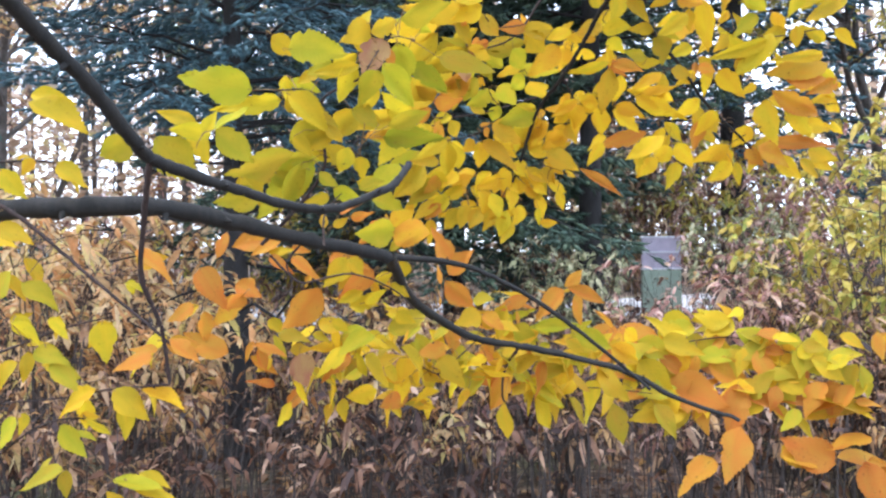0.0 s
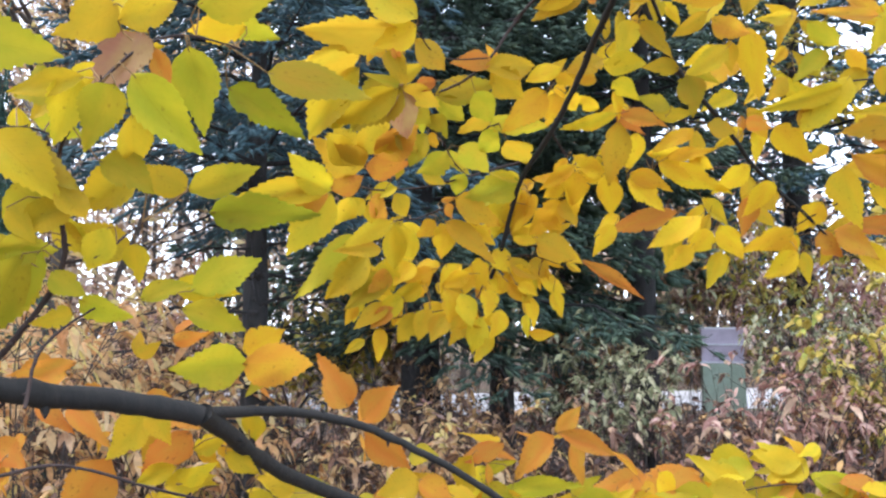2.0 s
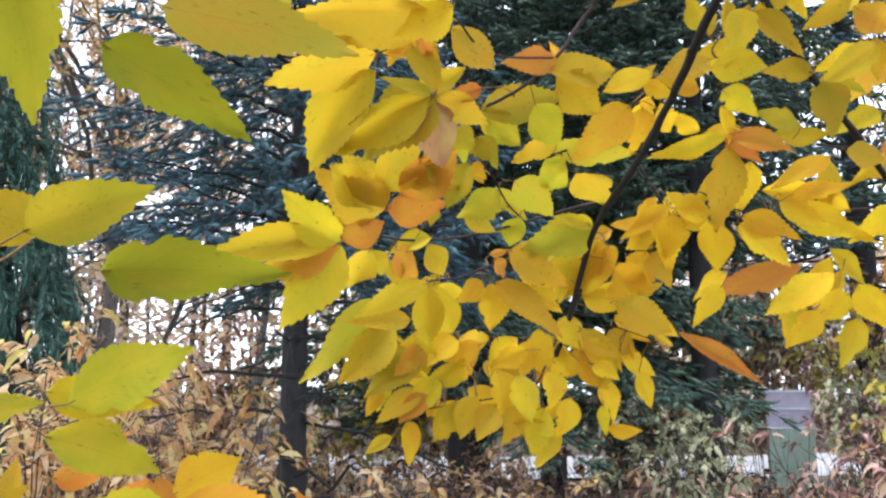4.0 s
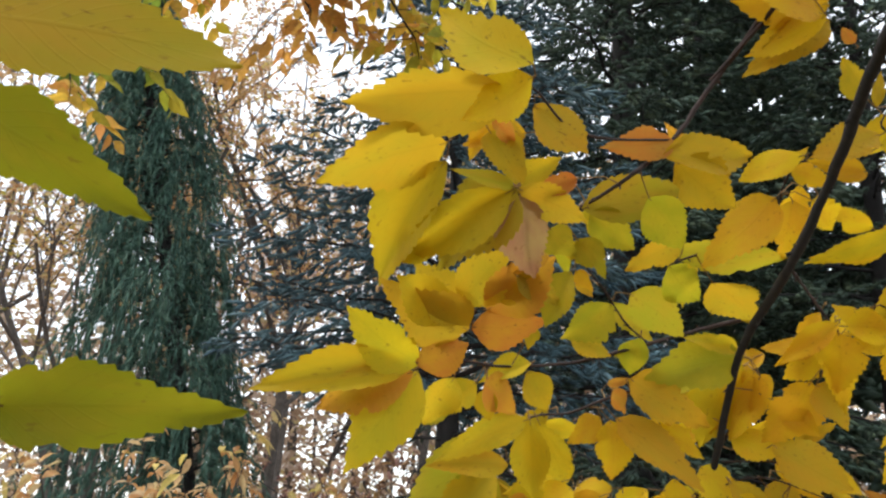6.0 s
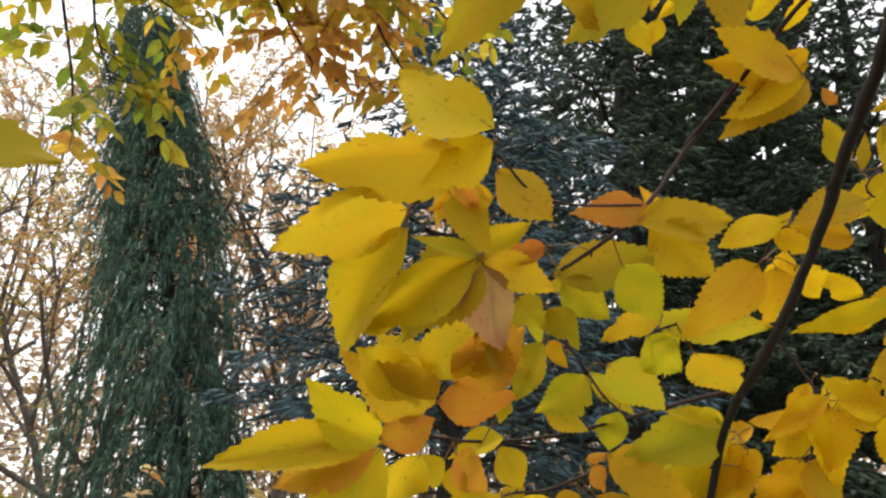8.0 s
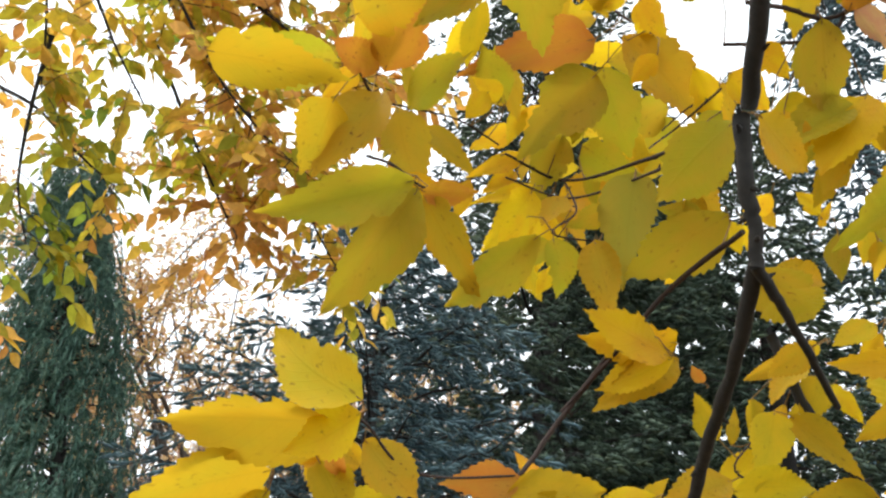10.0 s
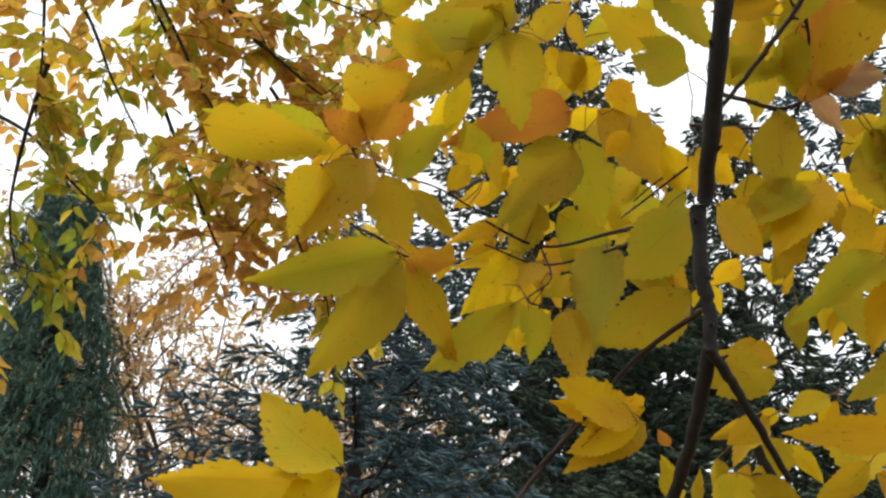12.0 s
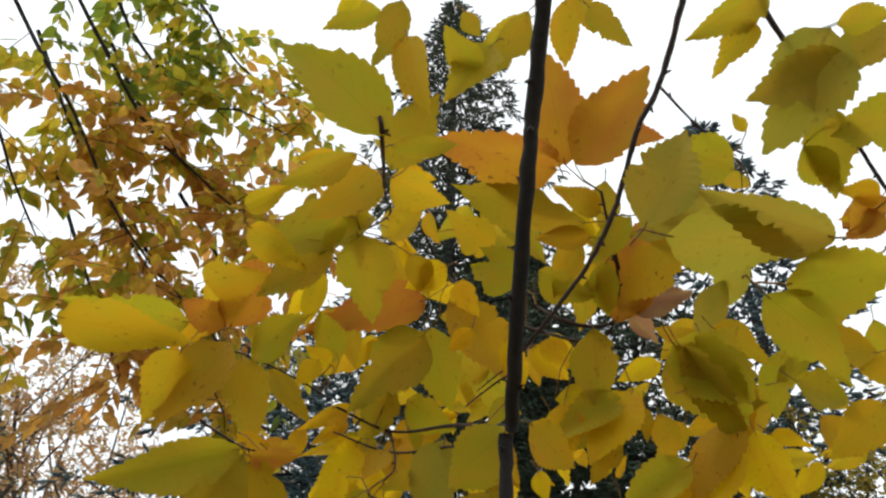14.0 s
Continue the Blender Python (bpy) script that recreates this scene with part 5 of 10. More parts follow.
leaf(R, 0.628, 1.655, 1.967, 0.629, 1.662, 1.932, 0.019, -137, -9, 'l')
leaf(R, 0.671, 1.645, 1.928, 0.607, 1.631, 1.850, 0.056, -114, 26, 'y')
leaf(R, 0.712, 1.683, 1.949, 0.650, 1.691, 1.895, 0.035, -108, 12, 'y')
leaf(R, 0.662, 1.646, 1.914, 0.554, 1.622, 1.874, 0.028, -72, -14, 'y')
leaf(R, 0.631, 1.665, 1.884, 0.565, 1.634, 1.929, 0.030, -89, -34, 'y')
leaf(R, 0.572, 1.617, 1.919, 0.546, 1.621, 1.890, 0.029, -70, -24, 'a')
leaf(R, 0.513, 1.617, 1.862, 0.546, 1.632, 1.852, 0.024, -83, -45, 'o')
leaf(R, 0.515, 1.649, 1.874, 0.517, 1.661, 1.848, 0.012, -91, -25, 'o')
leaf(R, 0.559, 1.641, 1.855, 0.600, 1.639, 1.804, 0.045, -137, -30, 'g')
leaf(R, 0.551, 1.681, 1.870, 0.550, 1.700, 1.821, 0.021, -103, -20, 'g')
leaf(R, 0.395, 1.606, 1.803, 0.461, 1.631, 1.819, 0.019, -70, 4, 'g')
leaf(R, 0.386, 1.615, 1.808, 0.430, 1.625, 1.777, 0.027, -81, -6, 'g')
leaf(R, 0.397, 1.619, 1.795, 0.491, 1.668, 1.768, 0.033, -70, -30, 'g')
leaf(R, 0.370, 1.619, 1.813, 0.445, 1.652, 1.812, 0.025, -67, -13, 'g')
leaf(R, 0.528, 1.660, 1.801, 0.483, 1.669, 1.766, 0.034, -76, -29, 'g')
leaf(R, 0.543, 1.714, 1.796, 0.544, 1.740, 1.748, 0.024, -102, -28, 'a')
leaf(R, 0.251, 1.563, 1.780, 0.220, 1.575, 1.756, 0.017, -96, -19, 'g')
leaf(R, 0.250, 1.597, 1.773, 0.213, 1.596, 1.776, 0.022, -86, 22, 'g')
leaf(R, 0.264, 1.567, 1.775, 0.268, 1.594, 1.726, 0.033, -63, -24, 'g')
leaf(R, 0.268, 1.612, 1.793, 0.277, 1.630, 1.759, 0.020, -59, -17, 'a')
leaf(R, 0.301, 1.575, 1.771, 0.268, 1.551, 1.793, 0.033, -56, -5, 'g')
leaf(R, 0.311, 1.602, 1.776, 0.278, 1.603, 1.772, 0.018, -86, -42, 'g')
leaf(R, 0.306, 1.576, 1.771, 0.317, 1.604, 1.729, 0.034, -110, -35, 'g')
leaf(R, 0.320, 1.617, 1.783, 0.331, 1.625, 1.753, 0.014, -70, -7, 'g')
leaf(R, 0.339, 1.594, 1.771, 0.380, 1.606, 1.731, 0.038, -68, 6, 'g')
leaf(R, 0.342, 1.622, 1.773, 0.381, 1.636, 1.755, 0.023, -72, -4, 'g')
leaf(R, 0.341, 1.589, 1.778, 0.394, 1.600, 1.760, 0.026, -85, -17, 'g')
leaf(R, 0.336, 1.625, 1.796, 0.361, 1.613, 1.816, 0.016, -110, -10, 'a')
leaf(R, 0.428, 1.696, 1.740, 0.331, 1.661, 1.708, 0.032, -72, 7, 'c')
leaf(R, 0.432, 1.732, 1.734, 0.423, 1.744, 1.667, 0.031, -93, -10, 'a')
leaf(R, 0.324, 1.622, 1.710, 0.297, 1.625, 1.672, 0.025, -82, -9, 'g')
leaf(R, 0.334, 1.654, 1.729, 0.303, 1.643, 1.702, 0.019, -94, 26, 'g')
leaf(R, 0.467, 1.709, 1.735, 0.393, 1.686, 1.686, 0.037, -94, 30, 'g')
leaf(R, 0.482, 1.753, 1.759, 0.445, 1.762, 1.707, 0.024, -90, -9, 'g')
leaf(R, 0.486, 1.719, 1.711, 0.449, 1.727, 1.681, 0.032, -89, -17, 'g')
leaf(R, 0.481, 1.751, 1.724, 0.457, 1.753, 1.703, 0.017, -113, 18, 'g')
leaf(R, 0.495, 1.716, 1.720, 0.533, 1.736, 1.677, 0.035, -102, -34, 'g')
leaf(R, 0.486, 1.734, 1.741, 0.477, 1.747, 1.706, 0.016, -118, -11, 'a')
leaf(R, 0.601, 1.701, 1.710, 0.543, 1.737, 1.686, 0.037, -108, -35, 'g')
leaf(R, 0.607, 1.732, 1.712, 0.606, 1.743, 1.658, 0.026, -122, -10, 'g')
leaf(R, 0.534, 1.689, 1.761, 0.530, 1.714, 1.712, 0.031, -93, -27, 'o')
leaf(R, 0.558, 1.754, 1.756, 0.589, 1.757, 1.729, 0.021, -90, -5, 'a')
leaf(R, 0.540, 1.675, 1.773, 0.567, 1.678, 1.742, 0.029, -89, -5, 'a')
leaf(R, 0.544, 1.706, 1.774, 0.578, 1.706, 1.761, 0.017, -88, 4, 'a')
leaf(R, 0.636, 1.679, 1.748, 0.613, 1.705, 1.712, 0.038, -99, -32, 'g')
leaf(R, 0.644, 1.708, 1.749, 0.638, 1.721, 1.719, 0.016, -141, -6, 'a')
leaf(R, 0.664, 1.667, 1.800, 0.691, 1.700, 1.719, 0.050, -131, -28, 'a')
leaf(R, 0.687, 1.716, 1.809, 0.764, 1.748, 1.801, 0.031, -68, -5, 'g')
leaf(R, 0.677, 1.670, 1.818, 0.794, 1.724, 1.776, 0.043, -82, -41, 'c')
leaf(R, 0.725, 1.711, 1.845, 0.808, 1.724, 1.855, 0.041, -83, 18, 'o')
leaf(R, 0.682, 1.726, 1.718, 0.844, 1.784, 1.723, 0.028, -71, 9, 'o')
leaf(R, 0.664, 1.763, 1.696, 0.758, 1.786, 1.745, 0.041, -87, 20, 'a')
leaf(R, 0.666, 1.718, 1.711, 0.731, 1.732, 1.678, 0.040, -76, 4, 'c')
leaf(R, 0.672, 1.747, 1.696, 0.734, 1.770, 1.730, 0.026, -63, -14, 'c')
leaf(R, 0.825, 1.738, 1.887, 0.693, 1.691, 1.861, 0.055, -75, 22, 'a')
leaf(R, 0.846, 1.798, 1.865, 0.769, 1.781, 1.845, 0.029, -76, -6, 'y')
leaf(R, 0.803, 1.715, 1.900, 0.699, 1.670, 1.884, 0.024, -66, -8, 'a')
leaf(R, 0.817, 1.736, 1.932, 0.766, 1.720, 1.959, 0.025, -94, -37, 'y')
leaf(R, 0.723, 1.656, 1.947, 0.730, 1.670, 1.912, 0.028, -88, -20, 'a')
leaf(R, 0.743, 1.708, 1.960, 0.744, 1.713, 1.925, 0.017, -144, -6, 'g')
leaf(R, 0.809, 1.646, 2.041, 0.726, 1.640, 1.978, 0.029, -83, -3, 'y')
leaf(R, 0.838, 1.692, 2.059, 0.775, 1.702, 1.997, 0.040, -78, -20, 'y')
leaf(R, 0.815, 1.664, 2.001, 0.740, 1.644, 1.955, 0.031, -76, 2, 'y')
leaf(R, 0.844, 1.692, 2.014, 0.789, 1.695, 1.972, 0.029, -108, 19, 'y')
leaf(R, 0.732, 1.634, 2.019, 0.704, 1.641, 1.967, 0.031, -86, -10, 'y')
leaf(R, 0.754, 1.672, 2.045, 0.715, 1.660, 2.019, 0.019, -79, 9, 'y')
leaf(R, 0.871, 1.797, 1.859, 0.810, 1.772, 1.837, 0.032, -67, -1, 'o')
leaf(R, 0.902, 1.858, 1.868, 0.851, 1.833, 1.885, 0.023, -65, -2, 'a')
leaf(R, 0.890, 1.839, 1.838, 0.828, 1.820, 1.821, 0.026, -72, -6, 'g')
leaf(R, 0.916, 1.869, 1.863, 0.863, 1.854, 1.867, 0.020, -75, -6, 'g')
leaf(R, 0.707, 1.629, 2.012, 0.614, 1.583, 2.002, 0.021, -63, -3, 'c')
leaf(R, 0.738, 1.673, 2.022, 0.683, 1.651, 2.051, 0.025, -77, -17, 'c')
leaf(R, 0.633, 1.597, 2.040, 0.589, 1.590, 2.016, 0.023, -83, 3, 'a')
leaf(R, 0.630, 1.619, 2.059, 0.593, 1.606, 2.041, 0.018, -73, 3, 'g')
leaf(R, 0.595, 1.641, 1.878, 0.613, 1.647, 1.850, 0.027, -88, -12, 'a')
leaf(R, 0.611, 1.676, 1.885, 0.629, 1.676, 1.875, 0.011, -104, -22, 'y')
leaf(R, 0.562, 1.663, 1.777, 0.529, 1.674, 1.732, 0.033, -75, -23, 'g')
leaf(R, 0.581, 1.695, 1.766, 0.537, 1.715, 1.760, 0.028, -109, -36, 'a')
leaf(R, 0.732, 1.736, 1.787, 0.792, 1.767, 1.741, 0.035, -88, -32, 'a')
leaf(R, 0.751, 1.783, 1.795, 0.811, 1.810, 1.761, 0.030, -89, -37, 'g')
leaf(R, 0.633, 1.709, 1.698, 0.683, 1.735, 1.676, 0.034, -66, -8, 'c')
leaf(R, 0.821, 1.853, 1.781, 0.885, 1.865, 1.768, 0.034, -79, 2, 'g')
leaf(R, 0.876, 1.929, 1.783, 0.928, 1.937, 1.779, 0.019, -83, -7, 'g')
leaf(R, 0.854, 1.905, 1.726, 0.927, 1.918, 1.705, 0.039, -84, -13, 'a')
leaf(R, 0.836, 1.905, 1.703, 0.871, 1.911, 1.664, 0.029, -79, 1, 'a')
leaf(R, 0.371, 1.499, 1.994, 0.354, 1.495, 1.956, 0.025, -83, 2, 'y')
leaf(R, 0.393, 1.557, 2.012, 0.361, 1.547, 1.991, 0.017, -75, 5, 'y')
leaf(R, 0.355, 1.493, 2.004, 0.330, 1.475, 1.964, 0.026, -93, 27, 'a')
leaf(R, 0.356, 1.544, 2.030, 0.329, 1.538, 2.014, 0.015, -60, -30, 'a')
leaf(R, 0.286, 1.456, 1.927, 0.277, 1.457, 1.959, 0.021, -129, -8, 'y')
leaf(R, 0.297, 1.485, 1.934, 0.302, 1.485, 1.959, 0.009, -90, 0, 'y')
leaf(R, 0.457, 1.726, 1.691, 0.418, 1.724, 1.654, 0.030, -83, -4, 'g')
leaf(R, 0.715, 1.767, 1.691, 0.775, 1.782, 1.654, 0.039, -77, -2, 'g')
leaf(R, 0.611, 1.717, 1.678, 0.573, 1.735, 1.646, 0.032, -112, -4, 'g')
leaf(R, 0.640, 1.774, 1.685, 0.648, 1.779, 1.640, 0.020, -104, -9, 'a')
# far right spray
leaf(R, 0.274, 1.613, 1.659, 0.353, 1.658, 1.614, 0.019, -62, -4, 'o')
# low gold spray
leaf(M, 0.256, 1.597, 1.770, 0.224, 1.593, 1.747, 0.031, -74, -11, 'g')
leaf(M, 0.260, 1.630, 1.784, 0.236, 1.629, 1.787, 0.011, -90, -22, 'a')
leaf(M, 0.177, 1.632, 1.702, 0.216, 1.621, 1.689, 0.031, -97, 24, 'g')
leaf(M, 0.186, 1.686, 1.696, 0.209, 1.670, 1.719, 0.019, -84, -38, 'g')
leaf(M, 0.219, 1.606, 1.727, 0.244, 1.606, 1.703, 0.024, -100, -10, 'g')
leaf(M, 0.224, 1.659, 1.733, 0.249, 1.648, 1.724, 0.012, -113, 7, 'a')
leaf(M, 0.175, 1.620, 1.770, 0.117, 1.621, 1.739, 0.026, -97, 12, 'l')
leaf(M, 0.171, 1.649, 1.752, 0.157, 1.655, 1.701, 0.026, -59, -14, 'l')
leaf(M, 0.180, 1.621, 1.756, 0.145, 1.636, 1.697, 0.037, -118, 3, 'g')
leaf(M, 0.203, 1.612, 1.754, 0.211, 1.613, 1.728, 0.022, -98, -6, 'g')
leaf(M, 0.203, 1.653, 1.753, 0.192, 1.660, 1.738, 0.008, -107, -11, 'a')
leaf(M, 0.140, 1.630, 1.732, 0.191, 1.625, 1.718, 0.022, -99, -12, 'y')
leaf(M, 0.125, 1.664, 1.739, 0.165, 1.656, 1.738, 0.016, -101, -5, 'y')
leaf(M, 0.116, 1.632, 1.715, 0.150, 1.629, 1.685, 0.022, -93, 2, 'g')
leaf(M, 0.123, 1.665, 1.706, 0.150, 1.659, 1.716, 0.015, -99, -7, 'g')
# low gold spray
leaf(M, 0.150, 1.636, 1.677, 0.179, 1.640, 1.645, 0.034, -73, 8, 'g')
leaf(M, 0.165, 1.680, 1.680, 0.174, 1.679, 1.647, 0.017, -80, 4, 'g')
leaf(M, 0.127, 1.636, 1.666, 0.135, 1.644, 1.618, 0.039, -122, -12, 'g')
leaf(M, 0.121, 1.673, 1.660, 0.162, 1.664, 1.638, 0.024, -109, -13, 'a')
leaf(M, 0.115, 1.638, 1.643, 0.075, 1.639, 1.627, 0.027, -88, -9, 'g')
leaf(M, 0.104, 1.668, 1.649, 0.077, 1.669, 1.634, 0.013, -88, -8, 'a')
leaf(M, 0.138, 1.639, 1.620, 0.143, 1.633, 1.583, 0.031, -64, 12, 'g')
leaf(M, 0.142, 1.686, 1.630, 0.174, 1.684, 1.619, 0.019, -84, 23, 'g')
leaf(M, 0.103, 1.640, 1.615, 0.120, 1.632, 1.569, 0.034, -74, 15, 'y')
leaf(M, 0.084, 1.680, 1.628, 0.113, 1.689, 1.595, 0.019, -98, -21, 'y')
leaf(M, 0.080, 1.640, 1.621, 0.092, 1.632, 1.575, 0.036, -63, 14, 'g')
leaf(M, 0.066, 1.669, 1.633, 0.075, 1.675, 1.606, 0.013, -99, -16, 'a')
leaf(M, 0.179, 1.635, 1.654, 0.207, 1.639, 1.619, 0.026, -106, -18, 'g')
leaf(M, 0.184, 1.637, 1.625, 0.212, 1.637, 1.613, 0.019, -91, -2, 'g')
leaf(M, 0.175, 1.691, 1.636, 0.196, 1.684, 1.644, 0.013, -115, 19, 'a')
leaf(M, 0.160, 1.641, 1.591, 0.148, 1.638, 1.551, 0.027, -86, 2, 'g')
leaf(M, 0.152, 1.663, 1.587, 0.122, 1.657, 1.563, 0.018, -65, -19, 'g')
leaf(M, 0.132, 1.642, 1.580, 0.117, 1.644, 1.532, 0.033, -80, -5, 'y')
leaf(M, 0.130, 1.701, 1.569, 0.131, 1.698, 1.521, 0.018, -69, 4, 'g')
leaf(M, 0.109, 1.642, 1.583, 0.088, 1.645, 1.541, 0.030, -86, -5, 'a')
leaf(M, 0.080, 1.642, 1.584, 0.059, 1.645, 1.547, 0.033, -94, -3, 'a')
leaf(M, 0.091, 1.671, 1.582, 0.072, 1.668, 1.561, 0.012, -96, 12, 'g')
leaf(M, 0.057, 1.641, 1.593, 0.039, 1.641, 1.550, 0.031, -73, -6, 'a')
leaf(M, 0.058, 1.671, 1.587, 0.028, 1.666, 1.582, 0.014, -82, 6, 'y')
leaf(M, 0.034, 1.641, 1.587, 0.010, 1.648, 1.547, 0.034, -77, -16, 'y')
leaf(M, 0.036, 1.683, 1.584, -0.001, 1.681, 1.572, 0.017, -90, 4, 'g')
leaf(M, 0.017, 1.639, 1.610, -0.024, 1.639, 1.571, 0.030, -91, 2, 'y')
leaf(M, 0.012, 1.667, 1.608, -0.001, 1.671, 1.570, 0.017, -92, -5, 'g')
leaf(M, 0.046, 1.639, 1.627, -0.001, 1.645, 1.605, 0.029, -83, -27, 'y')
leaf(M, 0.063, 1.638, 1.650, 0.023, 1.639, 1.633, 0.025, -92, 2, 'g')
leaf(M, 0.054, 1.672, 1.643, 0.038, 1.665, 1.609, 0.015, -63, -1, 'g')
leaf(M, -0.000, 1.637, 1.633, -0.059, 1.642, 1.617, 0.033, -102, 25, 'a')
leaf(M, -0.015, 1.672, 1.637, -0.052, 1.674, 1.666, 0.027, -110, -21, 'a')
leaf(M, 0.005, 1.640, 1.593, -0.029, 1.637, 1.568, 0.025, -87, 3, 'o')
leaf(M, 0.097, 1.644, 1.563, 0.140, 1.645, 1.557, 0.025, -93, -29, 'a')
leaf(M, 0.095, 1.688, 1.574, 0.116, 1.690, 1.552, 0.014, -96, -13, 'a')
leaf(M, 0.029, 1.636, 1.662, -0.024, 1.640, 1.646, 0.030, -84, -29, 'a')
leaf(M, 0.030, 1.674, 1.683, 0.004, 1.679, 1.646, 0.019, -86, -10, 'g')
leaf(M, 0.173, 1.635, 1.665, 0.213, 1.635, 1.636, 0.025, -100, -12, 'a')
leaf(M, 0.164, 1.660, 1.660, 0.184, 1.659, 1.633, 0.018, -110, -12, 'g')
# low gold spray
leaf(M, -0.002, 1.636, 1.645, -0.058, 1.622, 1.593, 0.038, -76, 0, 'v')
leaf(M, -0.036, 1.632, 1.668, -0.092, 1.620, 1.616, 0.054, -58, -20, 'v')
leaf(M, -0.025, 1.672, 1.653, -0.092, 1.652, 1.635, 0.038, -78, 17, 'v')
leaf(M, -0.003, 1.639, 1.599, -0.049, 1.637, 1.565, 0.028, -91, 5, 'a')
leaf(M, 0.003, 1.679, 1.607, -0.036, 1.674, 1.631, 0.027, -102, -28, 'g')
# lower right spray
leaf(S, 0.643, 2.141, 1.321, 0.571, 2.120, 1.261, 0.072, -79, 7, 'y')
leaf(S, 0.622, 2.172, 1.337, 0.593, 2.155, 1.278, 0.032, -126, 28, 'y')
leaf(S, 0.683, 2.121, 1.327, 0.653, 2.128, 1.314, 0.027, -101, -6, 'y')
leaf(S, 0.695, 2.177, 1.323, 0.673, 2.183, 1.312, 0.014, -158, 58, 'y')
leaf(S, 0.739, 2.084, 1.317, 0.677, 2.090, 1.281, 0.055, -113, 28, 'y')
leaf(S, 0.753, 2.114, 1.325, 0.719, 2.117, 1.353, 0.024, -72, 25, 'g')
leaf(S, 0.743, 2.078, 1.293, 0.830, 2.027, 1.233, 0.056, -98, 33, 'l')
leaf(S, 0.738, 2.122, 1.244, 0.789, 2.108, 1.202, 0.037, -77, 31, 'l')
leaf(S, 0.761, 2.070, 1.344, 0.728, 2.077, 1.327, 0.026, -124, 37, 'y')
leaf(S, 0.778, 2.131, 1.335, 0.773, 2.133, 1.310, 0.015, -140, 4, 'y')
leaf(S, 0.525, 2.009, 1.289, 0.402, 1.960, 1.277, 0.058, -71, 26, 'o')
leaf(S, 0.534, 2.063, 1.296, 0.470, 2.041, 1.278, 0.028, -90, 49, 'c')
leaf(S, 0.499, 2.037, 1.278, 0.465, 2.011, 1.215, 0.046, -90, 22, 'a')
leaf(S, 0.406, 1.895, 1.315, 0.322, 1.873, 1.298, 0.035, -79, 19, 'o')
leaf(S, 0.371, 1.855, 1.311, 0.346, 1.833, 1.268, 0.028, -127, 37, 'c')
leaf(S, 0.384, 1.860, 1.321, 0.343, 1.825, 1.358, 0.024, -15, 40, 'c')
leaf(S, 0.226, 1.505, 1.432, 0.253, 1.512, 1.457, 0.022, -75, -3, 'o')
leaf(S, 0.226, 1.542, 1.420, 0.247, 1.534, 1.429, 0.011, -142, 52, 'a')
leaf(S, 0.225, 1.506, 1.427, 0.180, 1.521, 1.380, 0.035, -123, 15, 'o')
leaf(S, 0.232, 1.565, 1.404, 0.188, 1.565, 1.419, 0.032, -39, 66, 'c')
leaf(S, 0.230, 1.503, 1.432, 0.292, 1.524, 1.409, 0.024, -68, 10, 'o')
leaf(S, 0.253, 1.550, 1.417, 0.265, 1.571, 1.366, 0.027, -51, -10, 'o')
leaf(S, 0.163, 1.518, 1.414, 0.113, 1.539, 1.391, 0.024, -114, 3, 'o')
leaf(S, 0.158, 1.555, 1.413, 0.112, 1.567, 1.425, 0.026, -63, 70, 'a')
leaf(S, 0.172, 1.535, 1.356, 0.249, 1.545, 1.360, 0.024, -83, 16, 'l')
leaf(S, 0.155, 1.568, 1.338, 0.180, 1.580, 1.309, 0.021, -55, 9, 'y')
leaf(S, 0.167, 1.596, 1.343, 0.186, 1.614, 1.301, 0.026, -11, 20, 'y')
leaf(S, 0.531, 2.006, 1.275, 0.622, 2.026, 1.242, 0.052, -69, 23, 'y')
leaf(S, 0.545, 2.077, 1.282, 0.550, 2.061, 1.236, 0.027, -105, 17, 'g')
leaf(S, 0.675, 2.103, 1.273, 0.720, 2.085, 1.246, 0.044, -117, -8, 'a')
leaf(S, 0.680, 2.136, 1.247, 0.719, 2.136, 1.258, 0.025, -126, 63, 'a')
leaf(S, 0.499, 1.992, 1.271, 0.468, 1.986, 1.238, 0.037, -100, 19, 'y')
leaf(S, 0.518, 2.050, 1.267, 0.522, 2.055, 1.238, 0.016, -58, -4, 'y')
leaf(S, 0.625, 2.089, 1.261, 0.571, 2.060, 1.223, 0.055, -106, 48, 'g')
leaf(S, 0.643, 2.128, 1.243, 0.644, 2.115, 1.197, 0.027, -112, 14, 'a')
leaf(S, 0.258, 1.586, 1.337, 0.318, 1.599, 1.313, 0.036, -78, -2, 'l')
leaf(S, 0.268, 1.644, 1.316, 0.287, 1.664, 1.273, 0.028, -61, -11, 'y')
leaf(S, 0.255, 1.611, 1.328, 0.286, 1.612, 1.356, 0.022, -103, 17, 'l')
leaf(S, 0.379, 1.858, 1.282, 0.451, 1.900, 1.241, 0.044, -64, -9, 'g')
leaf(S, 0.380, 1.874, 1.286, 0.432, 1.900, 1.257, 0.029, -48, 29, 'a')
leaf(S, 0.747, 2.059, 1.236, 0.808, 2.034, 1.205, 0.051, -99, 25, 'y')
leaf(S, 0.742, 2.107, 1.214, 0.773, 2.079, 1.188, 0.028, -63, 56, 'y')
leaf(S, 0.136, 1.536, 1.361, 0.172, 1.542, 1.335, 0.034, -83, -4, 'l')
leaf(S, 0.134, 1.573, 1.369, 0.171, 1.563, 1.385, 0.018, -119, 32, 'l')
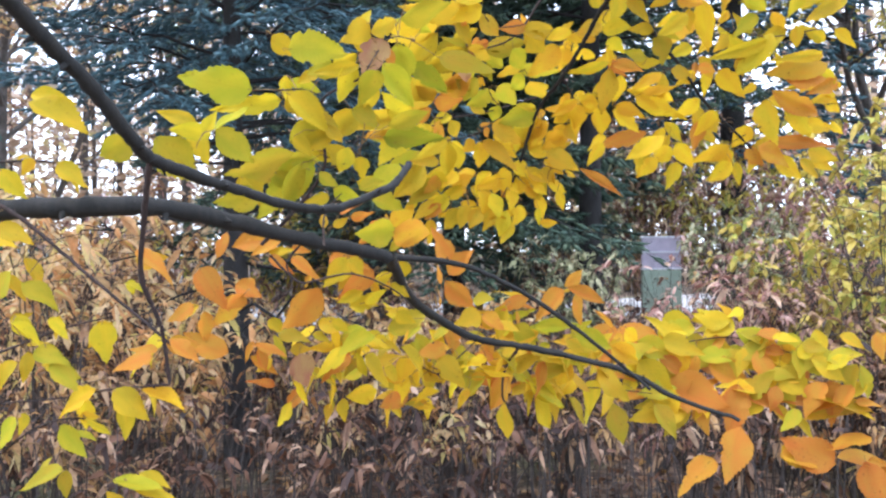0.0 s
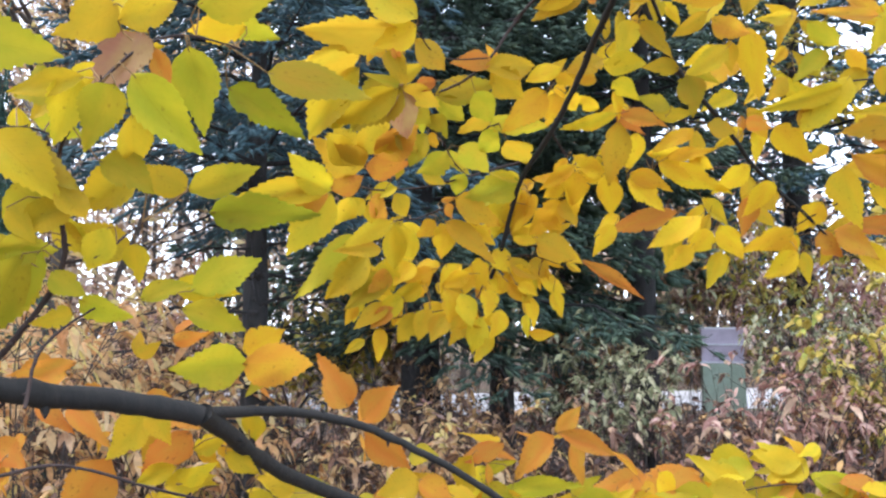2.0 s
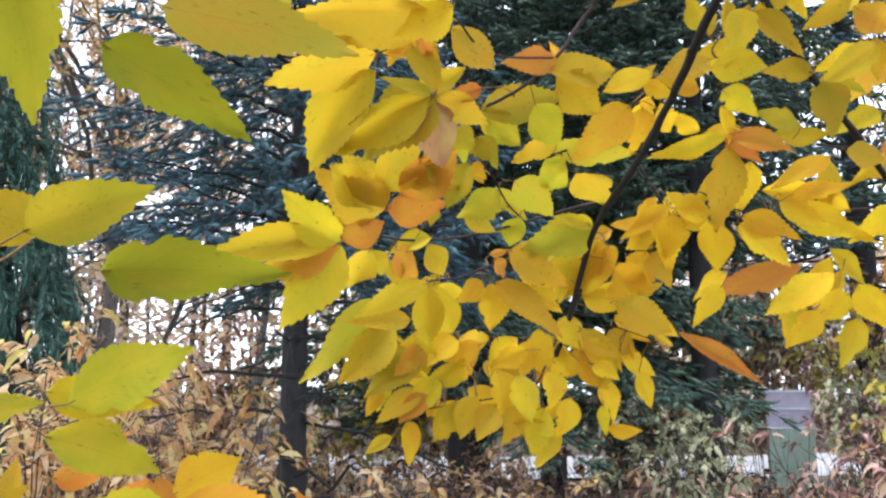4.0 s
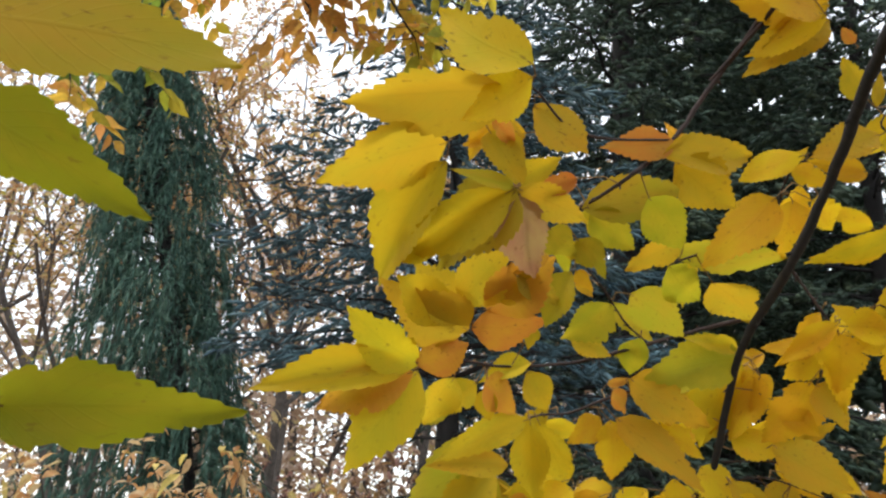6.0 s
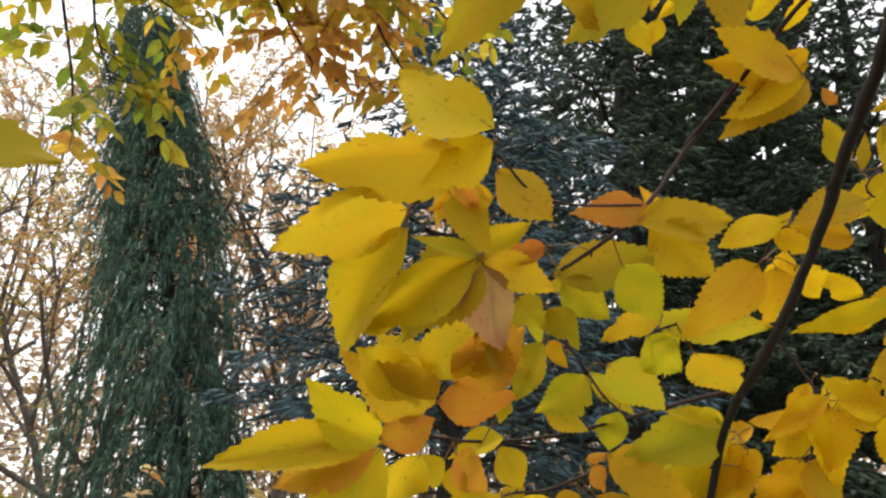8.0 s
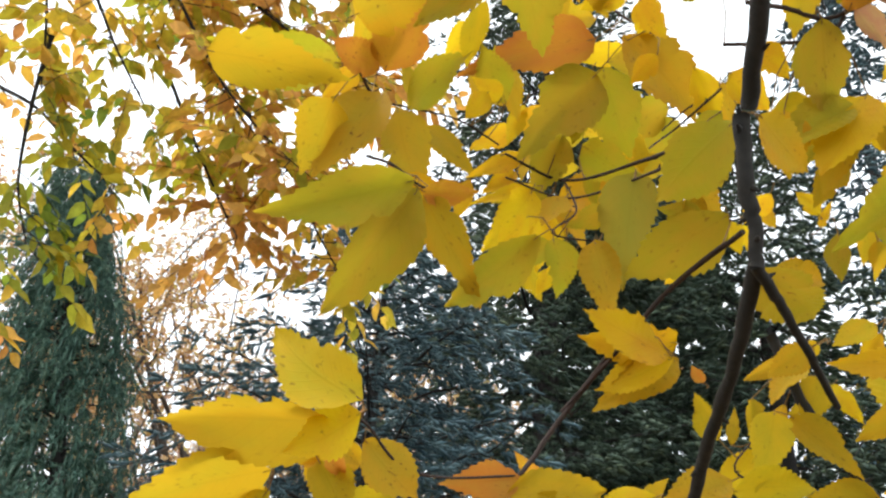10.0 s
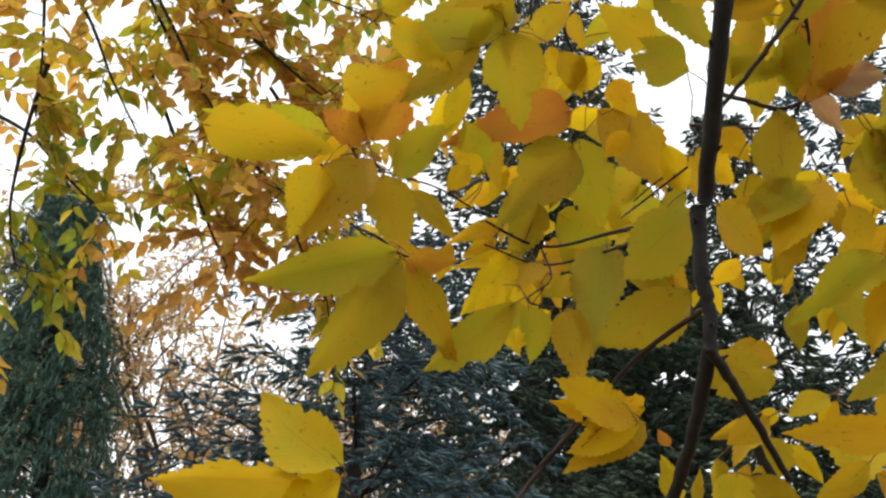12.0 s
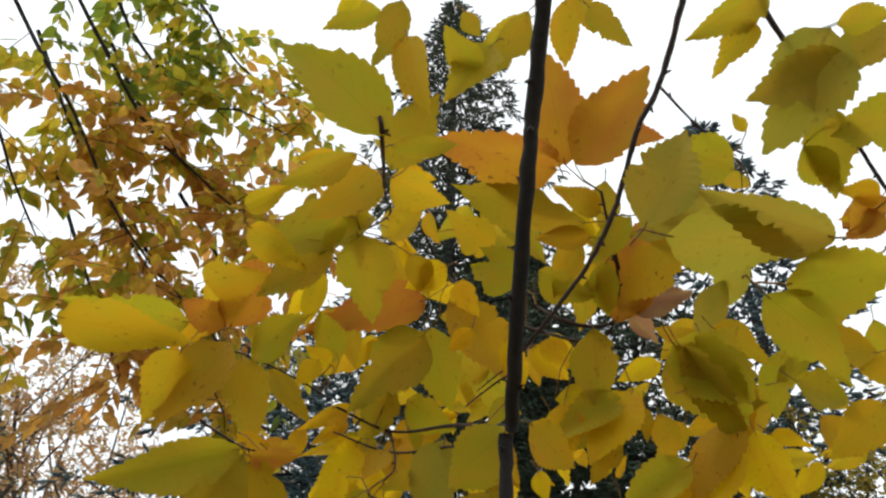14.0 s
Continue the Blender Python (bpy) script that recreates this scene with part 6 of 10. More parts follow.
# near left spray
leaf(N, -0.077, 0.916, 1.756, -0.105, 0.901, 1.729, 0.031, -53, -11, 'y')
leaf(N, -0.075, 0.914, 1.744, -0.045, 0.930, 1.761, 0.024, -50, -22, 'y')
leaf(N, -0.088, 0.935, 1.749, -0.078, 0.937, 1.777, 0.015, -91, 4, 'y')
leaf(N, -0.063, 0.923, 1.740, -0.081, 0.905, 1.690, 0.037, -86, 19, 'b')
leaf(N, -0.058, 0.928, 1.732, -0.051, 0.939, 1.708, 0.014, -67, -17, 'o')
leaf(N, -0.048, 0.958, 1.743, -0.038, 0.975, 1.690, 0.036, -93, -18, 'l')
leaf(N, -0.046, 0.962, 1.739, -0.049, 0.979, 1.715, 0.024, -105, -31, 'v')
leaf(N, -0.044, 0.961, 1.773, 0.015, 0.981, 1.794, 0.037, -50, -46, 'l')
leaf(N, -0.054, 1.024, 1.788, -0.011, 1.038, 1.776, 0.023, -80, -29, 'l')
leaf(N, -0.021, 0.997, 1.771, -0.058, 0.989, 1.765, 0.026, -71, -31, 'g')
leaf(N, -0.085, 0.897, 1.703, -0.136, 0.903, 1.698, 0.017, -96, -9, 'y')
leaf(N, -0.094, 0.903, 1.708, -0.112, 0.916, 1.671, 0.025, -74, -26, 'y')
leaf(N, -0.138, 0.971, 1.715, -0.168, 0.977, 1.704, 0.018, -102, 4, 'y')
leaf(N, -0.064, 0.892, 1.697, -0.085, 0.903, 1.660, 0.028, -77, -23, 'l')
leaf(N, -0.093, 0.942, 1.728, -0.134, 0.964, 1.704, 0.025, -97, -35, 'y')
leaf(N, -0.061, 0.906, 1.708, -0.030, 0.930, 1.664, 0.031, -66, -12, 'l')
leaf(N, -0.099, 0.945, 1.745, -0.064, 0.951, 1.738, 0.024, -88, -41, 'y')
leaf(N, -0.174, 0.947, 1.684, -0.126, 0.949, 1.647, 0.040, -65, 27, 'y')
leaf(N, -0.185, 0.993, 1.715, -0.187, 1.010, 1.687, 0.018, -83, -32, 'y')
leaf(N, -0.076, 1.038, 1.662, -0.111, 1.024, 1.679, 0.026, -69, -2, 'y')
leaf(N, -0.160, 0.966, 1.626, -0.118, 0.963, 1.644, 0.024, -88, -12, 'y')
leaf(N, -0.158, 0.863, 1.714, -0.099, 0.888, 1.718, 0.040, -67, 0, 'l')
leaf(N, -0.180, 0.893, 1.737, -0.157, 0.902, 1.716, 0.025, -93, -27, 'y')
leaf(N, -0.179, 0.952, 1.668, -0.144, 0.958, 1.679, 0.021, -73, -22, 'y')
leaf(N, -0.170, 0.963, 1.637, -0.149, 0.962, 1.615, 0.020, -97, -4, 'y')
leaf(N, -0.134, 0.961, 1.652, -0.116, 0.962, 1.628, 0.024, -45, 25, 'y')
# near left spray
leaf(N, -0.091, 1.090, 1.588, -0.045, 1.111, 1.618, 0.035, -74, 13, 'l')
leaf(N, -0.111, 1.103, 1.594, -0.061, 1.115, 1.589, 0.024, -78, -13, 'y')
leaf(N, -0.101, 1.019, 1.578, -0.070, 1.032, 1.591, 0.017, -69, 6, 'l')
leaf(N, -0.093, 1.077, 1.574, -0.051, 1.100, 1.556, 0.027, -62, -4, 'l')
leaf(N, -0.095, 0.995, 1.616, -0.096, 1.001, 1.590, 0.022, -99, -13, 'y')
leaf(N, -0.127, 0.981, 1.577, -0.097, 0.995, 1.565, 0.023, -78, -34, 'l')
leaf(N, -0.132, 0.985, 1.566, -0.161, 0.987, 1.560, 0.018, -98, 19, 'y')
leaf(N, -0.162, 0.971, 1.607, -0.182, 0.972, 1.550, 0.041, -37, -17, 'l')
leaf(N, -0.143, 0.975, 1.596, -0.122, 0.979, 1.578, 0.022, -53, 28, 'l')
leaf(N, -0.195, 0.971, 1.596, -0.171, 0.980, 1.577, 0.025, -88, -23, 'l')
leaf(N, -0.178, 0.969, 1.609, -0.144, 0.974, 1.609, 0.025, -82, -25, 'v')
# orange spray on the stout branch
leaf(L, -0.064, 1.157, 1.528, -0.115, 1.116, 1.526, 0.041, -51, -14, 'l')
leaf(L, -0.060, 1.203, 1.518, -0.075, 1.192, 1.499, 0.015, -87, 26, 'l')
leaf(L, -0.072, 1.170, 1.538, -0.040, 1.175, 1.560, 0.030, -85, 6, 'g')
leaf(L, -0.073, 1.215, 1.524, -0.083, 1.224, 1.555, 0.017, -48, 24, 'a')
leaf(L, -0.067, 1.154, 1.528, -0.013, 1.187, 1.518, 0.050, -64, -34, 'c')
leaf(L, -0.072, 1.206, 1.511, -0.057, 1.221, 1.492, 0.016, 3, 40, 'o')
leaf(L, -0.124, 1.136, 1.549, -0.092, 1.144, 1.555, 0.016, -71, -33, 'o')
leaf(L, -0.146, 1.195, 1.556, -0.119, 1.199, 1.573, 0.021, -129, 49, 'o')
leaf(L, -0.146, 1.114, 1.536, -0.126, 1.118, 1.547, 0.013, -78, 1, 'a')
leaf(L, -0.165, 1.161, 1.534, -0.165, 1.165, 1.557, 0.013, -85, 8, 'a')
leaf(L, 0.012, 1.233, 1.484, -0.014, 1.216, 1.534, 0.035, -54, 0, 'o')
leaf(L, 0.012, 1.319, 1.463, 0.049, 1.305, 1.500, 0.034, -106, -6, 'o')
leaf(L, 0.000, 1.414, 1.443, -0.006, 1.400, 1.477, 0.018, -29, -2, 'o')
leaf(L, 0.007, 1.372, 1.450, 0.053, 1.387, 1.407, 0.039, -90, -20, 'o')
leaf(L, -0.007, 1.410, 1.439, 0.004, 1.425, 1.407, 0.020, 1, 19, 'o')
leaf(L, 0.053, 1.396, 1.416, 0.087, 1.381, 1.418, 0.029, -116, 39, 'l')
leaf(L, -0.163, 1.113, 1.453, -0.218, 1.141, 1.395, 0.044, -94, -23, 'o')
leaf(L, -0.174, 1.135, 1.471, -0.191, 1.142, 1.453, 0.011, -123, 12, 'c')
leaf(L, -0.090, 1.095, 1.476, -0.137, 1.116, 1.435, 0.032, -80, -36, 'o')
leaf(L, -0.105, 1.123, 1.472, -0.139, 1.134, 1.456, 0.019, -132, 41, 'a')
leaf(L, -0.122, 1.086, 1.493, -0.153, 1.096, 1.456, 0.030, -98, -9, 'a')
leaf(L, -0.124, 1.110, 1.475, -0.140, 1.119, 1.448, 0.018, -112, -6, 'a')
leaf(L, -0.122, 1.086, 1.493, -0.102, 1.086, 1.470, 0.021, -82, 7, 'a')
leaf(L, -0.137, 1.134, 1.491, -0.149, 1.140, 1.472, 0.013, -148, 19, 'y')
leaf(L, -0.199, 1.119, 1.530, -0.261, 1.131, 1.519, 0.016, -99, -9, 'o')
leaf(L, -0.234, 1.125, 1.497, -0.200, 1.119, 1.475, 0.017, -78, 29, 'o')
leaf(L, -0.240, 1.150, 1.502, -0.205, 1.140, 1.507, 0.017, -111, 31, 'a')
leaf(L, -0.202, 1.117, 1.495, -0.161, 1.105, 1.467, 0.020, -74, 39, 'o')
leaf(L, -0.210, 1.152, 1.506, -0.183, 1.146, 1.502, 0.014, -98, 26, 'o')
leaf(L, -0.052, 1.134, 1.488, -0.054, 1.146, 1.461, 0.022, -94, -22, 'y')
leaf(L, -0.059, 1.151, 1.488, -0.055, 1.155, 1.467, 0.011, -44, -1, 'y')
leaf(L, -0.090, 1.102, 1.462, -0.063, 1.112, 1.469, 0.019, -66, -17, 'y')
leaf(L, -0.101, 1.141, 1.458, -0.086, 1.153, 1.439, 0.014, -47, 6, 'g')
leaf(L, -0.105, 1.108, 1.447, -0.139, 1.113, 1.433, 0.017, -96, -1, 'y')
leaf(L, -0.136, 1.170, 1.430, -0.159, 1.161, 1.440, 0.018, -16, 64, 'g')
leaf(L, -0.068, 1.116, 1.457, -0.044, 1.131, 1.438, 0.018, -64, -9, 'y')
leaf(L, -0.083, 1.139, 1.459, -0.059, 1.148, 1.448, 0.016, -55, 28, 'g')
leaf(L, -0.106, 1.120, 1.431, -0.076, 1.112, 1.446, 0.021, -84, -36, 'y')
leaf(L, -0.110, 1.152, 1.430, -0.089, 1.158, 1.425, 0.010, -66, 25, 'y')
leaf(L, -0.027, 1.308, 1.402, -0.066, 1.293, 1.383, 0.027, -84, 30, 'l')
leaf(L, -0.035, 1.359, 1.378, -0.057, 1.350, 1.359, 0.017, -103, 36, 'l')
leaf(L, 0.067, 1.371, 1.395, 0.025, 1.362, 1.377, 0.038, -87, 22, 'y')
leaf(L, 0.047, 1.425, 1.376, 0.016, 1.427, 1.374, 0.015, -99, 58, 'g')
leaf(L, 0.069, 1.371, 1.395, 0.099, 1.369, 1.367, 0.032, -63, 28, 'c')
leaf(L, 0.060, 1.426, 1.373, 0.087, 1.418, 1.364, 0.013, -91, 42, 'c')
leaf(L, -0.089, 1.177, 1.545, -0.111, 1.159, 1.510, 0.028, -40, -9, 'o')
leaf(L, -0.100, 1.207, 1.544, -0.085, 1.204, 1.514, 0.018, -67, 17, 'c')
leaf(L, -0.272, 1.139, 1.445, -0.297, 1.141, 1.425, 0.026, -65, -32, 'o')
leaf(L, -0.303, 1.193, 1.432, -0.311, 1.201, 1.403, 0.014, -130, -2, 'o')
leaf(L, -0.064, 1.174, 1.415, -0.039, 1.191, 1.398, 0.024, -74, -30, 'y')
leaf(L, -0.083, 1.224, 1.407, -0.057, 1.231, 1.401, 0.013, -47, 62, 'y')
# orange spray on the stout branch
leaf(L, -0.433, 1.171, 1.509, -0.379, 1.173, 1.467, 0.040, -31, 47, 'o')
leaf(L, -0.450, 1.213, 1.492, -0.404, 1.214, 1.498, 0.031, -89, 8, 'c')
leaf(L, -0.342, 1.166, 1.481, -0.298, 1.156, 1.427, 0.039, -70, 26, 'o')
leaf(L, -0.352, 1.174, 1.426, -0.397, 1.184, 1.406, 0.026, -111, 18, 'o')
leaf(L, -0.338, 1.174, 1.419, -0.338, 1.176, 1.375, 0.026, -49, -3, 'o')
leaf(L, -0.358, 1.217, 1.425, -0.385, 1.214, 1.405, 0.017, -97, 17, 'a')
leaf(L, -0.307, 1.183, 1.357, -0.367, 1.178, 1.386, 0.039, -69, 29, 'o')
leaf(L, -0.338, 1.208, 1.377, -0.379, 1.204, 1.376, 0.027, -88, 75, 'o')
leaf(L, -0.265, 1.180, 1.364, -0.254, 1.190, 1.328, 0.021, -34, 5, 'o')
leaf(L, -0.275, 1.203, 1.372, -0.289, 1.209, 1.341, 0.014, -124, 5, 'o')
leaf(L, -0.271, 1.178, 1.371, -0.221, 1.169, 1.358, 0.032, -51, 72, 'o')
leaf(L, -0.284, 1.219, 1.348, -0.249, 1.233, 1.319, 0.022, -49, 23, 'c')
leaf(L, -0.204, 1.181, 1.356, -0.195, 1.198, 1.305, 0.044, -48, -8, 'b')
leaf(L, -0.212, 1.232, 1.349, -0.224, 1.246, 1.302, 0.023, -88, -17, 'b')
leaf(L, -0.390, 1.184, 1.378, -0.460, 1.203, 1.336, 0.044, -135, 40, 'y')
leaf(L, -0.425, 1.241, 1.374, -0.445, 1.242, 1.334, 0.020, -131, 17, 'y')
leaf(L, -0.128, 1.141, 1.426, -0.088, 1.142, 1.432, 0.025, -90, 16, 'y')
leaf(L, -0.133, 1.164, 1.430, -0.104, 1.166, 1.430, 0.015, -92, 75, 'y')
leaf(L, -0.097, 1.198, 1.378, -0.147, 1.170, 1.363, 0.033, -79, 48, 'l')
leaf(L, -0.111, 1.222, 1.383, -0.144, 1.199, 1.391, 0.019, -50, 27, 'l')
leaf(L, -0.079, 1.216, 1.382, -0.038, 1.234, 1.393, 0.028, -71, 21, 'l')
leaf(L, -0.088, 1.266, 1.361, -0.062, 1.272, 1.345, 0.015, -48, 39, 'y')
leaf(L, -0.137, 1.188, 1.360, -0.181, 1.201, 1.317, 0.033, -129, 24, 'y')
leaf(L, -0.158, 1.244, 1.353, -0.199, 1.239, 1.358, 0.022, -76, 45, 'g')
leaf(L, -0.113, 1.208, 1.349, -0.075, 1.239, 1.301, 0.034, -33, 17, 'y')
leaf(L, -0.129, 1.230, 1.350, -0.118, 1.243, 1.314, 0.020, -32, 4, 'y')
leaf(L, -0.063, 1.261, 1.354, -0.021, 1.288, 1.304, 0.036, -24, 28, 'y')
leaf(L, -0.056, 1.318, 1.336, -0.067, 1.311, 1.287, 0.031, -93, 8, 'g')
leaf(L, -0.049, 1.275, 1.396, -0.085, 1.265, 1.412, 0.024, -66, 19, 'y')
leaf(L, -0.062, 1.301, 1.394, -0.084, 1.287, 1.404, 0.015, -52, 11, 'y')
leaf(L, -0.008, 1.334, 1.326, 0.038, 1.342, 1.277, 0.040, -66, 14, 'y')
leaf(L, -0.026, 1.350, 1.304, 0.015, 1.363, 1.299, 0.027, -45, 76, 'y')
leaf(L, 0.007, 1.350, 1.338, -0.039, 1.330, 1.335, 0.032, -68, 14, 'o')
leaf(L, 0.013, 1.376, 1.338, -0.027, 1.362, 1.337, 0.019, -71, 44, 'c')
# lower right spray
leaf(S, 0.054, 1.606, 1.287, 0.014, 1.620, 1.227, 0.039, -140, 20, 'y')
leaf(S, 0.063, 1.654, 1.287, 0.003, 1.664, 1.276, 0.039, -129, 70, 'g')
leaf(S, 0.102, 1.589, 1.298, 0.151, 1.621, 1.244, 0.043, -13, 37, 'l')
leaf(S, 0.081, 1.642, 1.269, 0.102, 1.656, 1.214, 0.031, -15, 17, 'y')
leaf(S, 0.168, 1.578, 1.308, 0.226, 1.590, 1.287, 0.034, -56, 45, 'y')
leaf(S, 0.177, 1.644, 1.290, 0.218, 1.658, 1.283, 0.022, -67, 24, 'y')
leaf(S, 0.205, 1.560, 1.338, 0.157, 1.542, 1.351, 0.029, -45, 60, 'l')
leaf(S, 0.213, 1.617, 1.314, 0.183, 1.626, 1.295, 0.020, -126, 28, 'l')
leaf(S, 0.131, 1.620, 1.254, 0.101, 1.639, 1.193, 0.040, -126, 1, 'c')
leaf(S, 0.122, 1.657, 1.259, 0.082, 1.665, 1.234, 0.031, -107, 8, 'o')
leaf(S, 0.147, 1.663, 1.266, 0.114, 1.689, 1.217, 0.030, -144, 13, 'c')
leaf(S, 0.172, 1.640, 1.240, 0.235, 1.677, 1.192, 0.042, -49, 15, 'y')
leaf(S, 0.165, 1.680, 1.244, 0.173, 1.692, 1.198, 0.026, -49, -5, 'y')
leaf(S, 0.286, 1.739, 1.229, 0.241, 1.728, 1.191, 0.034, -121, 40, 'g')
leaf(S, 0.283, 1.791, 1.208, 0.236, 1.762, 1.231, 0.023, -47, 26, 'g')
leaf(S, 0.341, 1.814, 1.236, 0.409, 1.829, 1.177, 0.050, -63, 17, 'a')
leaf(S, 0.334, 1.803, 1.264, 0.376, 1.835, 1.215, 0.038, -11, 36, 'a')
leaf(S, 0.468, 1.976, 1.230, 0.539, 1.979, 1.156, 0.065, -80, 7, 'y')
leaf(S, 0.457, 1.982, 1.205, 0.442, 1.963, 1.153, 0.032, -105, 23, 'y')
leaf(S, 0.545, 1.999, 1.176, 0.659, 1.974, 1.131, 0.088, -98, 11, 'o')
leaf(S, 0.600, 2.058, 1.149, 0.676, 2.058, 1.157, 0.035, -100, 60, 'c')
leaf(S, 0.542, 2.028, 1.207, 0.541, 2.007, 1.155, 0.034, -78, 22, 'o')
leaf(S, 0.662, 2.047, 1.215, 0.742, 2.028, 1.167, 0.060, -90, 22, 'c')
leaf(S, 0.644, 2.089, 1.209, 0.715, 2.082, 1.176, 0.046, -57, 53, 'c')
leaf(S, 0.639, 2.055, 1.181, 0.630, 2.040, 1.127, 0.034, -90, 16, 'c')
leaf(S, 0.622, 2.078, 1.262, 0.536, 2.039, 1.319, 0.052, -48, 26, 'y')
leaf(S, 0.627, 2.122, 1.258, 0.535, 2.081, 1.266, 0.041, -57, 62, 'g')
leaf(S, 0.639, 2.053, 1.227, 0.723, 2.037, 1.241, 0.050, -110, 44, 'l')
leaf(S, 0.635, 2.084, 1.220, 0.684, 2.089, 1.252, 0.030, -108, 31, 'l')
leaf(S, 0.612, 2.070, 1.196, 0.639, 2.092, 1.247, 0.037, -88, 22, 'l')
leaf(S, 0.725, 2.072, 1.312, 0.657, 2.101, 1.323, 0.047, -109, 24, 'y')
leaf(S, 0.733, 2.128, 1.302, 0.683, 2.157, 1.335, 0.039, -103, 27, 'y')
leaf(S, 0.744, 2.055, 1.288, 0.796, 2.027, 1.266, 0.040, -84, 56, 'l')
leaf(S, 0.754, 2.101, 1.284, 0.802, 2.069, 1.269, 0.036, -104, 52, 'y')
leaf(S, 0.735, 2.012, 1.158, 0.804, 1.973, 1.117, 0.056, -84, 48, 'o')
leaf(S, 0.729, 2.082, 1.180, 0.745, 2.070, 1.121, 0.036, -61, 17, 'a')
leaf(S, 0.821, 2.003, 1.207, 0.870, 1.953, 1.155, 0.060, -120, 19, 'y')
leaf(S, 0.846, 2.055, 1.178, 0.877, 2.041, 1.136, 0.031, -97, 14, 'y')
leaf(S, 0.846, 1.999, 1.244, 0.968, 1.953, 1.201, 0.081, -94, 41, 'l')
leaf(S, 0.835, 2.042, 1.273, 0.887, 2.006, 1.236, 0.050, -112, 20, 'l')
leaf(S, 0.879, 1.975, 1.139, 0.983, 1.926, 1.124, 0.088, -81, 77, 'y')
leaf(S, 0.858, 2.008, 1.089, 0.886, 1.977, 1.046, 0.034, -61, 44, 'y')
leaf(S, 0.905, 2.021, 1.109, 0.967, 2.024, 1.156, 0.036, -131, 42, 'y')
leaf(S, 0.405, 1.899, 1.290, 0.352, 1.872, 1.237, 0.042, -103, 36, 'o')
leaf(S, 0.396, 1.898, 1.306, 0.424, 1.926, 1.247, 0.034, -43, 1, 'c')
leaf(S, 0.387, 1.897, 1.281, 0.409, 1.923, 1.223, 0.032, -36, 3, 'a')
leaf(S, 0.306, 1.724, 1.283, 0.350, 1.727, 1.313, 0.030, -112, 33, 'a')
leaf(S, 0.302, 1.734, 1.292, 0.339, 1.745, 1.293, 0.023, -82, 77, 'g')
leaf(S, 0.121, 1.535, 1.398, 0.102, 1.565, 1.339, 0.038, -128, -11, 'y')
leaf(S, 0.134, 1.581, 1.378, 0.106, 1.591, 1.332, 0.028, -126, 10, 'y')
leaf(S, 0.139, 1.531, 1.389, 0.148, 1.539, 1.351, 0.023, -18, 9, 'c')
leaf(S, 0.145, 1.571, 1.396, 0.173, 1.568, 1.390, 0.018, -68, 66, 'o')
# far left spray
leaf(L, -0.389, 0.781, 1.647, -0.340, 0.787, 1.618, 0.034, -60, 34, 'y')
leaf(L, -0.414, 0.836, 1.665, -0.372, 0.829, 1.657, 0.020, -95, 28, 'y')
leaf(L, -0.417, 0.781, 1.583, -0.396, 0.781, 1.556, 0.022, -73, 13, 'y')
leaf(L, -0.440, 0.824, 1.584, -0.412, 0.817, 1.569, 0.017, -45, 60, 'y')
leaf(L, -0.438, 0.814, 1.587, -0.428, 0.816, 1.565, 0.014, -39, 18, 'y')
leaf(L, -0.385, 0.781, 1.593, -0.396, 0.782, 1.577, 0.013, -87, -5, 'g')
leaf(L, -0.417, 0.837, 1.602, -0.432, 0.836, 1.598, 0.007, -103, 42, 'a')
leaf(L, -0.363, 0.781, 1.588, -0.335, 0.778, 1.566, 0.020, -75, 25, 'y')
leaf(L, -0.373, 0.804, 1.581, -0.341, 0.797, 1.572, 0.016, -73, 61, 'g')
leaf(L, -0.375, 0.819, 1.591, -0.361, 0.819, 1.563, 0.020, -14, 27, 'y')
leaf(L, -0.407, 0.781, 1.486, -0.432, 0.786, 1.454, 0.022, -115, 11, 'v')
leaf(L, -0.427, 0.806, 1.483, -0.411, 0.810, 1.455, 0.015, -28, 23, 'a')
leaf(L, -0.407, 0.805, 1.499, -0.388, 0.806, 1.468, 0.021, -17, 30, 'a')
leaf(L, -0.397, 0.781, 1.476, -0.363, 0.778, 1.454, 0.022, -66, 38, 'l')
leaf(L, -0.424, 0.840, 1.474, -0.394, 0.836, 1.454, 0.021, -82, 22, 'y')
leaf(L, -0.408, 0.781, 1.438, -0.380, 0.779, 1.422, 0.020, -18, 59, 'y')
leaf(L, -0.436, 0.833, 1.432, -0.414, 0.835, 1.442, 0.013, -87, 4, 'y')
leaf(L, -0.420, 0.812, 1.442, -0.405, 0.811, 1.420, 0.018, -73, 12, 'y')
leaf(L, -0.370, 0.781, 1.443, -0.353, 0.778, 1.422, 0.015, -41, 36, 'y')
leaf(L, -0.383, 0.825, 1.441, -0.388, 0.824, 1.417, 0.011, -98, 4, 'g')
leaf(L, -0.322, 0.781, 1.437, -0.318, 0.784, 1.399, 0.026, -56, 0, 'y')
leaf(L, -0.334, 0.836, 1.432, -0.354, 0.828, 1.409, 0.020, -87, 17, 'g')
leaf(L, -0.300, 0.781, 1.474, -0.282, 0.782, 1.463, 0.014, -24, 56, 'l')
leaf(L, -0.309, 0.818, 1.476, -0.306, 0.819, 1.461, 0.010, -59, 1, 'y')
leaf(L, -0.403, 0.781, 1.401, -0.422, 0.777, 1.375, 0.019, -108, 22, 'y')
leaf(L, -0.414, 0.828, 1.405, -0.420, 0.821, 1.376, 0.015, -83, 12, 'y')
leaf(L, -0.371, 0.781, 1.400, -0.344, 0.781, 1.373, 0.021, -53, 30, 'v')
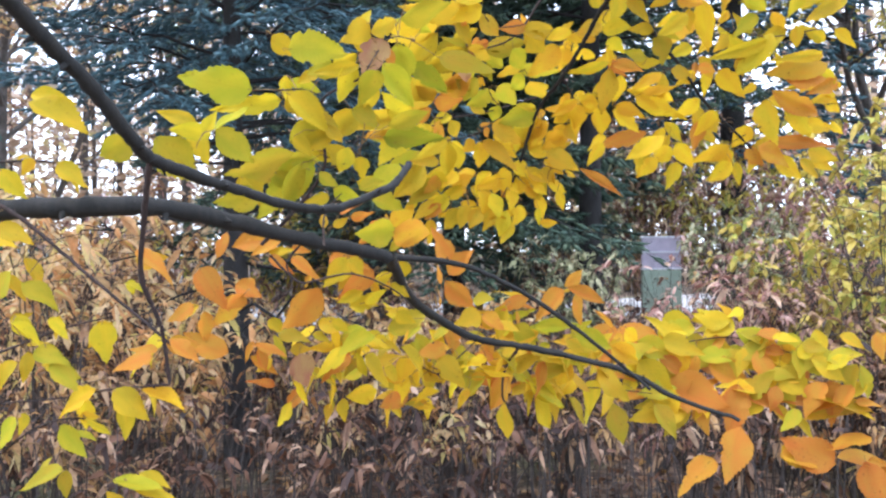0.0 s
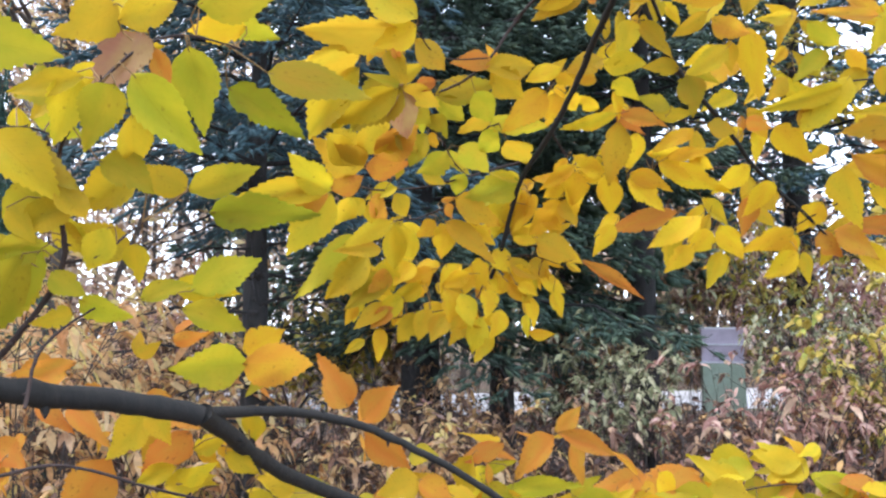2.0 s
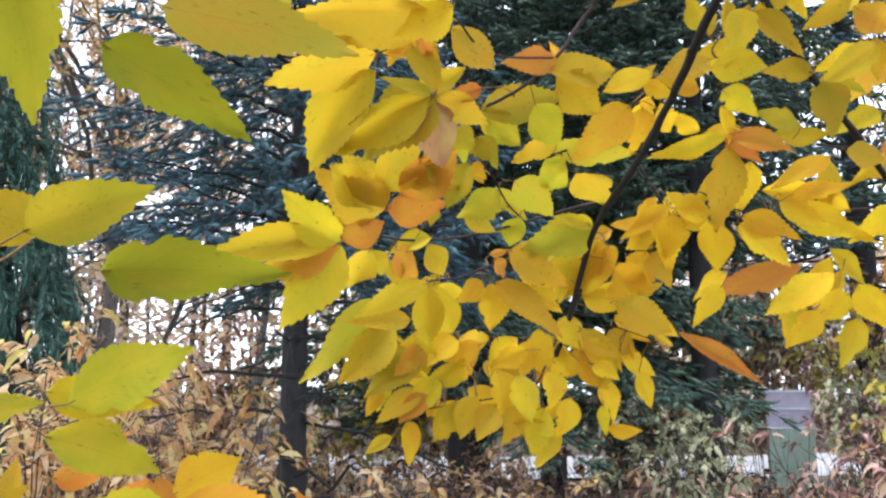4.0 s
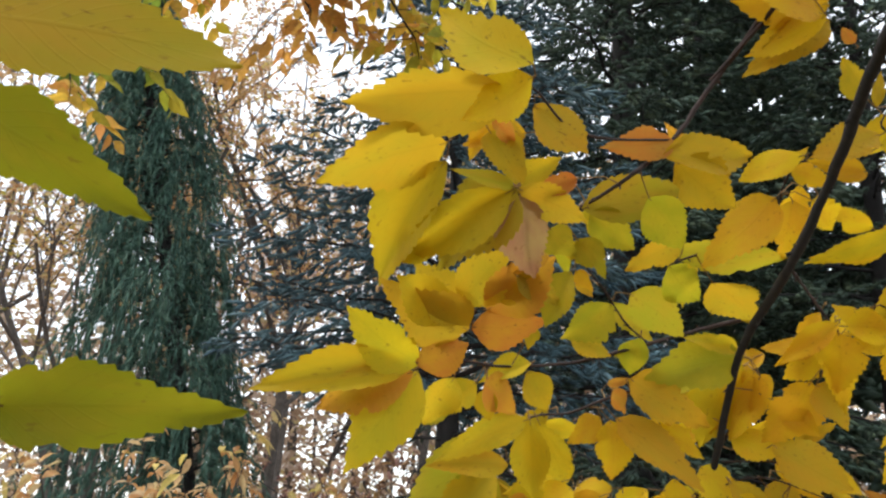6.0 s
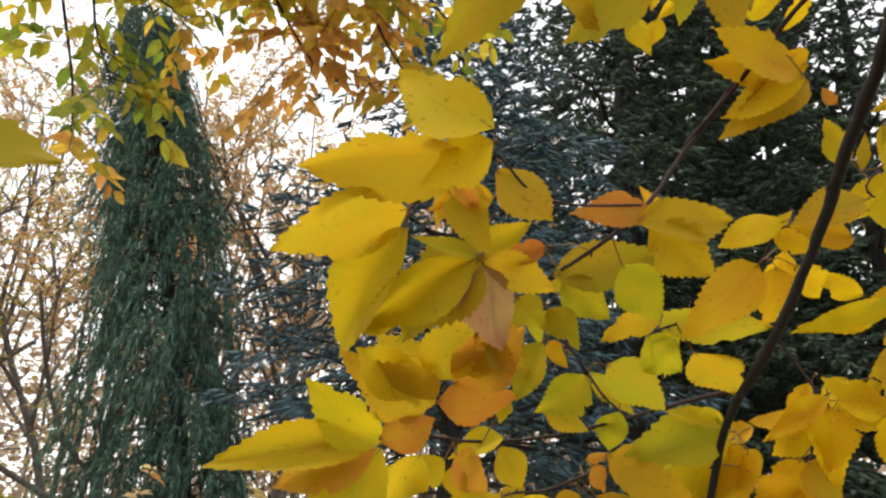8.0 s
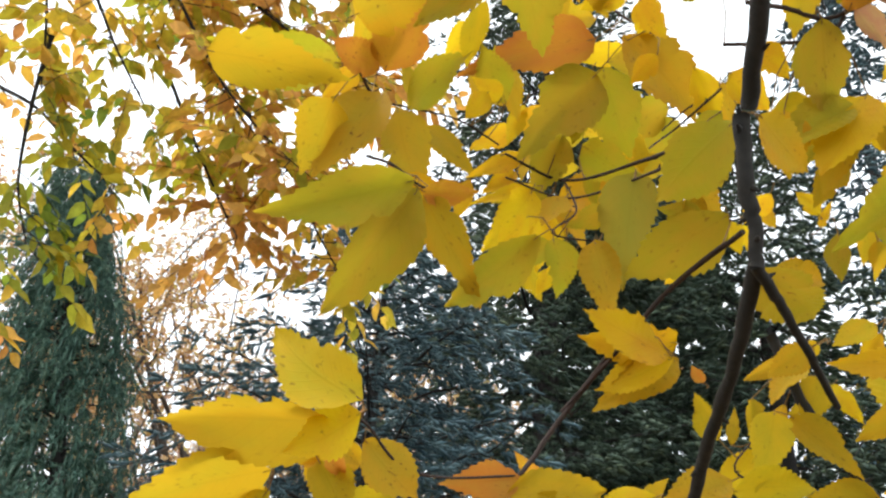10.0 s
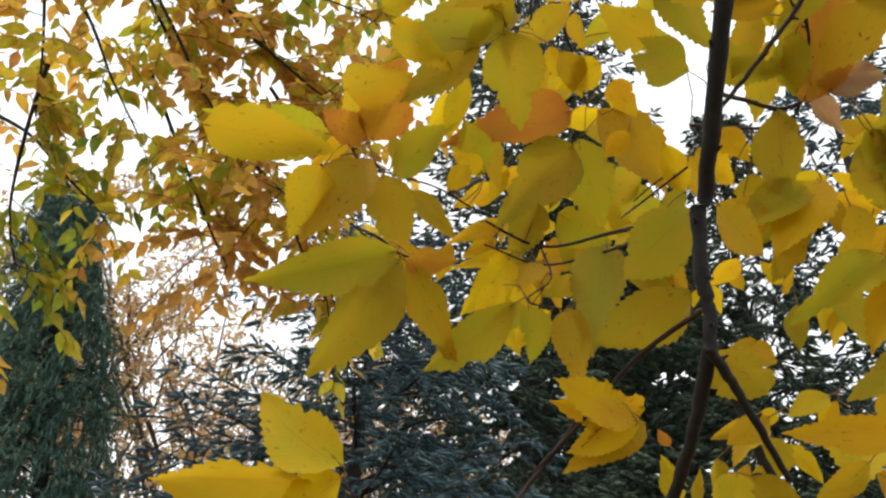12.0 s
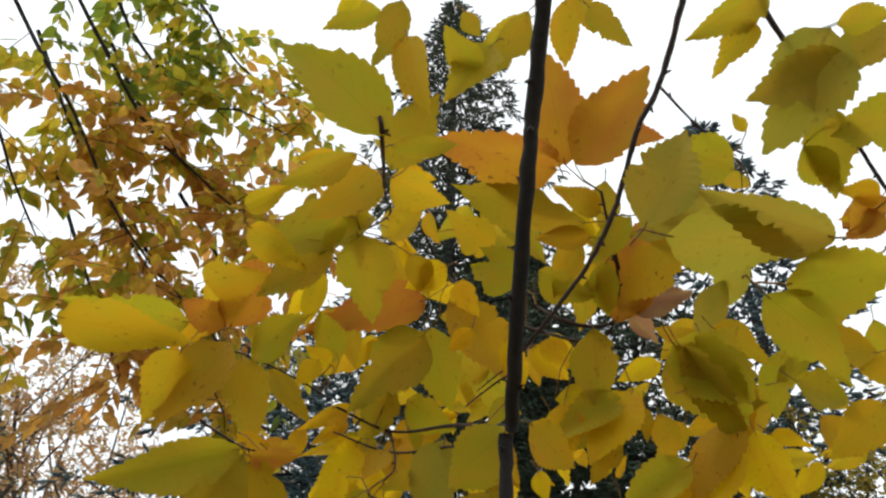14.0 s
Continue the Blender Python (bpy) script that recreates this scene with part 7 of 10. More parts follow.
leaf(L, -0.378, 0.808, 1.389, -0.356, 0.811, 1.380, 0.016, -76, 14, 'v')
leaf(L, -0.328, 0.781, 1.373, -0.364, 0.777, 1.353, 0.024, -106, 36, 'g')
leaf(L, -0.352, 0.812, 1.360, -0.350, 0.808, 1.330, 0.018, -45, 8, 'g')
leaf(L, -0.312, 0.781, 1.373, -0.279, 0.778, 1.346, 0.026, -75, 23, 'y')
leaf(L, -0.313, 0.818, 1.353, -0.313, 0.815, 1.319, 0.019, -94, 5, 'y')
leaf(L, -0.286, 0.781, 1.372, -0.242, 0.777, 1.359, 0.029, -38, 70, 'g')
leaf(L, -0.296, 0.821, 1.367, -0.285, 0.824, 1.341, 0.014, -2, 23, 'a')
leaf(L, -0.361, 0.781, 1.341, -0.340, 0.781, 1.309, 0.022, -37, 29, 'l')
leaf(L, -0.376, 0.837, 1.321, -0.351, 0.833, 1.313, 0.014, -29, 70, 'l')
leaf(L, -0.404, 0.782, 1.347, -0.427, 0.784, 1.315, 0.022, -121, 17, 'l')
leaf(L, -0.417, 0.824, 1.344, -0.426, 0.825, 1.321, 0.012, -95, 0, 'y')
leaf(L, -0.339, 0.781, 1.346, -0.316, 0.783, 1.332, 0.019, -6, 58, 'y')
leaf(L, -0.357, 0.804, 1.343, -0.336, 0.805, 1.344, 0.012, -90, 37, 'g')
leaf(L, -0.361, 0.782, 1.298, -0.402, 0.788, 1.276, 0.025, -132, 45, 'v')
leaf(L, -0.378, 0.826, 1.286, -0.380, 0.826, 1.257, 0.015, -84, 0, 'v')
leaf(L, -0.393, 0.828, 1.299, -0.405, 0.824, 1.278, 0.015, -140, 31, 'v')
leaf(L, -0.292, 0.781, 1.281, -0.255, 0.782, 1.273, 0.023, -52, 68, 'y')
leaf(L, -0.309, 0.824, 1.272, -0.281, 0.827, 1.273, 0.017, -85, 31, 'g')
leaf(L, -0.304, 0.823, 1.283, -0.272, 0.816, 1.268, 0.016, -53, 58, 'y')
leaf(L, -0.313, 0.781, 1.287, -0.267, 0.772, 1.284, 0.028, -73, 81, 'l')
leaf(L, -0.332, 0.811, 1.268, -0.312, 0.808, 1.236, 0.021, -15, 32, 'y')
leaf(L, -0.387, 0.781, 1.411, -0.353, 0.778, 1.400, 0.020, -84, 31, 'l')
leaf(L, -0.416, 0.826, 1.412, -0.395, 0.828, 1.414, 0.013, -96, 67, 'y')
leaf(L, -0.399, 0.822, 1.396, -0.370, 0.822, 1.382, 0.016, -77, 26, 'y')
leaf(L, -0.258, 0.781, 1.420, -0.231, 0.779, 1.399, 0.019, -56, 38, 'o')
leaf(L, -0.279, 0.835, 1.411, -0.244, 0.828, 1.410, 0.020, -100, 14, 'c')
leaf(L, -0.274, 0.781, 1.404, -0.310, 0.775, 1.395, 0.022, -97, 47, 'o')
leaf(L, -0.283, 0.823, 1.403, -0.312, 0.822, 1.407, 0.016, -74, 60, 'o')
leaf(L, -0.423, 0.781, 1.529, -0.386, 0.781, 1.513, 0.023, -71, 36, 'y')
leaf(L, -0.459, 0.825, 1.519, -0.421, 0.817, 1.510, 0.018, -90, 41, 'g')
leaf(L, -0.468, 0.838, 1.520, -0.441, 0.832, 1.529, 0.015, -106, 13, 'y')
leaf(L, -0.213, 0.780, 1.618, -0.179, 0.775, 1.633, 0.022, -127, 47, 'l')
leaf(L, -0.238, 0.827, 1.619, -0.224, 0.829, 1.643, 0.014, -88, 3, 'y')
# hanging spray overhead
leaf(T, 0.025, 1.287, 2.174, -0.053, 1.239, 2.158, 0.049, -53, -30, 'v')
leaf(T, 0.048, 1.309, 2.186, 0.025, 1.272, 2.187, 0.033, -32, -32, 'c')
leaf(T, 0.039, 1.332, 2.227, 0.054, 1.302, 2.238, 0.020, -7, -59, 'a')
leaf(T, 0.051, 1.312, 2.187, 0.088, 1.252, 2.227, 0.051, -58, -60, 'c')
leaf(T, 0.030, 1.311, 2.200, 0.047, 1.269, 2.224, 0.029, -12, -47, 'a')
leaf(T, 0.046, 1.333, 2.186, 0.001, 1.327, 2.107, 0.060, -83, 0, 'a')
leaf(T, 0.024, 1.320, 2.201, 0.004, 1.316, 2.167, 0.023, -21, -26, 'g')
leaf(T, 0.064, 1.344, 2.174, 0.118, 1.312, 2.197, 0.043, -111, -25, 'v')
leaf(T, 0.068, 1.348, 2.189, 0.063, 1.313, 2.205, 0.015, -51, -56, 'v')
leaf(T, 0.053, 1.346, 2.180, 0.076, 1.363, 2.102, 0.045, -84, -10, 'a')
leaf(T, 0.069, 1.377, 2.186, 0.109, 1.387, 2.139, 0.027, -76, 0, 'y')
leaf(T, 0.091, 1.295, 2.056, 0.006, 1.264, 2.013, 0.043, -56, -28, 'v')
leaf(T, 0.092, 1.303, 2.056, 0.042, 1.321, 1.973, 0.050, -50, -29, 'v')
leaf(T, 0.079, 1.310, 2.062, 0.054, 1.304, 2.042, 0.018, -59, -23, 'v')
leaf(T, 0.093, 1.308, 2.057, 0.128, 1.327, 2.062, 0.025, -51, -57, 'c')
leaf(T, 0.091, 1.335, 2.084, 0.116, 1.352, 2.087, 0.014, -54, -17, 'c')
leaf(T, 0.093, 1.315, 2.058, 0.125, 1.350, 1.993, 0.035, -94, -30, 'a')
leaf(T, 0.075, 1.322, 2.087, 0.101, 1.357, 2.072, 0.024, -58, -48, 'g')
leaf(T, 0.170, 1.356, 2.045, 0.111, 1.351, 1.993, 0.040, -52, -32, 'v')
leaf(T, 0.176, 1.397, 2.066, 0.139, 1.405, 2.047, 0.024, -98, -8, 'v')
leaf(T, 0.154, 1.380, 2.145, 0.116, 1.365, 2.115, 0.020, -63, -5, 'g')
leaf(T, 0.155, 1.412, 2.187, 0.147, 1.417, 2.153, 0.021, -104, -5, 'a')
leaf(T, 0.163, 1.378, 2.105, 0.129, 1.381, 2.058, 0.034, -72, -16, 'g')
leaf(T, 0.165, 1.384, 2.114, 0.118, 1.376, 2.093, 0.015, -77, -7, 'g')
leaf(T, 0.147, 1.391, 2.137, 0.122, 1.381, 2.108, 0.018, -62, -6, 'g')
leaf(T, 0.180, 1.357, 2.043, 0.185, 1.368, 2.005, 0.031, -60, -9, 'v')
leaf(T, 0.188, 1.381, 2.055, 0.181, 1.393, 2.028, 0.016, -61, -29, 'a')
leaf(T, 0.209, 1.361, 2.042, 0.216, 1.378, 1.986, 0.032, -101, -17, 'a')
leaf(T, 0.184, 1.255, 2.259, 0.093, 1.225, 2.200, 0.053, -65, -11, 'v')
leaf(T, 0.195, 1.306, 2.329, 0.176, 1.338, 2.314, 0.026, -26, -63, 'v')
leaf(T, 0.155, 1.246, 2.215, 0.092, 1.264, 2.186, 0.043, -93, -26, 'v')
leaf(T, 0.172, 1.246, 2.231, 0.173, 1.313, 2.196, 0.058, -45, -53, 'v')
leaf(T, 0.165, 1.226, 2.233, 0.143, 1.246, 2.210, 0.017, -62, -50, 'v')
leaf(T, 0.218, 1.359, 2.249, 0.125, 1.320, 2.185, 0.050, -54, -20, 'c')
leaf(T, 0.220, 1.381, 2.301, 0.173, 1.359, 2.285, 0.031, -60, -17, 'a')
leaf(T, 0.138, 1.284, 2.223, 0.119, 1.316, 2.192, 0.024, -102, -42, 'y')
leaf(T, 0.116, 1.321, 2.246, 0.097, 1.336, 2.208, 0.024, -34, -32, 'g')
leaf(T, 0.196, 1.204, 2.261, 0.151, 1.198, 2.205, 0.045, -64, -14, 'a')
leaf(T, 0.175, 1.229, 2.269, 0.162, 1.262, 2.234, 0.027, -85, -45, 'y')
leaf(T, 0.184, 1.170, 2.245, 0.128, 1.181, 2.222, 0.028, -64, -56, 'v')
leaf(T, 0.156, 1.208, 2.293, 0.122, 1.208, 2.290, 0.019, -68, -73, 'a')
leaf(T, 0.203, 1.216, 2.268, 0.246, 1.242, 2.257, 0.041, -82, -61, 'a')
leaf(T, 0.200, 1.253, 2.317, 0.232, 1.269, 2.320, 0.019, -56, -54, 'g')
leaf(T, 0.288, 1.276, 2.236, 0.247, 1.261, 2.262, 0.041, -117, -51, 'a')
leaf(T, 0.225, 1.262, 2.272, 0.194, 1.286, 2.260, 0.033, -118, -27, 'a')
leaf(T, 0.227, 1.288, 2.297, 0.231, 1.319, 2.283, 0.018, -138, -59, 'a')
leaf(T, 0.218, 1.363, 2.211, 0.154, 1.375, 2.143, 0.061, -77, -22, 'v')
leaf(T, 0.223, 1.362, 2.217, 0.237, 1.390, 2.154, 0.056, -116, -27, 'v')
leaf(T, 0.212, 1.394, 2.239, 0.195, 1.423, 2.196, 0.033, -67, -37, 'v')
leaf(T, 0.241, 1.350, 2.238, 0.296, 1.383, 2.181, 0.062, -72, -14, 'a')
leaf(T, 0.242, 1.345, 2.088, 0.230, 1.364, 2.011, 0.045, -90, -14, 'w')
leaf(T, 0.295, 1.243, 2.035, 0.250, 1.279, 2.014, 0.047, -119, -24, 'v')
leaf(T, 0.299, 1.299, 2.096, 0.277, 1.313, 2.078, 0.018, -102, -29, 'v')
leaf(T, 0.295, 1.314, 2.021, 0.234, 1.350, 1.998, 0.049, -95, -52, 'v')
leaf(T, 0.287, 1.368, 2.055, 0.258, 1.369, 2.071, 0.020, -118, -40, 'v')
leaf(T, 0.323, 1.232, 2.167, 0.359, 1.238, 2.142, 0.035, -146, -53, 'v')
leaf(T, 0.309, 1.264, 2.182, 0.272, 1.261, 2.203, 0.034, -101, -23, 'v')
leaf(T, 0.310, 1.281, 2.207, 0.279, 1.267, 2.227, 0.025, -122, -55, 'v')
leaf(T, 0.360, 1.196, 2.181, 0.266, 1.182, 2.191, 0.044, -111, -78, 'v')
leaf(T, 0.391, 1.246, 2.205, 0.374, 1.229, 2.224, 0.015, -144, -53, 'v')
leaf(T, 0.363, 1.203, 2.172, 0.324, 1.211, 2.181, 0.021, -115, -46, 'a')
leaf(T, 0.370, 1.249, 2.206, 0.356, 1.231, 2.234, 0.015, -88, -32, 'y')
leaf(T, 0.362, 1.259, 2.130, 0.365, 1.306, 2.096, 0.044, -63, -50, 'v')
leaf(T, 0.322, 1.289, 2.141, 0.345, 1.299, 2.124, 0.024, -119, -49, 'g')
leaf(T, 0.332, 1.322, 2.173, 0.352, 1.324, 2.153, 0.016, -132, -37, 'g')
leaf(T, 0.310, 1.247, 2.042, 0.340, 1.282, 2.028, 0.034, -50, -29, 'a')
leaf(T, 0.331, 1.303, 2.096, 0.360, 1.308, 2.104, 0.019, -56, -55, 'y')
leaf(T, 0.384, 1.307, 2.096, 0.332, 1.298, 2.068, 0.034, -80, -2, 'v')
leaf(T, 0.371, 1.327, 2.100, 0.349, 1.327, 2.068, 0.020, -69, -14, 'v')
leaf(T, 0.374, 1.310, 2.084, 0.359, 1.321, 2.041, 0.026, -90, -14, 'a')
leaf(T, 0.380, 1.342, 2.091, 0.357, 1.346, 2.051, 0.024, -76, -14, 'y')
leaf(T, 0.373, 1.217, 2.160, 0.374, 1.252, 2.139, 0.032, -153, -39, 'v')
leaf(T, 0.376, 1.244, 2.169, 0.352, 1.242, 2.150, 0.014, -79, -9, 'v')
leaf(T, 0.419, 1.182, 2.147, 0.387, 1.222, 2.126, 0.040, -122, -39, 'a')
leaf(T, 0.433, 1.196, 2.182, 0.402, 1.180, 2.176, 0.017, -55, -42, 'a')
leaf(T, 0.386, 1.254, 2.147, 0.453, 1.282, 2.179, 0.027, -47, -38, 'b')
leaf(T, 0.394, 1.285, 2.170, 0.422, 1.315, 2.156, 0.019, -67, -49, 'b')
leaf(T, 0.474, 1.206, 2.191, 0.405, 1.177, 2.154, 0.059, -62, -11, 'w')
leaf(T, 0.497, 1.223, 2.239, 0.459, 1.192, 2.235, 0.018, 94, -82, 'v')
leaf(T, 0.427, 1.297, 2.142, 0.478, 1.319, 2.102, 0.055, -94, -33, 'v')
leaf(T, 0.430, 1.339, 2.165, 0.475, 1.345, 2.179, 0.022, -62, -49, 'a')
leaf(T, 0.411, 1.321, 2.092, 0.420, 1.343, 2.061, 0.025, -92, -35, 'a')
leaf(T, 0.401, 1.316, 2.094, 0.399, 1.325, 2.072, 0.013, -121, -17, 'a')
leaf(T, 0.435, 1.350, 2.064, 0.372, 1.344, 2.019, 0.036, -82, -4, 'v')
leaf(T, 0.467, 1.409, 2.078, 0.435, 1.392, 2.085, 0.019, -74, -46, 'v')
leaf(T, 0.446, 1.360, 2.055, 0.418, 1.378, 2.011, 0.029, -110, -10, 'g')
leaf(T, 0.465, 1.389, 2.081, 0.451, 1.411, 2.049, 0.022, -71, -38, 'g')
leaf(T, 0.480, 1.340, 2.098, 0.437, 1.350, 2.039, 0.043, -109, 5, 'a')
leaf(T, 0.500, 1.381, 2.138, 0.485, 1.395, 2.093, 0.023, -75, -22, 'g')
leaf(T, 0.473, 1.393, 2.023, 0.405, 1.392, 1.984, 0.037, -89, 1, 'v')
leaf(T, 0.516, 1.466, 2.035, 0.487, 1.448, 2.049, 0.018, -106, -61, 'v')
leaf(T, 0.294, 1.261, 1.947, 0.330, 1.306, 1.935, 0.041, -82, -72, 'v')
leaf(T, 0.308, 1.287, 1.960, 0.343, 1.309, 1.965, 0.020, -56, -18, 'a')
leaf(T, 0.385, 1.382, 1.974, 0.357, 1.378, 1.958, 0.020, -84, 4, 'a')
leaf(T, 0.404, 1.438, 1.997, 0.392, 1.455, 1.977, 0.016, -121, -22, 'g')
leaf(T, 0.439, 1.425, 1.965, 0.360, 1.382, 1.948, 0.031, -55, -29, 'g')
leaf(T, 0.427, 1.475, 1.964, 0.390, 1.483, 1.936, 0.025, -76, -30, 'a')
leaf(T, 0.340, 1.363, 1.951, 0.314, 1.377, 1.939, 0.022, -97, -42, 'a')
leaf(T, 0.356, 1.416, 1.979, 0.336, 1.414, 1.969, 0.013, -74, -20, 'g')
leaf(T, 0.187, 1.387, 2.169, 0.163, 1.396, 2.122, 0.038, -77, -16, 'v')
leaf(T, 0.170, 1.399, 2.198, 0.184, 1.433, 2.181, 0.018, -45, -41, 'v')
leaf(T, 0.219, 1.353, 2.063, 0.192, 1.359, 2.053, 0.023, -64, -59, 'v')
leaf(T, 0.262, 1.442, 2.227, 0.295, 1.461, 2.184, 0.046, -135, -41, 'v')
leaf(T, 0.188, 1.388, 2.104, 0.170, 1.384, 2.075, 0.027, -91, 8, 'a')
leaf(T, 0.181, 1.428, 2.121, 0.159, 1.420, 2.118, 0.012, -56, -61, 'y')
leaf(T, 0.278, 1.429, 2.228, 0.236, 1.418, 2.202, 0.041, -42, -43, 'v')
leaf(T, 0.279, 1.448, 2.227, 0.241, 1.430, 2.233, 0.022, -71, -40, 'v')
leaf(T, 0.202, 1.388, 2.156, 0.240, 1.393, 2.127, 0.038, -109, -30, 'v')
leaf(T, 0.208, 1.410, 2.152, 0.208, 1.422, 2.121, 0.016, -84, -21, 'v')
leaf(T, 0.174, 1.349, 2.312, 0.190, 1.358, 2.273, 0.034, -96, -15, 'a')
leaf(T, 0.175, 1.382, 2.359, 0.198, 1.401, 2.350, 0.015, -91, -66, 'g')
# leaves behind the hanging spray
leaf(T, 0.254, 1.394, 1.963, 0.202, 1.346, 1.970, 0.037, -48, -6, 'g')
leaf(T, 0.259, 1.447, 1.978, 0.218, 1.447, 1.980, 0.027, -90, 8, 'a')
leaf(T, 0.256, 1.394, 1.962, 0.208, 1.409, 1.946, 0.032, -109, 4, 'g')
leaf(T, 0.265, 1.328, 2.188, 0.245, 1.338, 2.174, 0.021, -70, -49, 'g')
leaf(T, 0.270, 1.364, 2.232, 0.253, 1.365, 2.225, 0.010, -73, -39, 'g')
leaf(T, 0.292, 1.342, 2.185, 0.308, 1.382, 2.161, 0.026, -74, -54, 'g')
leaf(T, 0.319, 1.351, 2.184, 0.344, 1.372, 2.162, 0.032, -79, -35, 'g')
leaf(T, 0.318, 1.381, 2.204, 0.320, 1.404, 2.179, 0.021, -123, -40, 'a')
leaf(T, 0.246, 1.282, 2.222, 0.213, 1.286, 2.205, 0.030, -71, -39, 'g')
leaf(T, 0.215, 1.267, 2.224, 0.231, 1.290, 2.200, 0.029, -62, -26, 'y')
leaf(T, 0.206, 1.292, 2.261, 0.208, 1.309, 2.241, 0.016, -106, -40, 'g')
leaf(T, 0.254, 1.294, 2.214, 0.270, 1.315, 2.194, 0.026, -98, -51, 'g')
leaf(T, 0.255, 1.332, 2.250, 0.263, 1.358, 2.233, 0.017, -100, -57, 'g')
leaf(T, 0.319, 1.460, 2.120, 0.325, 1.474, 2.099, 0.020, -98, -34, 'g')
leaf(T, 0.319, 1.503, 2.143, 0.332, 1.510, 2.130, 0.012, -129, -46, 'g')
leaf(T, 0.492, 1.355, 2.194, 0.463, 1.365, 2.170, 0.025, -94, -18, 'g')
leaf(T, 0.495, 1.398, 2.216, 0.477, 1.404, 2.199, 0.015, -67, -37, 'g')
leaf(T, 0.148, 1.309, 2.140, 0.129, 1.296, 2.149, 0.019, -74, -41, 'g')
leaf(T, 0.146, 1.330, 2.153, 0.132, 1.320, 2.155, 0.007, -56, -18, 'a')
leaf(T, 0.139, 1.303, 2.142, 0.125, 1.303, 2.121, 0.020, -64, -17, 'g')
leaf(T, 0.137, 1.324, 2.170, 0.124, 1.329, 2.154, 0.013, -50, -39, 'g')
leaf(T, 0.162, 1.354, 2.062, 0.146, 1.353, 2.037, 0.024, -49, -21, 'g')
leaf(T, 0.381, 1.434, 2.101, 0.369, 1.425, 2.118, 0.018, -79, -21, 'g')
leaf(T, 0.393, 1.481, 2.121, 0.400, 1.466, 2.135, 0.009, -118, -33, 'g')
# hanging spray overhead
leaf(T, 0.239, 1.038, 2.100, 0.182, 1.003, 2.151, 0.047, -76, -22, 'v')
leaf(T, 0.228, 1.172, 2.233, 0.204, 1.147, 2.231, 0.021, 6, -86, 'v')
leaf(T, 0.218, 1.143, 2.192, 0.251, 1.098, 2.209, 0.041, -105, -64, 'v')
leaf(T, 0.230, 1.080, 2.143, 0.269, 1.087, 2.150, 0.017, -67, -52, 'v')
leaf(T, 0.230, 1.066, 2.294, 0.211, 1.091, 2.248, 0.027, -69, -33, 'v')
leaf(T, 0.212, 1.085, 2.311, 0.170, 1.084, 2.298, 0.025, -74, -40, 'v')
leaf(T, 0.236, 1.072, 2.254, 0.245, 1.089, 2.198, 0.034, -124, -19, 'a')
leaf(T, 0.230, 1.084, 2.272, 0.232, 1.101, 2.227, 0.023, -70, -18, 'g')
leaf(T, 0.295, 1.106, 2.288, 0.265, 1.112, 2.240, 0.042, -88, -8, 'v')
leaf(T, 0.324, 1.095, 2.314, 0.294, 1.121, 2.279, 0.029, -73, -44, 'v')
leaf(T, 0.324, 1.128, 2.356, 0.280, 1.139, 2.325, 0.030, -39, -53, 'v')
leaf(T, 0.353, 1.092, 2.321, 0.351, 1.126, 2.290, 0.030, -52, -42, 'a')
leaf(T, 0.370, 1.095, 2.317, 0.399, 1.108, 2.281, 0.025, -141, -41, 'v')
leaf(T, 0.365, 1.114, 2.382, 0.379, 1.137, 2.349, 0.024, -96, -36, 'a')
leaf(T, 0.347, 1.177, 2.226, 0.337, 1.109, 2.273, 0.061, -51, -44, 'c')
leaf(T, 0.330, 1.189, 2.288, 0.346, 1.158, 2.307, 0.023, -107, -54, 'c')
leaf(T, 0.354, 1.173, 2.221, 0.404, 1.116, 2.251, 0.054, -118, -41, 'c')
leaf(T, 0.376, 1.169, 2.251, 0.422, 1.174, 2.252, 0.027, -82, -40, 'o')
leaf(T, 0.341, 1.184, 2.229, 0.257, 1.127, 2.211, 0.054, -27, -70, 'c')
leaf(T, 0.345, 1.203, 2.253, 0.334, 1.165, 2.279, 0.028, -123, -55, 'o')
leaf(T, 0.472, 1.180, 2.213, 0.422, 1.166, 2.227, 0.043, -90, -44, 'v')
leaf(T, 0.569, 1.142, 2.294, 0.491, 1.137, 2.251, 0.053, -65, -34, 'v')
leaf(T, 0.510, 1.099, 2.330, 0.453, 1.109, 2.289, 0.039, -28, -53, 'v')
leaf(T, 0.431, 1.295, 2.139, 0.472, 1.337, 2.085, 0.059, -141, -47, 'v')
leaf(T, 0.529, 1.182, 2.238, 0.556, 1.211, 2.222, 0.034, -95, -62, 'v')
leaf(T, 0.548, 1.197, 2.262, 0.543, 1.217, 2.237, 0.016, -139, -21, 'v')
leaf(T, 0.591, 1.221, 2.218, 0.561, 1.215, 2.220, 0.024, -84, -45, 'g')
leaf(T, 0.595, 1.248, 2.231, 0.567, 1.247, 2.220, 0.014, -67, -42, 'g')
leaf(T, 0.594, 1.231, 2.209, 0.566, 1.245, 2.199, 0.026, -108, -23, 'c')
leaf(T, 0.609, 1.250, 2.244, 0.598, 1.263, 2.227, 0.013, -73, -42, 'c')
leaf(T, 0.561, 1.123, 2.313, 0.598, 1.118, 2.316, 0.029, -69, -82, 'v')
leaf(T, 0.586, 1.159, 2.366, 0.617, 1.151, 2.378, 0.020, -65, -59, 'a')
leaf(T, 0.275, 1.083, 2.301, 0.287, 1.097, 2.291, 0.017, -72, -44, 'v')
leaf(T, 0.274, 1.098, 2.323, 0.272, 1.103, 2.307, 0.007, -60, -19, 'v')
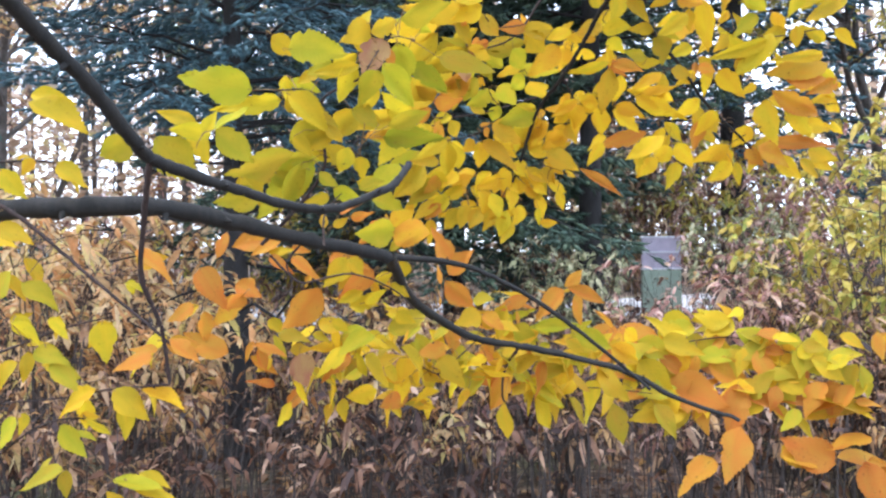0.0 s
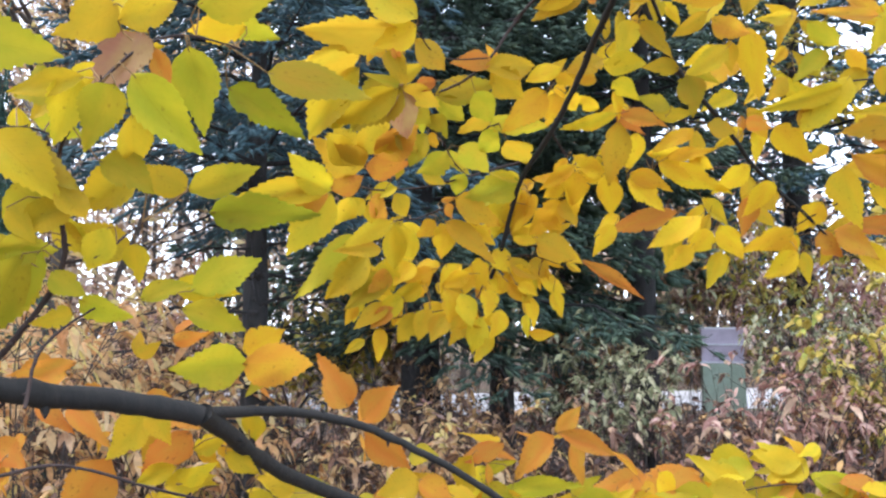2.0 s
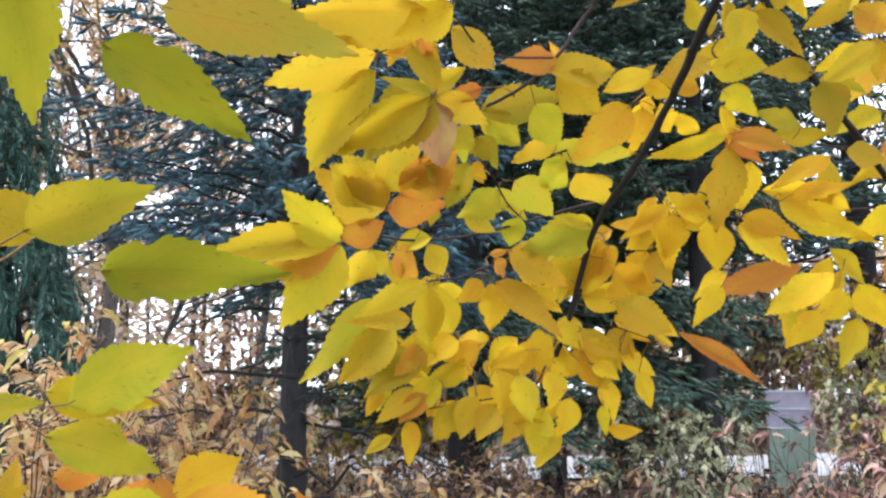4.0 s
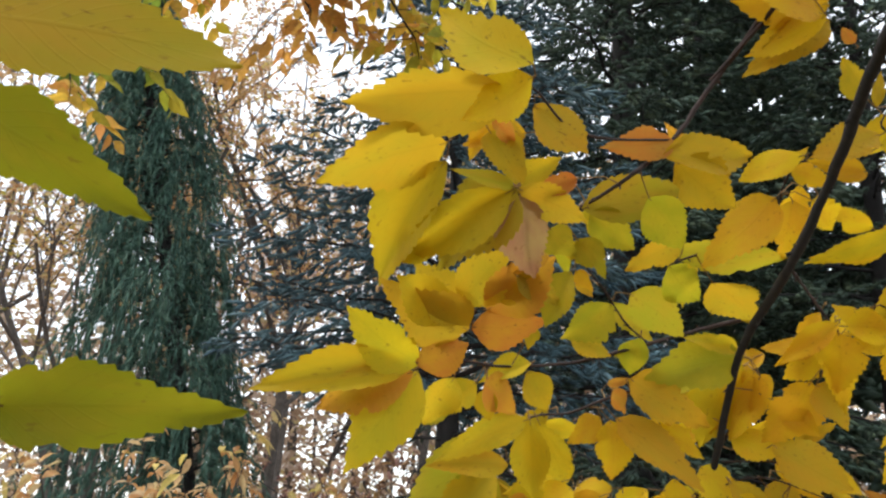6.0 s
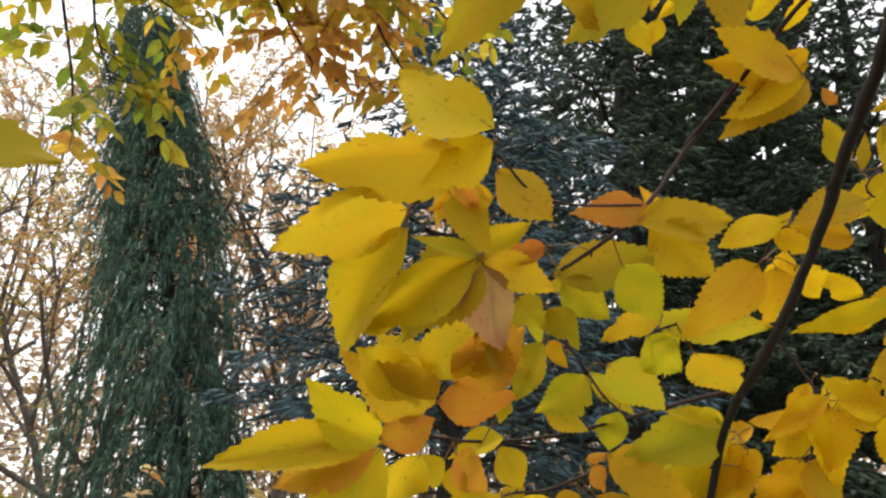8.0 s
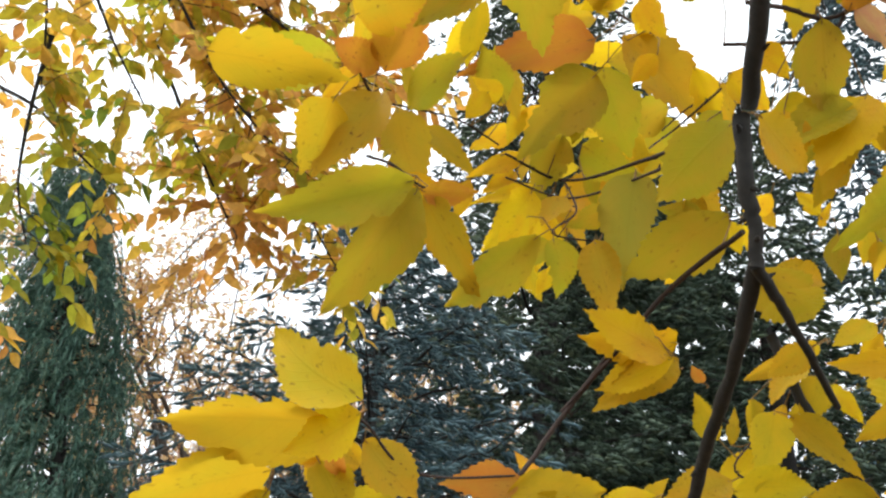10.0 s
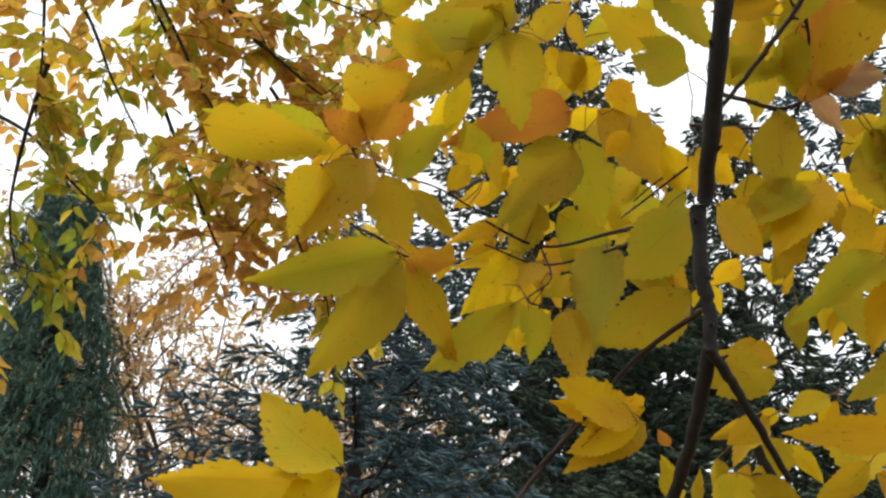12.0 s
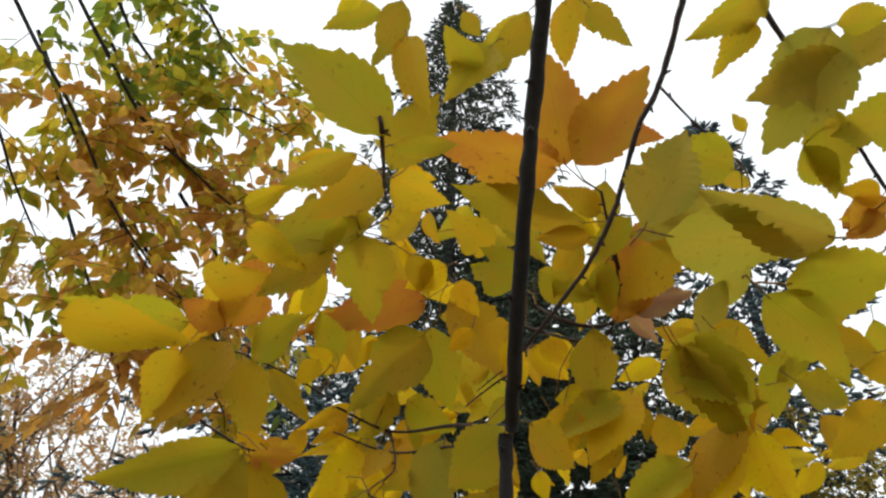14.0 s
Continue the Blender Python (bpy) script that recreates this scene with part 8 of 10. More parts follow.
leaf(T, 0.201, 1.061, 2.298, 0.185, 1.063, 2.281, 0.017, -25, -41, 'y')
leaf(T, 0.146, 1.341, 2.167, 0.130, 1.306, 2.191, 0.033, -68, -49, 'v')
leaf(T, 0.136, 1.362, 2.196, 0.136, 1.335, 2.223, 0.021, -87, -45, 'v')
leaf(T, 0.092, 1.207, 2.207, 0.133, 1.244, 2.195, 0.032, -56, -30, 'a')
leaf(T, 0.074, 1.228, 2.251, 0.120, 1.205, 2.253, 0.023, -112, -56, 'y')
leaf(T, 0.042, 1.258, 2.194, 0.100, 1.243, 2.189, 0.048, -123, -77, 'a')
leaf(T, 0.043, 1.305, 2.211, 0.070, 1.280, 2.227, 0.021, -113, -37, 'g')
leaf(T, -0.052, 1.225, 2.135, 0.034, 1.266, 2.135, 0.050, -65, -56, 'a')
leaf(T, 0.012, 1.312, 2.163, -0.011, 1.332, 2.109, 0.050, -39, -30, 'a')
leaf(T, -0.016, 1.332, 2.177, 0.012, 1.354, 2.139, 0.028, -89, -29, 'g')
# nearest leaves overhead
leaf(T, 0.357, 0.994, 1.976, 0.376, 0.972, 2.005, 0.033, -113, -25, 'w')
leaf(T, 0.365, 0.997, 1.974, 0.416, 1.008, 1.972, 0.035, -85, -74, 'w')
leaf(T, 0.433, 1.004, 1.975, 0.382, 0.984, 1.975, 0.027, -68, -77, 'w')
leaf(T, 0.461, 1.029, 1.987, 0.435, 1.028, 1.979, 0.016, -67, -48, 'v')
leaf(T, 0.412, 1.015, 1.961, 0.453, 1.008, 1.960, 0.031, -101, -44, 'v')
leaf(T, 0.404, 1.017, 1.958, 0.435, 1.041, 1.935, 0.028, -89, -46, 'v')
# near left spray
leaf(N, -0.209, 0.922, 1.683, -0.285, 0.914, 1.701, 0.046, -87, -14, 'l')
leaf(N, -0.330, 0.957, 1.637, -0.294, 0.982, 1.589, 0.052, -57, -3, 'l')
leaf(N, -0.182, 0.952, 1.677, -0.255, 0.932, 1.664, 0.024, -75, 1, 'y')
leaf(N, -0.178, 0.955, 1.678, -0.120, 0.962, 1.651, 0.032, -77, 14, 'v')
leaf(N, -0.167, 0.974, 1.617, -0.251, 0.978, 1.585, 0.047, -78, -35, 'v')
leaf(N, -0.150, 0.974, 1.611, -0.216, 0.989, 1.548, 0.043, -86, -18, 'l')
leaf(N, -0.214, 0.984, 1.571, -0.267, 0.984, 1.561, 0.034, -89, -7, 'l')
leaf(N, -0.177, 0.971, 1.631, -0.121, 0.968, 1.646, 0.036, -88, -14, 'l')
leaf(N, -0.257, 0.951, 1.646, -0.219, 0.964, 1.609, 0.036, -71, 1, 'l')
leaf(N, -0.352, 0.958, 1.637, -0.403, 0.973, 1.613, 0.036, -96, -21, 'l')
leaf(N, -0.264, 0.955, 1.638, -0.311, 0.951, 1.644, 0.024, -87, -20, 'y')
leaf(N, -0.294, 0.995, 1.661, -0.338, 0.990, 1.672, 0.021, -81, 12, 'y')
leaf(N, -0.036, 0.961, 1.794, -0.003, 0.959, 1.844, 0.048, -77, -10, 'l')
leaf(N, -0.107, 0.978, 1.625, -0.117, 0.973, 1.597, 0.024, -70, 3, 'y')
leaf(N, -0.116, 0.922, 1.707, -0.149, 0.929, 1.702, 0.027, -101, -3, 'l')
leaf(N, -0.101, 0.950, 1.665, -0.071, 0.966, 1.650, 0.029, -61, 3, 'l')
# low gold spray
leaf(M, -0.010, 1.622, 1.660, 0.004, 1.632, 1.620, 0.035, -77, -10, 'y')
leaf(M, -0.007, 1.658, 1.659, -0.031, 1.655, 1.633, 0.015, -62, -19, 'y')
leaf(M, -0.038, 1.602, 1.695, -0.128, 1.614, 1.612, 0.046, -88, -10, 'v')
leaf(M, -0.073, 1.618, 1.732, -0.133, 1.608, 1.723, 0.037, -74, -40, 'v')
leaf(M, -0.030, 1.612, 1.670, -0.082, 1.595, 1.612, 0.046, -84, 12, 'y')
leaf(M, -0.059, 1.634, 1.655, -0.106, 1.620, 1.655, 0.023, -74, -23, 'y')
leaf(M, 0.036, 1.636, 1.656, 0.006, 1.624, 1.630, 0.033, -84, 19, 'g')
leaf(M, 0.050, 1.643, 1.631, 0.018, 1.645, 1.610, 0.031, -71, -31, 'g')
leaf(M, 0.045, 1.675, 1.624, 0.017, 1.666, 1.619, 0.013, -72, -6, 'g')
leaf(M, 0.072, 1.643, 1.657, 0.035, 1.643, 1.651, 0.028, -93, 23, 'g')
leaf(M, 0.103, 1.644, 1.657, 0.071, 1.646, 1.621, 0.031, -102, 6, 'g')
leaf(M, 0.123, 1.647, 1.652, 0.107, 1.648, 1.617, 0.030, -76, -8, 'g')
leaf(M, 0.108, 1.680, 1.640, 0.085, 1.682, 1.616, 0.015, -84, -8, 'a')
leaf(M, 0.169, 1.651, 1.658, 0.191, 1.653, 1.629, 0.030, -108, -16, 'g')
leaf(M, 0.164, 1.705, 1.650, 0.202, 1.705, 1.657, 0.017, -84, -27, 'g')
leaf(M, 0.203, 1.648, 1.663, 0.236, 1.659, 1.635, 0.029, -80, -10, 'a')
leaf(M, 0.217, 1.666, 1.676, 0.250, 1.674, 1.656, 0.016, -92, -24, 'g')
leaf(M, 0.173, 1.655, 1.643, 0.161, 1.655, 1.614, 0.026, -95, 3, 'g')
leaf(M, 0.182, 1.685, 1.641, 0.163, 1.691, 1.624, 0.013, -111, 4, 'g')
leaf(M, 0.217, 1.656, 1.639, 0.254, 1.664, 1.620, 0.026, -71, 13, 'g')
leaf(M, 0.206, 1.691, 1.650, 0.222, 1.698, 1.624, 0.015, -66, 1, 'g')
leaf(M, 0.218, 1.626, 1.691, 0.260, 1.645, 1.663, 0.028, -76, -18, 'a')
leaf(M, 0.215, 1.693, 1.686, 0.248, 1.702, 1.664, 0.022, -77, -4, 'g')
leaf(M, 0.076, 1.647, 1.632, 0.101, 1.648, 1.612, 0.025, -77, 13, 'a')
leaf(M, 0.064, 1.695, 1.627, 0.084, 1.692, 1.636, 0.009, -97, -3, 'g')
leaf(M, -0.000, 1.628, 1.645, -0.029, 1.615, 1.619, 0.031, -58, -9, 'c')
leaf(M, -0.002, 1.651, 1.651, -0.016, 1.650, 1.617, 0.019, -53, -13, 'c')
leaf(M, 0.142, 1.655, 1.633, 0.126, 1.658, 1.608, 0.024, -92, -6, 'c')
leaf(M, 0.135, 1.706, 1.639, 0.139, 1.709, 1.614, 0.015, -120, -10, 'c')
leaf(M, 0.246, 1.632, 1.672, 0.279, 1.651, 1.659, 0.021, -57, 8, 'g')
leaf(M, 0.260, 1.705, 1.664, 0.283, 1.715, 1.650, 0.011, -75, -17, 'a')
# hanging spray overhead
leaf(T, 0.558, 1.127, 2.313, 0.504, 1.166, 2.224, 0.072, -86, -26, 'w')
leaf(T, 0.608, 1.131, 2.321, 0.563, 1.158, 2.289, 0.049, -115, -9, 'v')
leaf(T, 0.623, 1.174, 2.275, 0.557, 1.171, 2.242, 0.049, -57, -46, 'v')
leaf(T, 0.545, 1.165, 2.264, 0.555, 1.214, 2.220, 0.052, -72, -45, 'v')
leaf(T, 0.566, 1.238, 2.199, 0.597, 1.224, 2.221, 0.032, -71, -47, 'c')
leaf(T, 0.571, 1.255, 2.218, 0.595, 1.239, 2.243, 0.021, -85, -36, 'o')
leaf(T, 0.498, 1.116, 2.311, 0.466, 1.135, 2.280, 0.031, -104, -19, 'a')
leaf(T, 0.484, 1.165, 2.239, 0.475, 1.154, 2.246, 0.013, -63, -41, 'a')
leaf(T, 0.380, 1.263, 2.138, 0.411, 1.196, 2.180, 0.053, -96, -57, 'c')
leaf(T, 0.433, 1.313, 2.107, 0.473, 1.291, 2.150, 0.050, -77, -36, 'v')
leaf(T, 0.462, 1.361, 2.120, 0.505, 1.362, 2.126, 0.022, -82, -45, 'v')
leaf(T, 0.452, 1.301, 2.148, 0.467, 1.335, 2.075, 0.061, -118, -27, 'v')
leaf(T, 0.470, 1.329, 2.180, 0.508, 1.333, 2.147, 0.033, -100, -18, 'a')
leaf(T, 0.392, 1.305, 2.103, 0.356, 1.306, 2.049, 0.048, -102, 6, 'g')
leaf(T, 0.386, 1.339, 2.106, 0.378, 1.356, 2.079, 0.016, -107, -28, 'a')
leaf(T, 0.470, 1.344, 2.073, 0.436, 1.358, 2.018, 0.046, -122, 7, 'g')
leaf(T, 0.473, 1.386, 2.100, 0.491, 1.416, 2.071, 0.027, -119, -50, 'g')
leaf(T, 0.485, 1.338, 2.084, 0.504, 1.367, 2.035, 0.048, -136, -34, 'g')
leaf(T, 0.507, 1.372, 2.101, 0.541, 1.384, 2.094, 0.017, -88, -56, 'g')
leaf(T, 0.338, 1.300, 2.092, 0.337, 1.317, 2.052, 0.034, -86, -23, 'g')
leaf(T, 0.327, 1.318, 2.096, 0.344, 1.341, 2.078, 0.016, -66, -36, 'a')
leaf(T, 0.285, 1.113, 2.264, 0.262, 1.082, 2.272, 0.031, -143, -77, 'v')
leaf(T, 0.519, 1.318, 2.117, 0.563, 1.334, 2.105, 0.039, -74, -17, 'l')
leaf(T, 0.517, 1.350, 2.136, 0.547, 1.335, 2.157, 0.019, -99, -26, 'l')
leaf(T, 0.588, 1.333, 2.103, 0.548, 1.351, 2.069, 0.043, -81, -35, 'a')
leaf(T, 0.590, 1.372, 2.119, 0.567, 1.387, 2.093, 0.017, -94, -27, 'a')
# further leaves between them
leaf(N, -0.075, 1.082, 1.651, 0.007, 1.101, 1.650, 0.034, -77, -23, 'k')
leaf(N, 0.000, 0.979, 1.731, 0.066, 0.992, 1.715, 0.028, -78, 0, 'v')
leaf(N, -0.035, 1.001, 1.728, 0.013, 1.035, 1.700, 0.028, -66, -22, 'k')
leaf(N, -0.062, 1.003, 1.654, -0.015, 0.997, 1.668, 0.025, -87, -27, 'l')
leaf(T, 0.586, 1.350, 2.146, 0.649, 1.357, 2.155, 0.035, -75, -47, 'a')
leaf(T, 0.531, 1.392, 2.156, 0.479, 1.399, 2.110, 0.046, -61, -35, 'a')
leaf(T, 0.447, 1.397, 2.087, 0.454, 1.426, 2.050, 0.033, -73, -35, 'v')
leaf(T, 0.473, 1.361, 2.178, 0.430, 1.335, 2.187, 0.033, -61, -18, 'a')
leaf(T, 0.558, 1.388, 2.126, 0.586, 1.405, 2.098, 0.032, -80, -24, 'a')
leaf(T, 0.605, 1.348, 2.161, 0.544, 1.344, 2.170, 0.042, -89, -19, 'a')
leaf(T, 0.493, 1.328, 2.231, 0.462, 1.345, 2.175, 0.033, -74, -24, 'w')
leaf(T, 0.444, 1.387, 2.123, 0.417, 1.403, 2.090, 0.025, -84, -29, 'a')
leaf(T, 0.612, 1.346, 2.195, 0.622, 1.376, 2.165, 0.027, -109, -46, 'v')
leaf(T, 0.539, 1.368, 2.184, 0.586, 1.336, 2.194, 0.036, -118, -30, 'a')
leaf(T, 0.500, 1.355, 2.141, 0.477, 1.376, 2.111, 0.026, -93, -34, 'a')
leaf(T, 0.506, 1.293, 2.238, 0.484, 1.347, 2.216, 0.037, -142, -37, 'w')
leaf(T, 0.404, 1.380, 2.066, 0.426, 1.403, 2.030, 0.033, -64, -17, 'v')
leaf(T, 0.527, 1.337, 2.160, 0.513, 1.373, 2.122, 0.036, -134, -22, 'v')
leaf(T, 0.693, 1.565, 2.226, 0.669, 1.574, 2.201, 0.023, -71, -34, 'g')
leaf(T, 0.452, 1.473, 2.245, 0.409, 1.479, 2.230, 0.027, -88, -26, 'g')
leaf(T, 0.515, 1.513, 2.207, 0.475, 1.520, 2.190, 0.027, -85, -30, 'g')
leaf(T, 0.450, 1.481, 2.224, 0.495, 1.487, 2.214, 0.032, -101, -57, 'g')
leaf(T, 0.664, 1.494, 2.274, 0.641, 1.510, 2.248, 0.020, -91, -31, 'g')
leaf(T, 0.612, 1.554, 2.172, 0.585, 1.578, 2.148, 0.026, -106, -33, 'g')
leaf(T, 0.509, 1.579, 2.159, 0.512, 1.598, 2.123, 0.027, -107, -28, 'g')
leaf(T, 0.668, 1.571, 2.204, 0.630, 1.581, 2.179, 0.027, -80, -34, 'a')
leaf(T, 0.662, 1.502, 2.271, 0.681, 1.516, 2.249, 0.021, -141, -46, 'g')
leaf(T, 0.569, 1.575, 2.184, 0.613, 1.570, 2.191, 0.025, -95, -12, 'a')
leaf(T, 0.644, 1.541, 2.185, 0.613, 1.549, 2.177, 0.021, -89, -43, 'a')
leaf(T, 0.498, 1.501, 2.253, 0.490, 1.514, 2.214, 0.029, -128, -8, 'g')
leaf(T, 0.507, 1.498, 2.244, 0.464, 1.483, 2.257, 0.029, -103, -61, 'g')
leaf(T, 0.601, 1.510, 2.239, 0.642, 1.523, 2.219, 0.033, -112, -54, 'a')
leaf(T, 0.533, 1.597, 2.157, 0.554, 1.616, 2.131, 0.025, -82, -31, 'g')
leaf(T, 0.462, 1.541, 2.168, 0.438, 1.545, 2.140, 0.024, -61, -29, 'g')
leaf(T, 0.182, 1.454, 2.131, 0.145, 1.455, 2.091, 0.031, -63, -23, 'a')
leaf(T, 0.228, 1.393, 2.255, 0.285, 1.391, 2.250, 0.030, -97, -47, 'v')
leaf(T, 0.175, 1.463, 2.155, 0.236, 1.428, 2.159, 0.042, -119, -10, 'g')
leaf(T, 0.240, 1.474, 2.277, 0.251, 1.494, 2.208, 0.045, -122, -18, 'a')
leaf(T, 0.176, 1.408, 2.101, 0.160, 1.425, 2.063, 0.034, -42, -31, 'g')
leaf(T, 0.262, 1.485, 2.276, 0.254, 1.498, 2.213, 0.037, -87, -12, 'a')
leaf(T, 0.176, 1.452, 2.153, 0.199, 1.473, 2.117, 0.031, -61, -12, 'a')
leaf(T, 0.172, 1.417, 2.118, 0.147, 1.423, 2.079, 0.025, -82, -14, 'g')
leaf(T, 0.277, 1.355, 2.078, 0.281, 1.383, 2.055, 0.020, -65, -46, 'a')
leaf(T, 0.123, 1.362, 2.247, 0.115, 1.388, 2.210, 0.034, -109, -30, 'a')
leaf(T, 0.204, 1.418, 2.215, 0.165, 1.440, 2.194, 0.033, -47, -64, 'v')
leaf(T, 0.140, 1.372, 2.245, 0.148, 1.394, 2.201, 0.027, -74, -23, 'a')
leaf(T, 0.170, 1.425, 2.132, 0.130, 1.402, 2.116, 0.028, -62, 4, 'v')
leaf(T, 0.274, 1.354, 2.100, 0.298, 1.380, 2.065, 0.028, -103, -41, 'a')
leaf(T, 0.187, 1.519, 2.297, 0.227, 1.540, 2.300, 0.026, -60, -30, 'g')
leaf(T, 0.132, 1.555, 2.153, 0.148, 1.570, 2.122, 0.026, -115, -33, 'y')
leaf(T, 0.274, 1.483, 2.210, 0.251, 1.485, 2.189, 0.020, -91, -5, 'y')
leaf(T, 0.161, 1.552, 2.145, 0.146, 1.558, 2.120, 0.020, -77, -20, 'g')
leaf(T, 0.124, 1.524, 2.308, 0.083, 1.512, 2.279, 0.028, -50, -31, 'g')
leaf(T, 0.192, 1.534, 2.254, 0.143, 1.542, 2.269, 0.025, -108, -24, 'g')
leaf(T, 0.140, 1.496, 2.315, 0.122, 1.517, 2.285, 0.023, -86, -36, 'y')
leaf(T, 0.221, 1.538, 2.243, 0.264, 1.531, 2.242, 0.025, -100, -3, 'y')
leaf(T, 0.163, 1.504, 2.317, 0.126, 1.511, 2.295, 0.028, -59, -49, 'g')
leaf(T, 0.247, 1.475, 2.362, 0.199, 1.482, 2.360, 0.034, -90, -70, 'g')
leaf(T, 0.323, 1.235, 2.266, 0.277, 1.235, 2.266, 0.030, -91, -39, 'v')
leaf(T, 0.379, 1.198, 2.229, 0.375, 1.229, 2.204, 0.030, -137, -36, 'v')
leaf(T, 0.266, 1.305, 2.318, 0.231, 1.325, 2.295, 0.026, -77, -50, 'v')
leaf(T, 0.268, 1.316, 2.299, 0.308, 1.322, 2.283, 0.027, -107, -47, 'v')
leaf(T, 0.386, 1.229, 2.202, 0.374, 1.255, 2.172, 0.028, -66, -43, 'v')
leaf(T, 0.443, 1.240, 2.205, 0.419, 1.270, 2.191, 0.028, -68, -70, 'v')
leaf(T, 0.400, 1.257, 2.196, 0.458, 1.278, 2.222, 0.027, -44, -46, 'v')
leaf(T, 0.301, 1.251, 2.283, 0.325, 1.265, 2.215, 0.036, -111, -18, 'v')
leaf(T, 0.341, 1.249, 2.238, 0.386, 1.258, 2.222, 0.030, -115, -58, 'a')
leaf(T, 0.297, 1.232, 2.292, 0.281, 1.270, 2.257, 0.031, -91, -48, 'v')
leaf(T, 0.391, 1.185, 2.173, 0.361, 1.207, 2.152, 0.024, -99, -39, 'v')
leaf(T, 0.370, 1.262, 2.205, 0.360, 1.303, 2.169, 0.032, -126, -37, 'a')
leaf(T, 0.356, 1.232, 2.199, 0.336, 1.239, 2.153, 0.030, -51, -22, 'a')
leaf(T, 0.407, 1.162, 2.157, 0.404, 1.148, 2.203, 0.024, -128, -17, 'a')
leaf(T, 0.300, 1.202, 2.287, 0.333, 1.223, 2.262, 0.030, -131, -57, 'a')
leaf(T, 0.374, 1.210, 2.205, 0.338, 1.206, 2.230, 0.024, -119, -41, 'a')
leaf(T, 0.484, 1.452, 2.067, 0.483, 1.467, 2.038, 0.021, -107, -27, 'v')
leaf(T, 0.490, 1.413, 2.150, 0.457, 1.395, 2.150, 0.022, -62, -34, 'v')
leaf(T, 0.473, 1.468, 2.097, 0.468, 1.483, 2.057, 0.025, -116, -16, 'a')
leaf(T, 0.471, 1.393, 2.169, 0.489, 1.408, 2.149, 0.022, -144, -49, 'a')
leaf(T, 0.384, 1.410, 2.066, 0.382, 1.416, 2.032, 0.020, -91, -9, 'v')
leaf(T, 0.386, 1.402, 2.144, 0.418, 1.392, 2.165, 0.022, -87, -29, 'a')
leaf(T, 0.416, 1.439, 2.096, 0.410, 1.454, 2.068, 0.018, -83, -30, 'a')
leaf(T, 0.464, 1.489, 2.032, 0.452, 1.512, 2.001, 0.026, -119, -23, 'a')
leaf(T, 0.469, 1.365, 2.214, 0.431, 1.370, 2.180, 0.028, -63, -32, 'a')
leaf(T, 0.493, 1.478, 2.095, 0.491, 1.504, 2.058, 0.023, -117, -31, 'v')
leaf(T, 0.460, 1.434, 2.081, 0.449, 1.444, 2.053, 0.020, -71, -25, 'v')
leaf(T, 0.419, 1.439, 2.078, 0.420, 1.459, 2.055, 0.020, -67, -36, 'a')
leaf(T, 0.229, 1.480, 2.206, 0.233, 1.504, 2.191, 0.018, -124, -57, 'g')
leaf(T, 0.295, 1.602, 2.185, 0.274, 1.634, 2.168, 0.021, -96, -60, 'g')
leaf(T, 0.241, 1.513, 2.182, 0.241, 1.545, 2.158, 0.023, -68, -51, 'g')
leaf(T, 0.345, 1.559, 2.186, 0.350, 1.578, 2.165, 0.016, -126, -42, 'g')
leaf(T, 0.218, 1.453, 2.192, 0.244, 1.458, 2.200, 0.015, -76, -12, 'g')
leaf(T, 0.359, 1.530, 2.185, 0.368, 1.539, 2.166, 0.017, -72, -18, 'g')
leaf(T, 0.363, 1.498, 2.175, 0.340, 1.524, 2.161, 0.026, -73, -66, 'g')
leaf(T, 0.107, 1.396, 2.138, 0.094, 1.406, 2.109, 0.021, -101, -14, 'g')
leaf(T, 0.240, 1.623, 2.182, 0.273, 1.610, 2.194, 0.021, -98, -31, 'g')
leaf(T, 0.186, 1.496, 2.124, 0.163, 1.496, 2.107, 0.015, -68, -26, 'g')
leaf(S, 0.752, 2.039, 1.251, 0.728, 2.018, 1.195, 0.035, -88, 20, 'a')
leaf(S, 0.761, 2.002, 1.168, 0.689, 1.989, 1.150, 0.040, -89, 34, 'g')
leaf(S, 0.259, 1.662, 1.282, 0.238, 1.682, 1.229, 0.034, -130, -2, 'g')
leaf(S, 0.916, 1.960, 1.229, 0.973, 1.928, 1.244, 0.041, -130, 38, 'v')
leaf(S, 0.685, 2.024, 1.138, 0.704, 1.996, 1.093, 0.033, -78, 35, 'a')
leaf(S, 0.350, 1.828, 1.251, 0.354, 1.841, 1.197, 0.031, -55, -9, 'a')
leaf(S, 0.139, 1.655, 1.207, 0.198, 1.668, 1.229, 0.038, -126, 64, 'y')
leaf(S, 0.259, 1.730, 1.229, 0.220, 1.720, 1.195, 0.030, -127, 43, 'a')
leaf(S, 0.146, 1.585, 1.331, 0.096, 1.587, 1.334, 0.028, -90, 50, 'g')
leaf(S, 0.834, 2.002, 1.239, 0.789, 2.026, 1.247, 0.029, -110, 41, 'o')
leaf(S, 0.184, 1.544, 1.346, 0.124, 1.548, 1.326, 0.033, -117, 51, 'g')
leaf(S, 0.607, 2.002, 1.110, 0.543, 1.982, 1.137, 0.037, -65, 19, 'g')
leaf(S, 0.719, 2.077, 1.277, 0.657, 2.082, 1.238, 0.040, -131, 43, 'o')
leaf(S, 0.520, 2.016, 1.201, 0.589, 2.028, 1.187, 0.040, -59, 60, 'v')
leaf(S, 0.852, 1.969, 1.234, 0.894, 1.963, 1.269, 0.032, -120, 25, 'y')
leaf(S, 0.178, 1.627, 1.264, 0.238, 1.637, 1.264, 0.035, -80, 21, 'v')
leaf(S, 0.419, 1.937, 1.186, 0.378, 1.913, 1.128, 0.044, -145, 39, 'y')
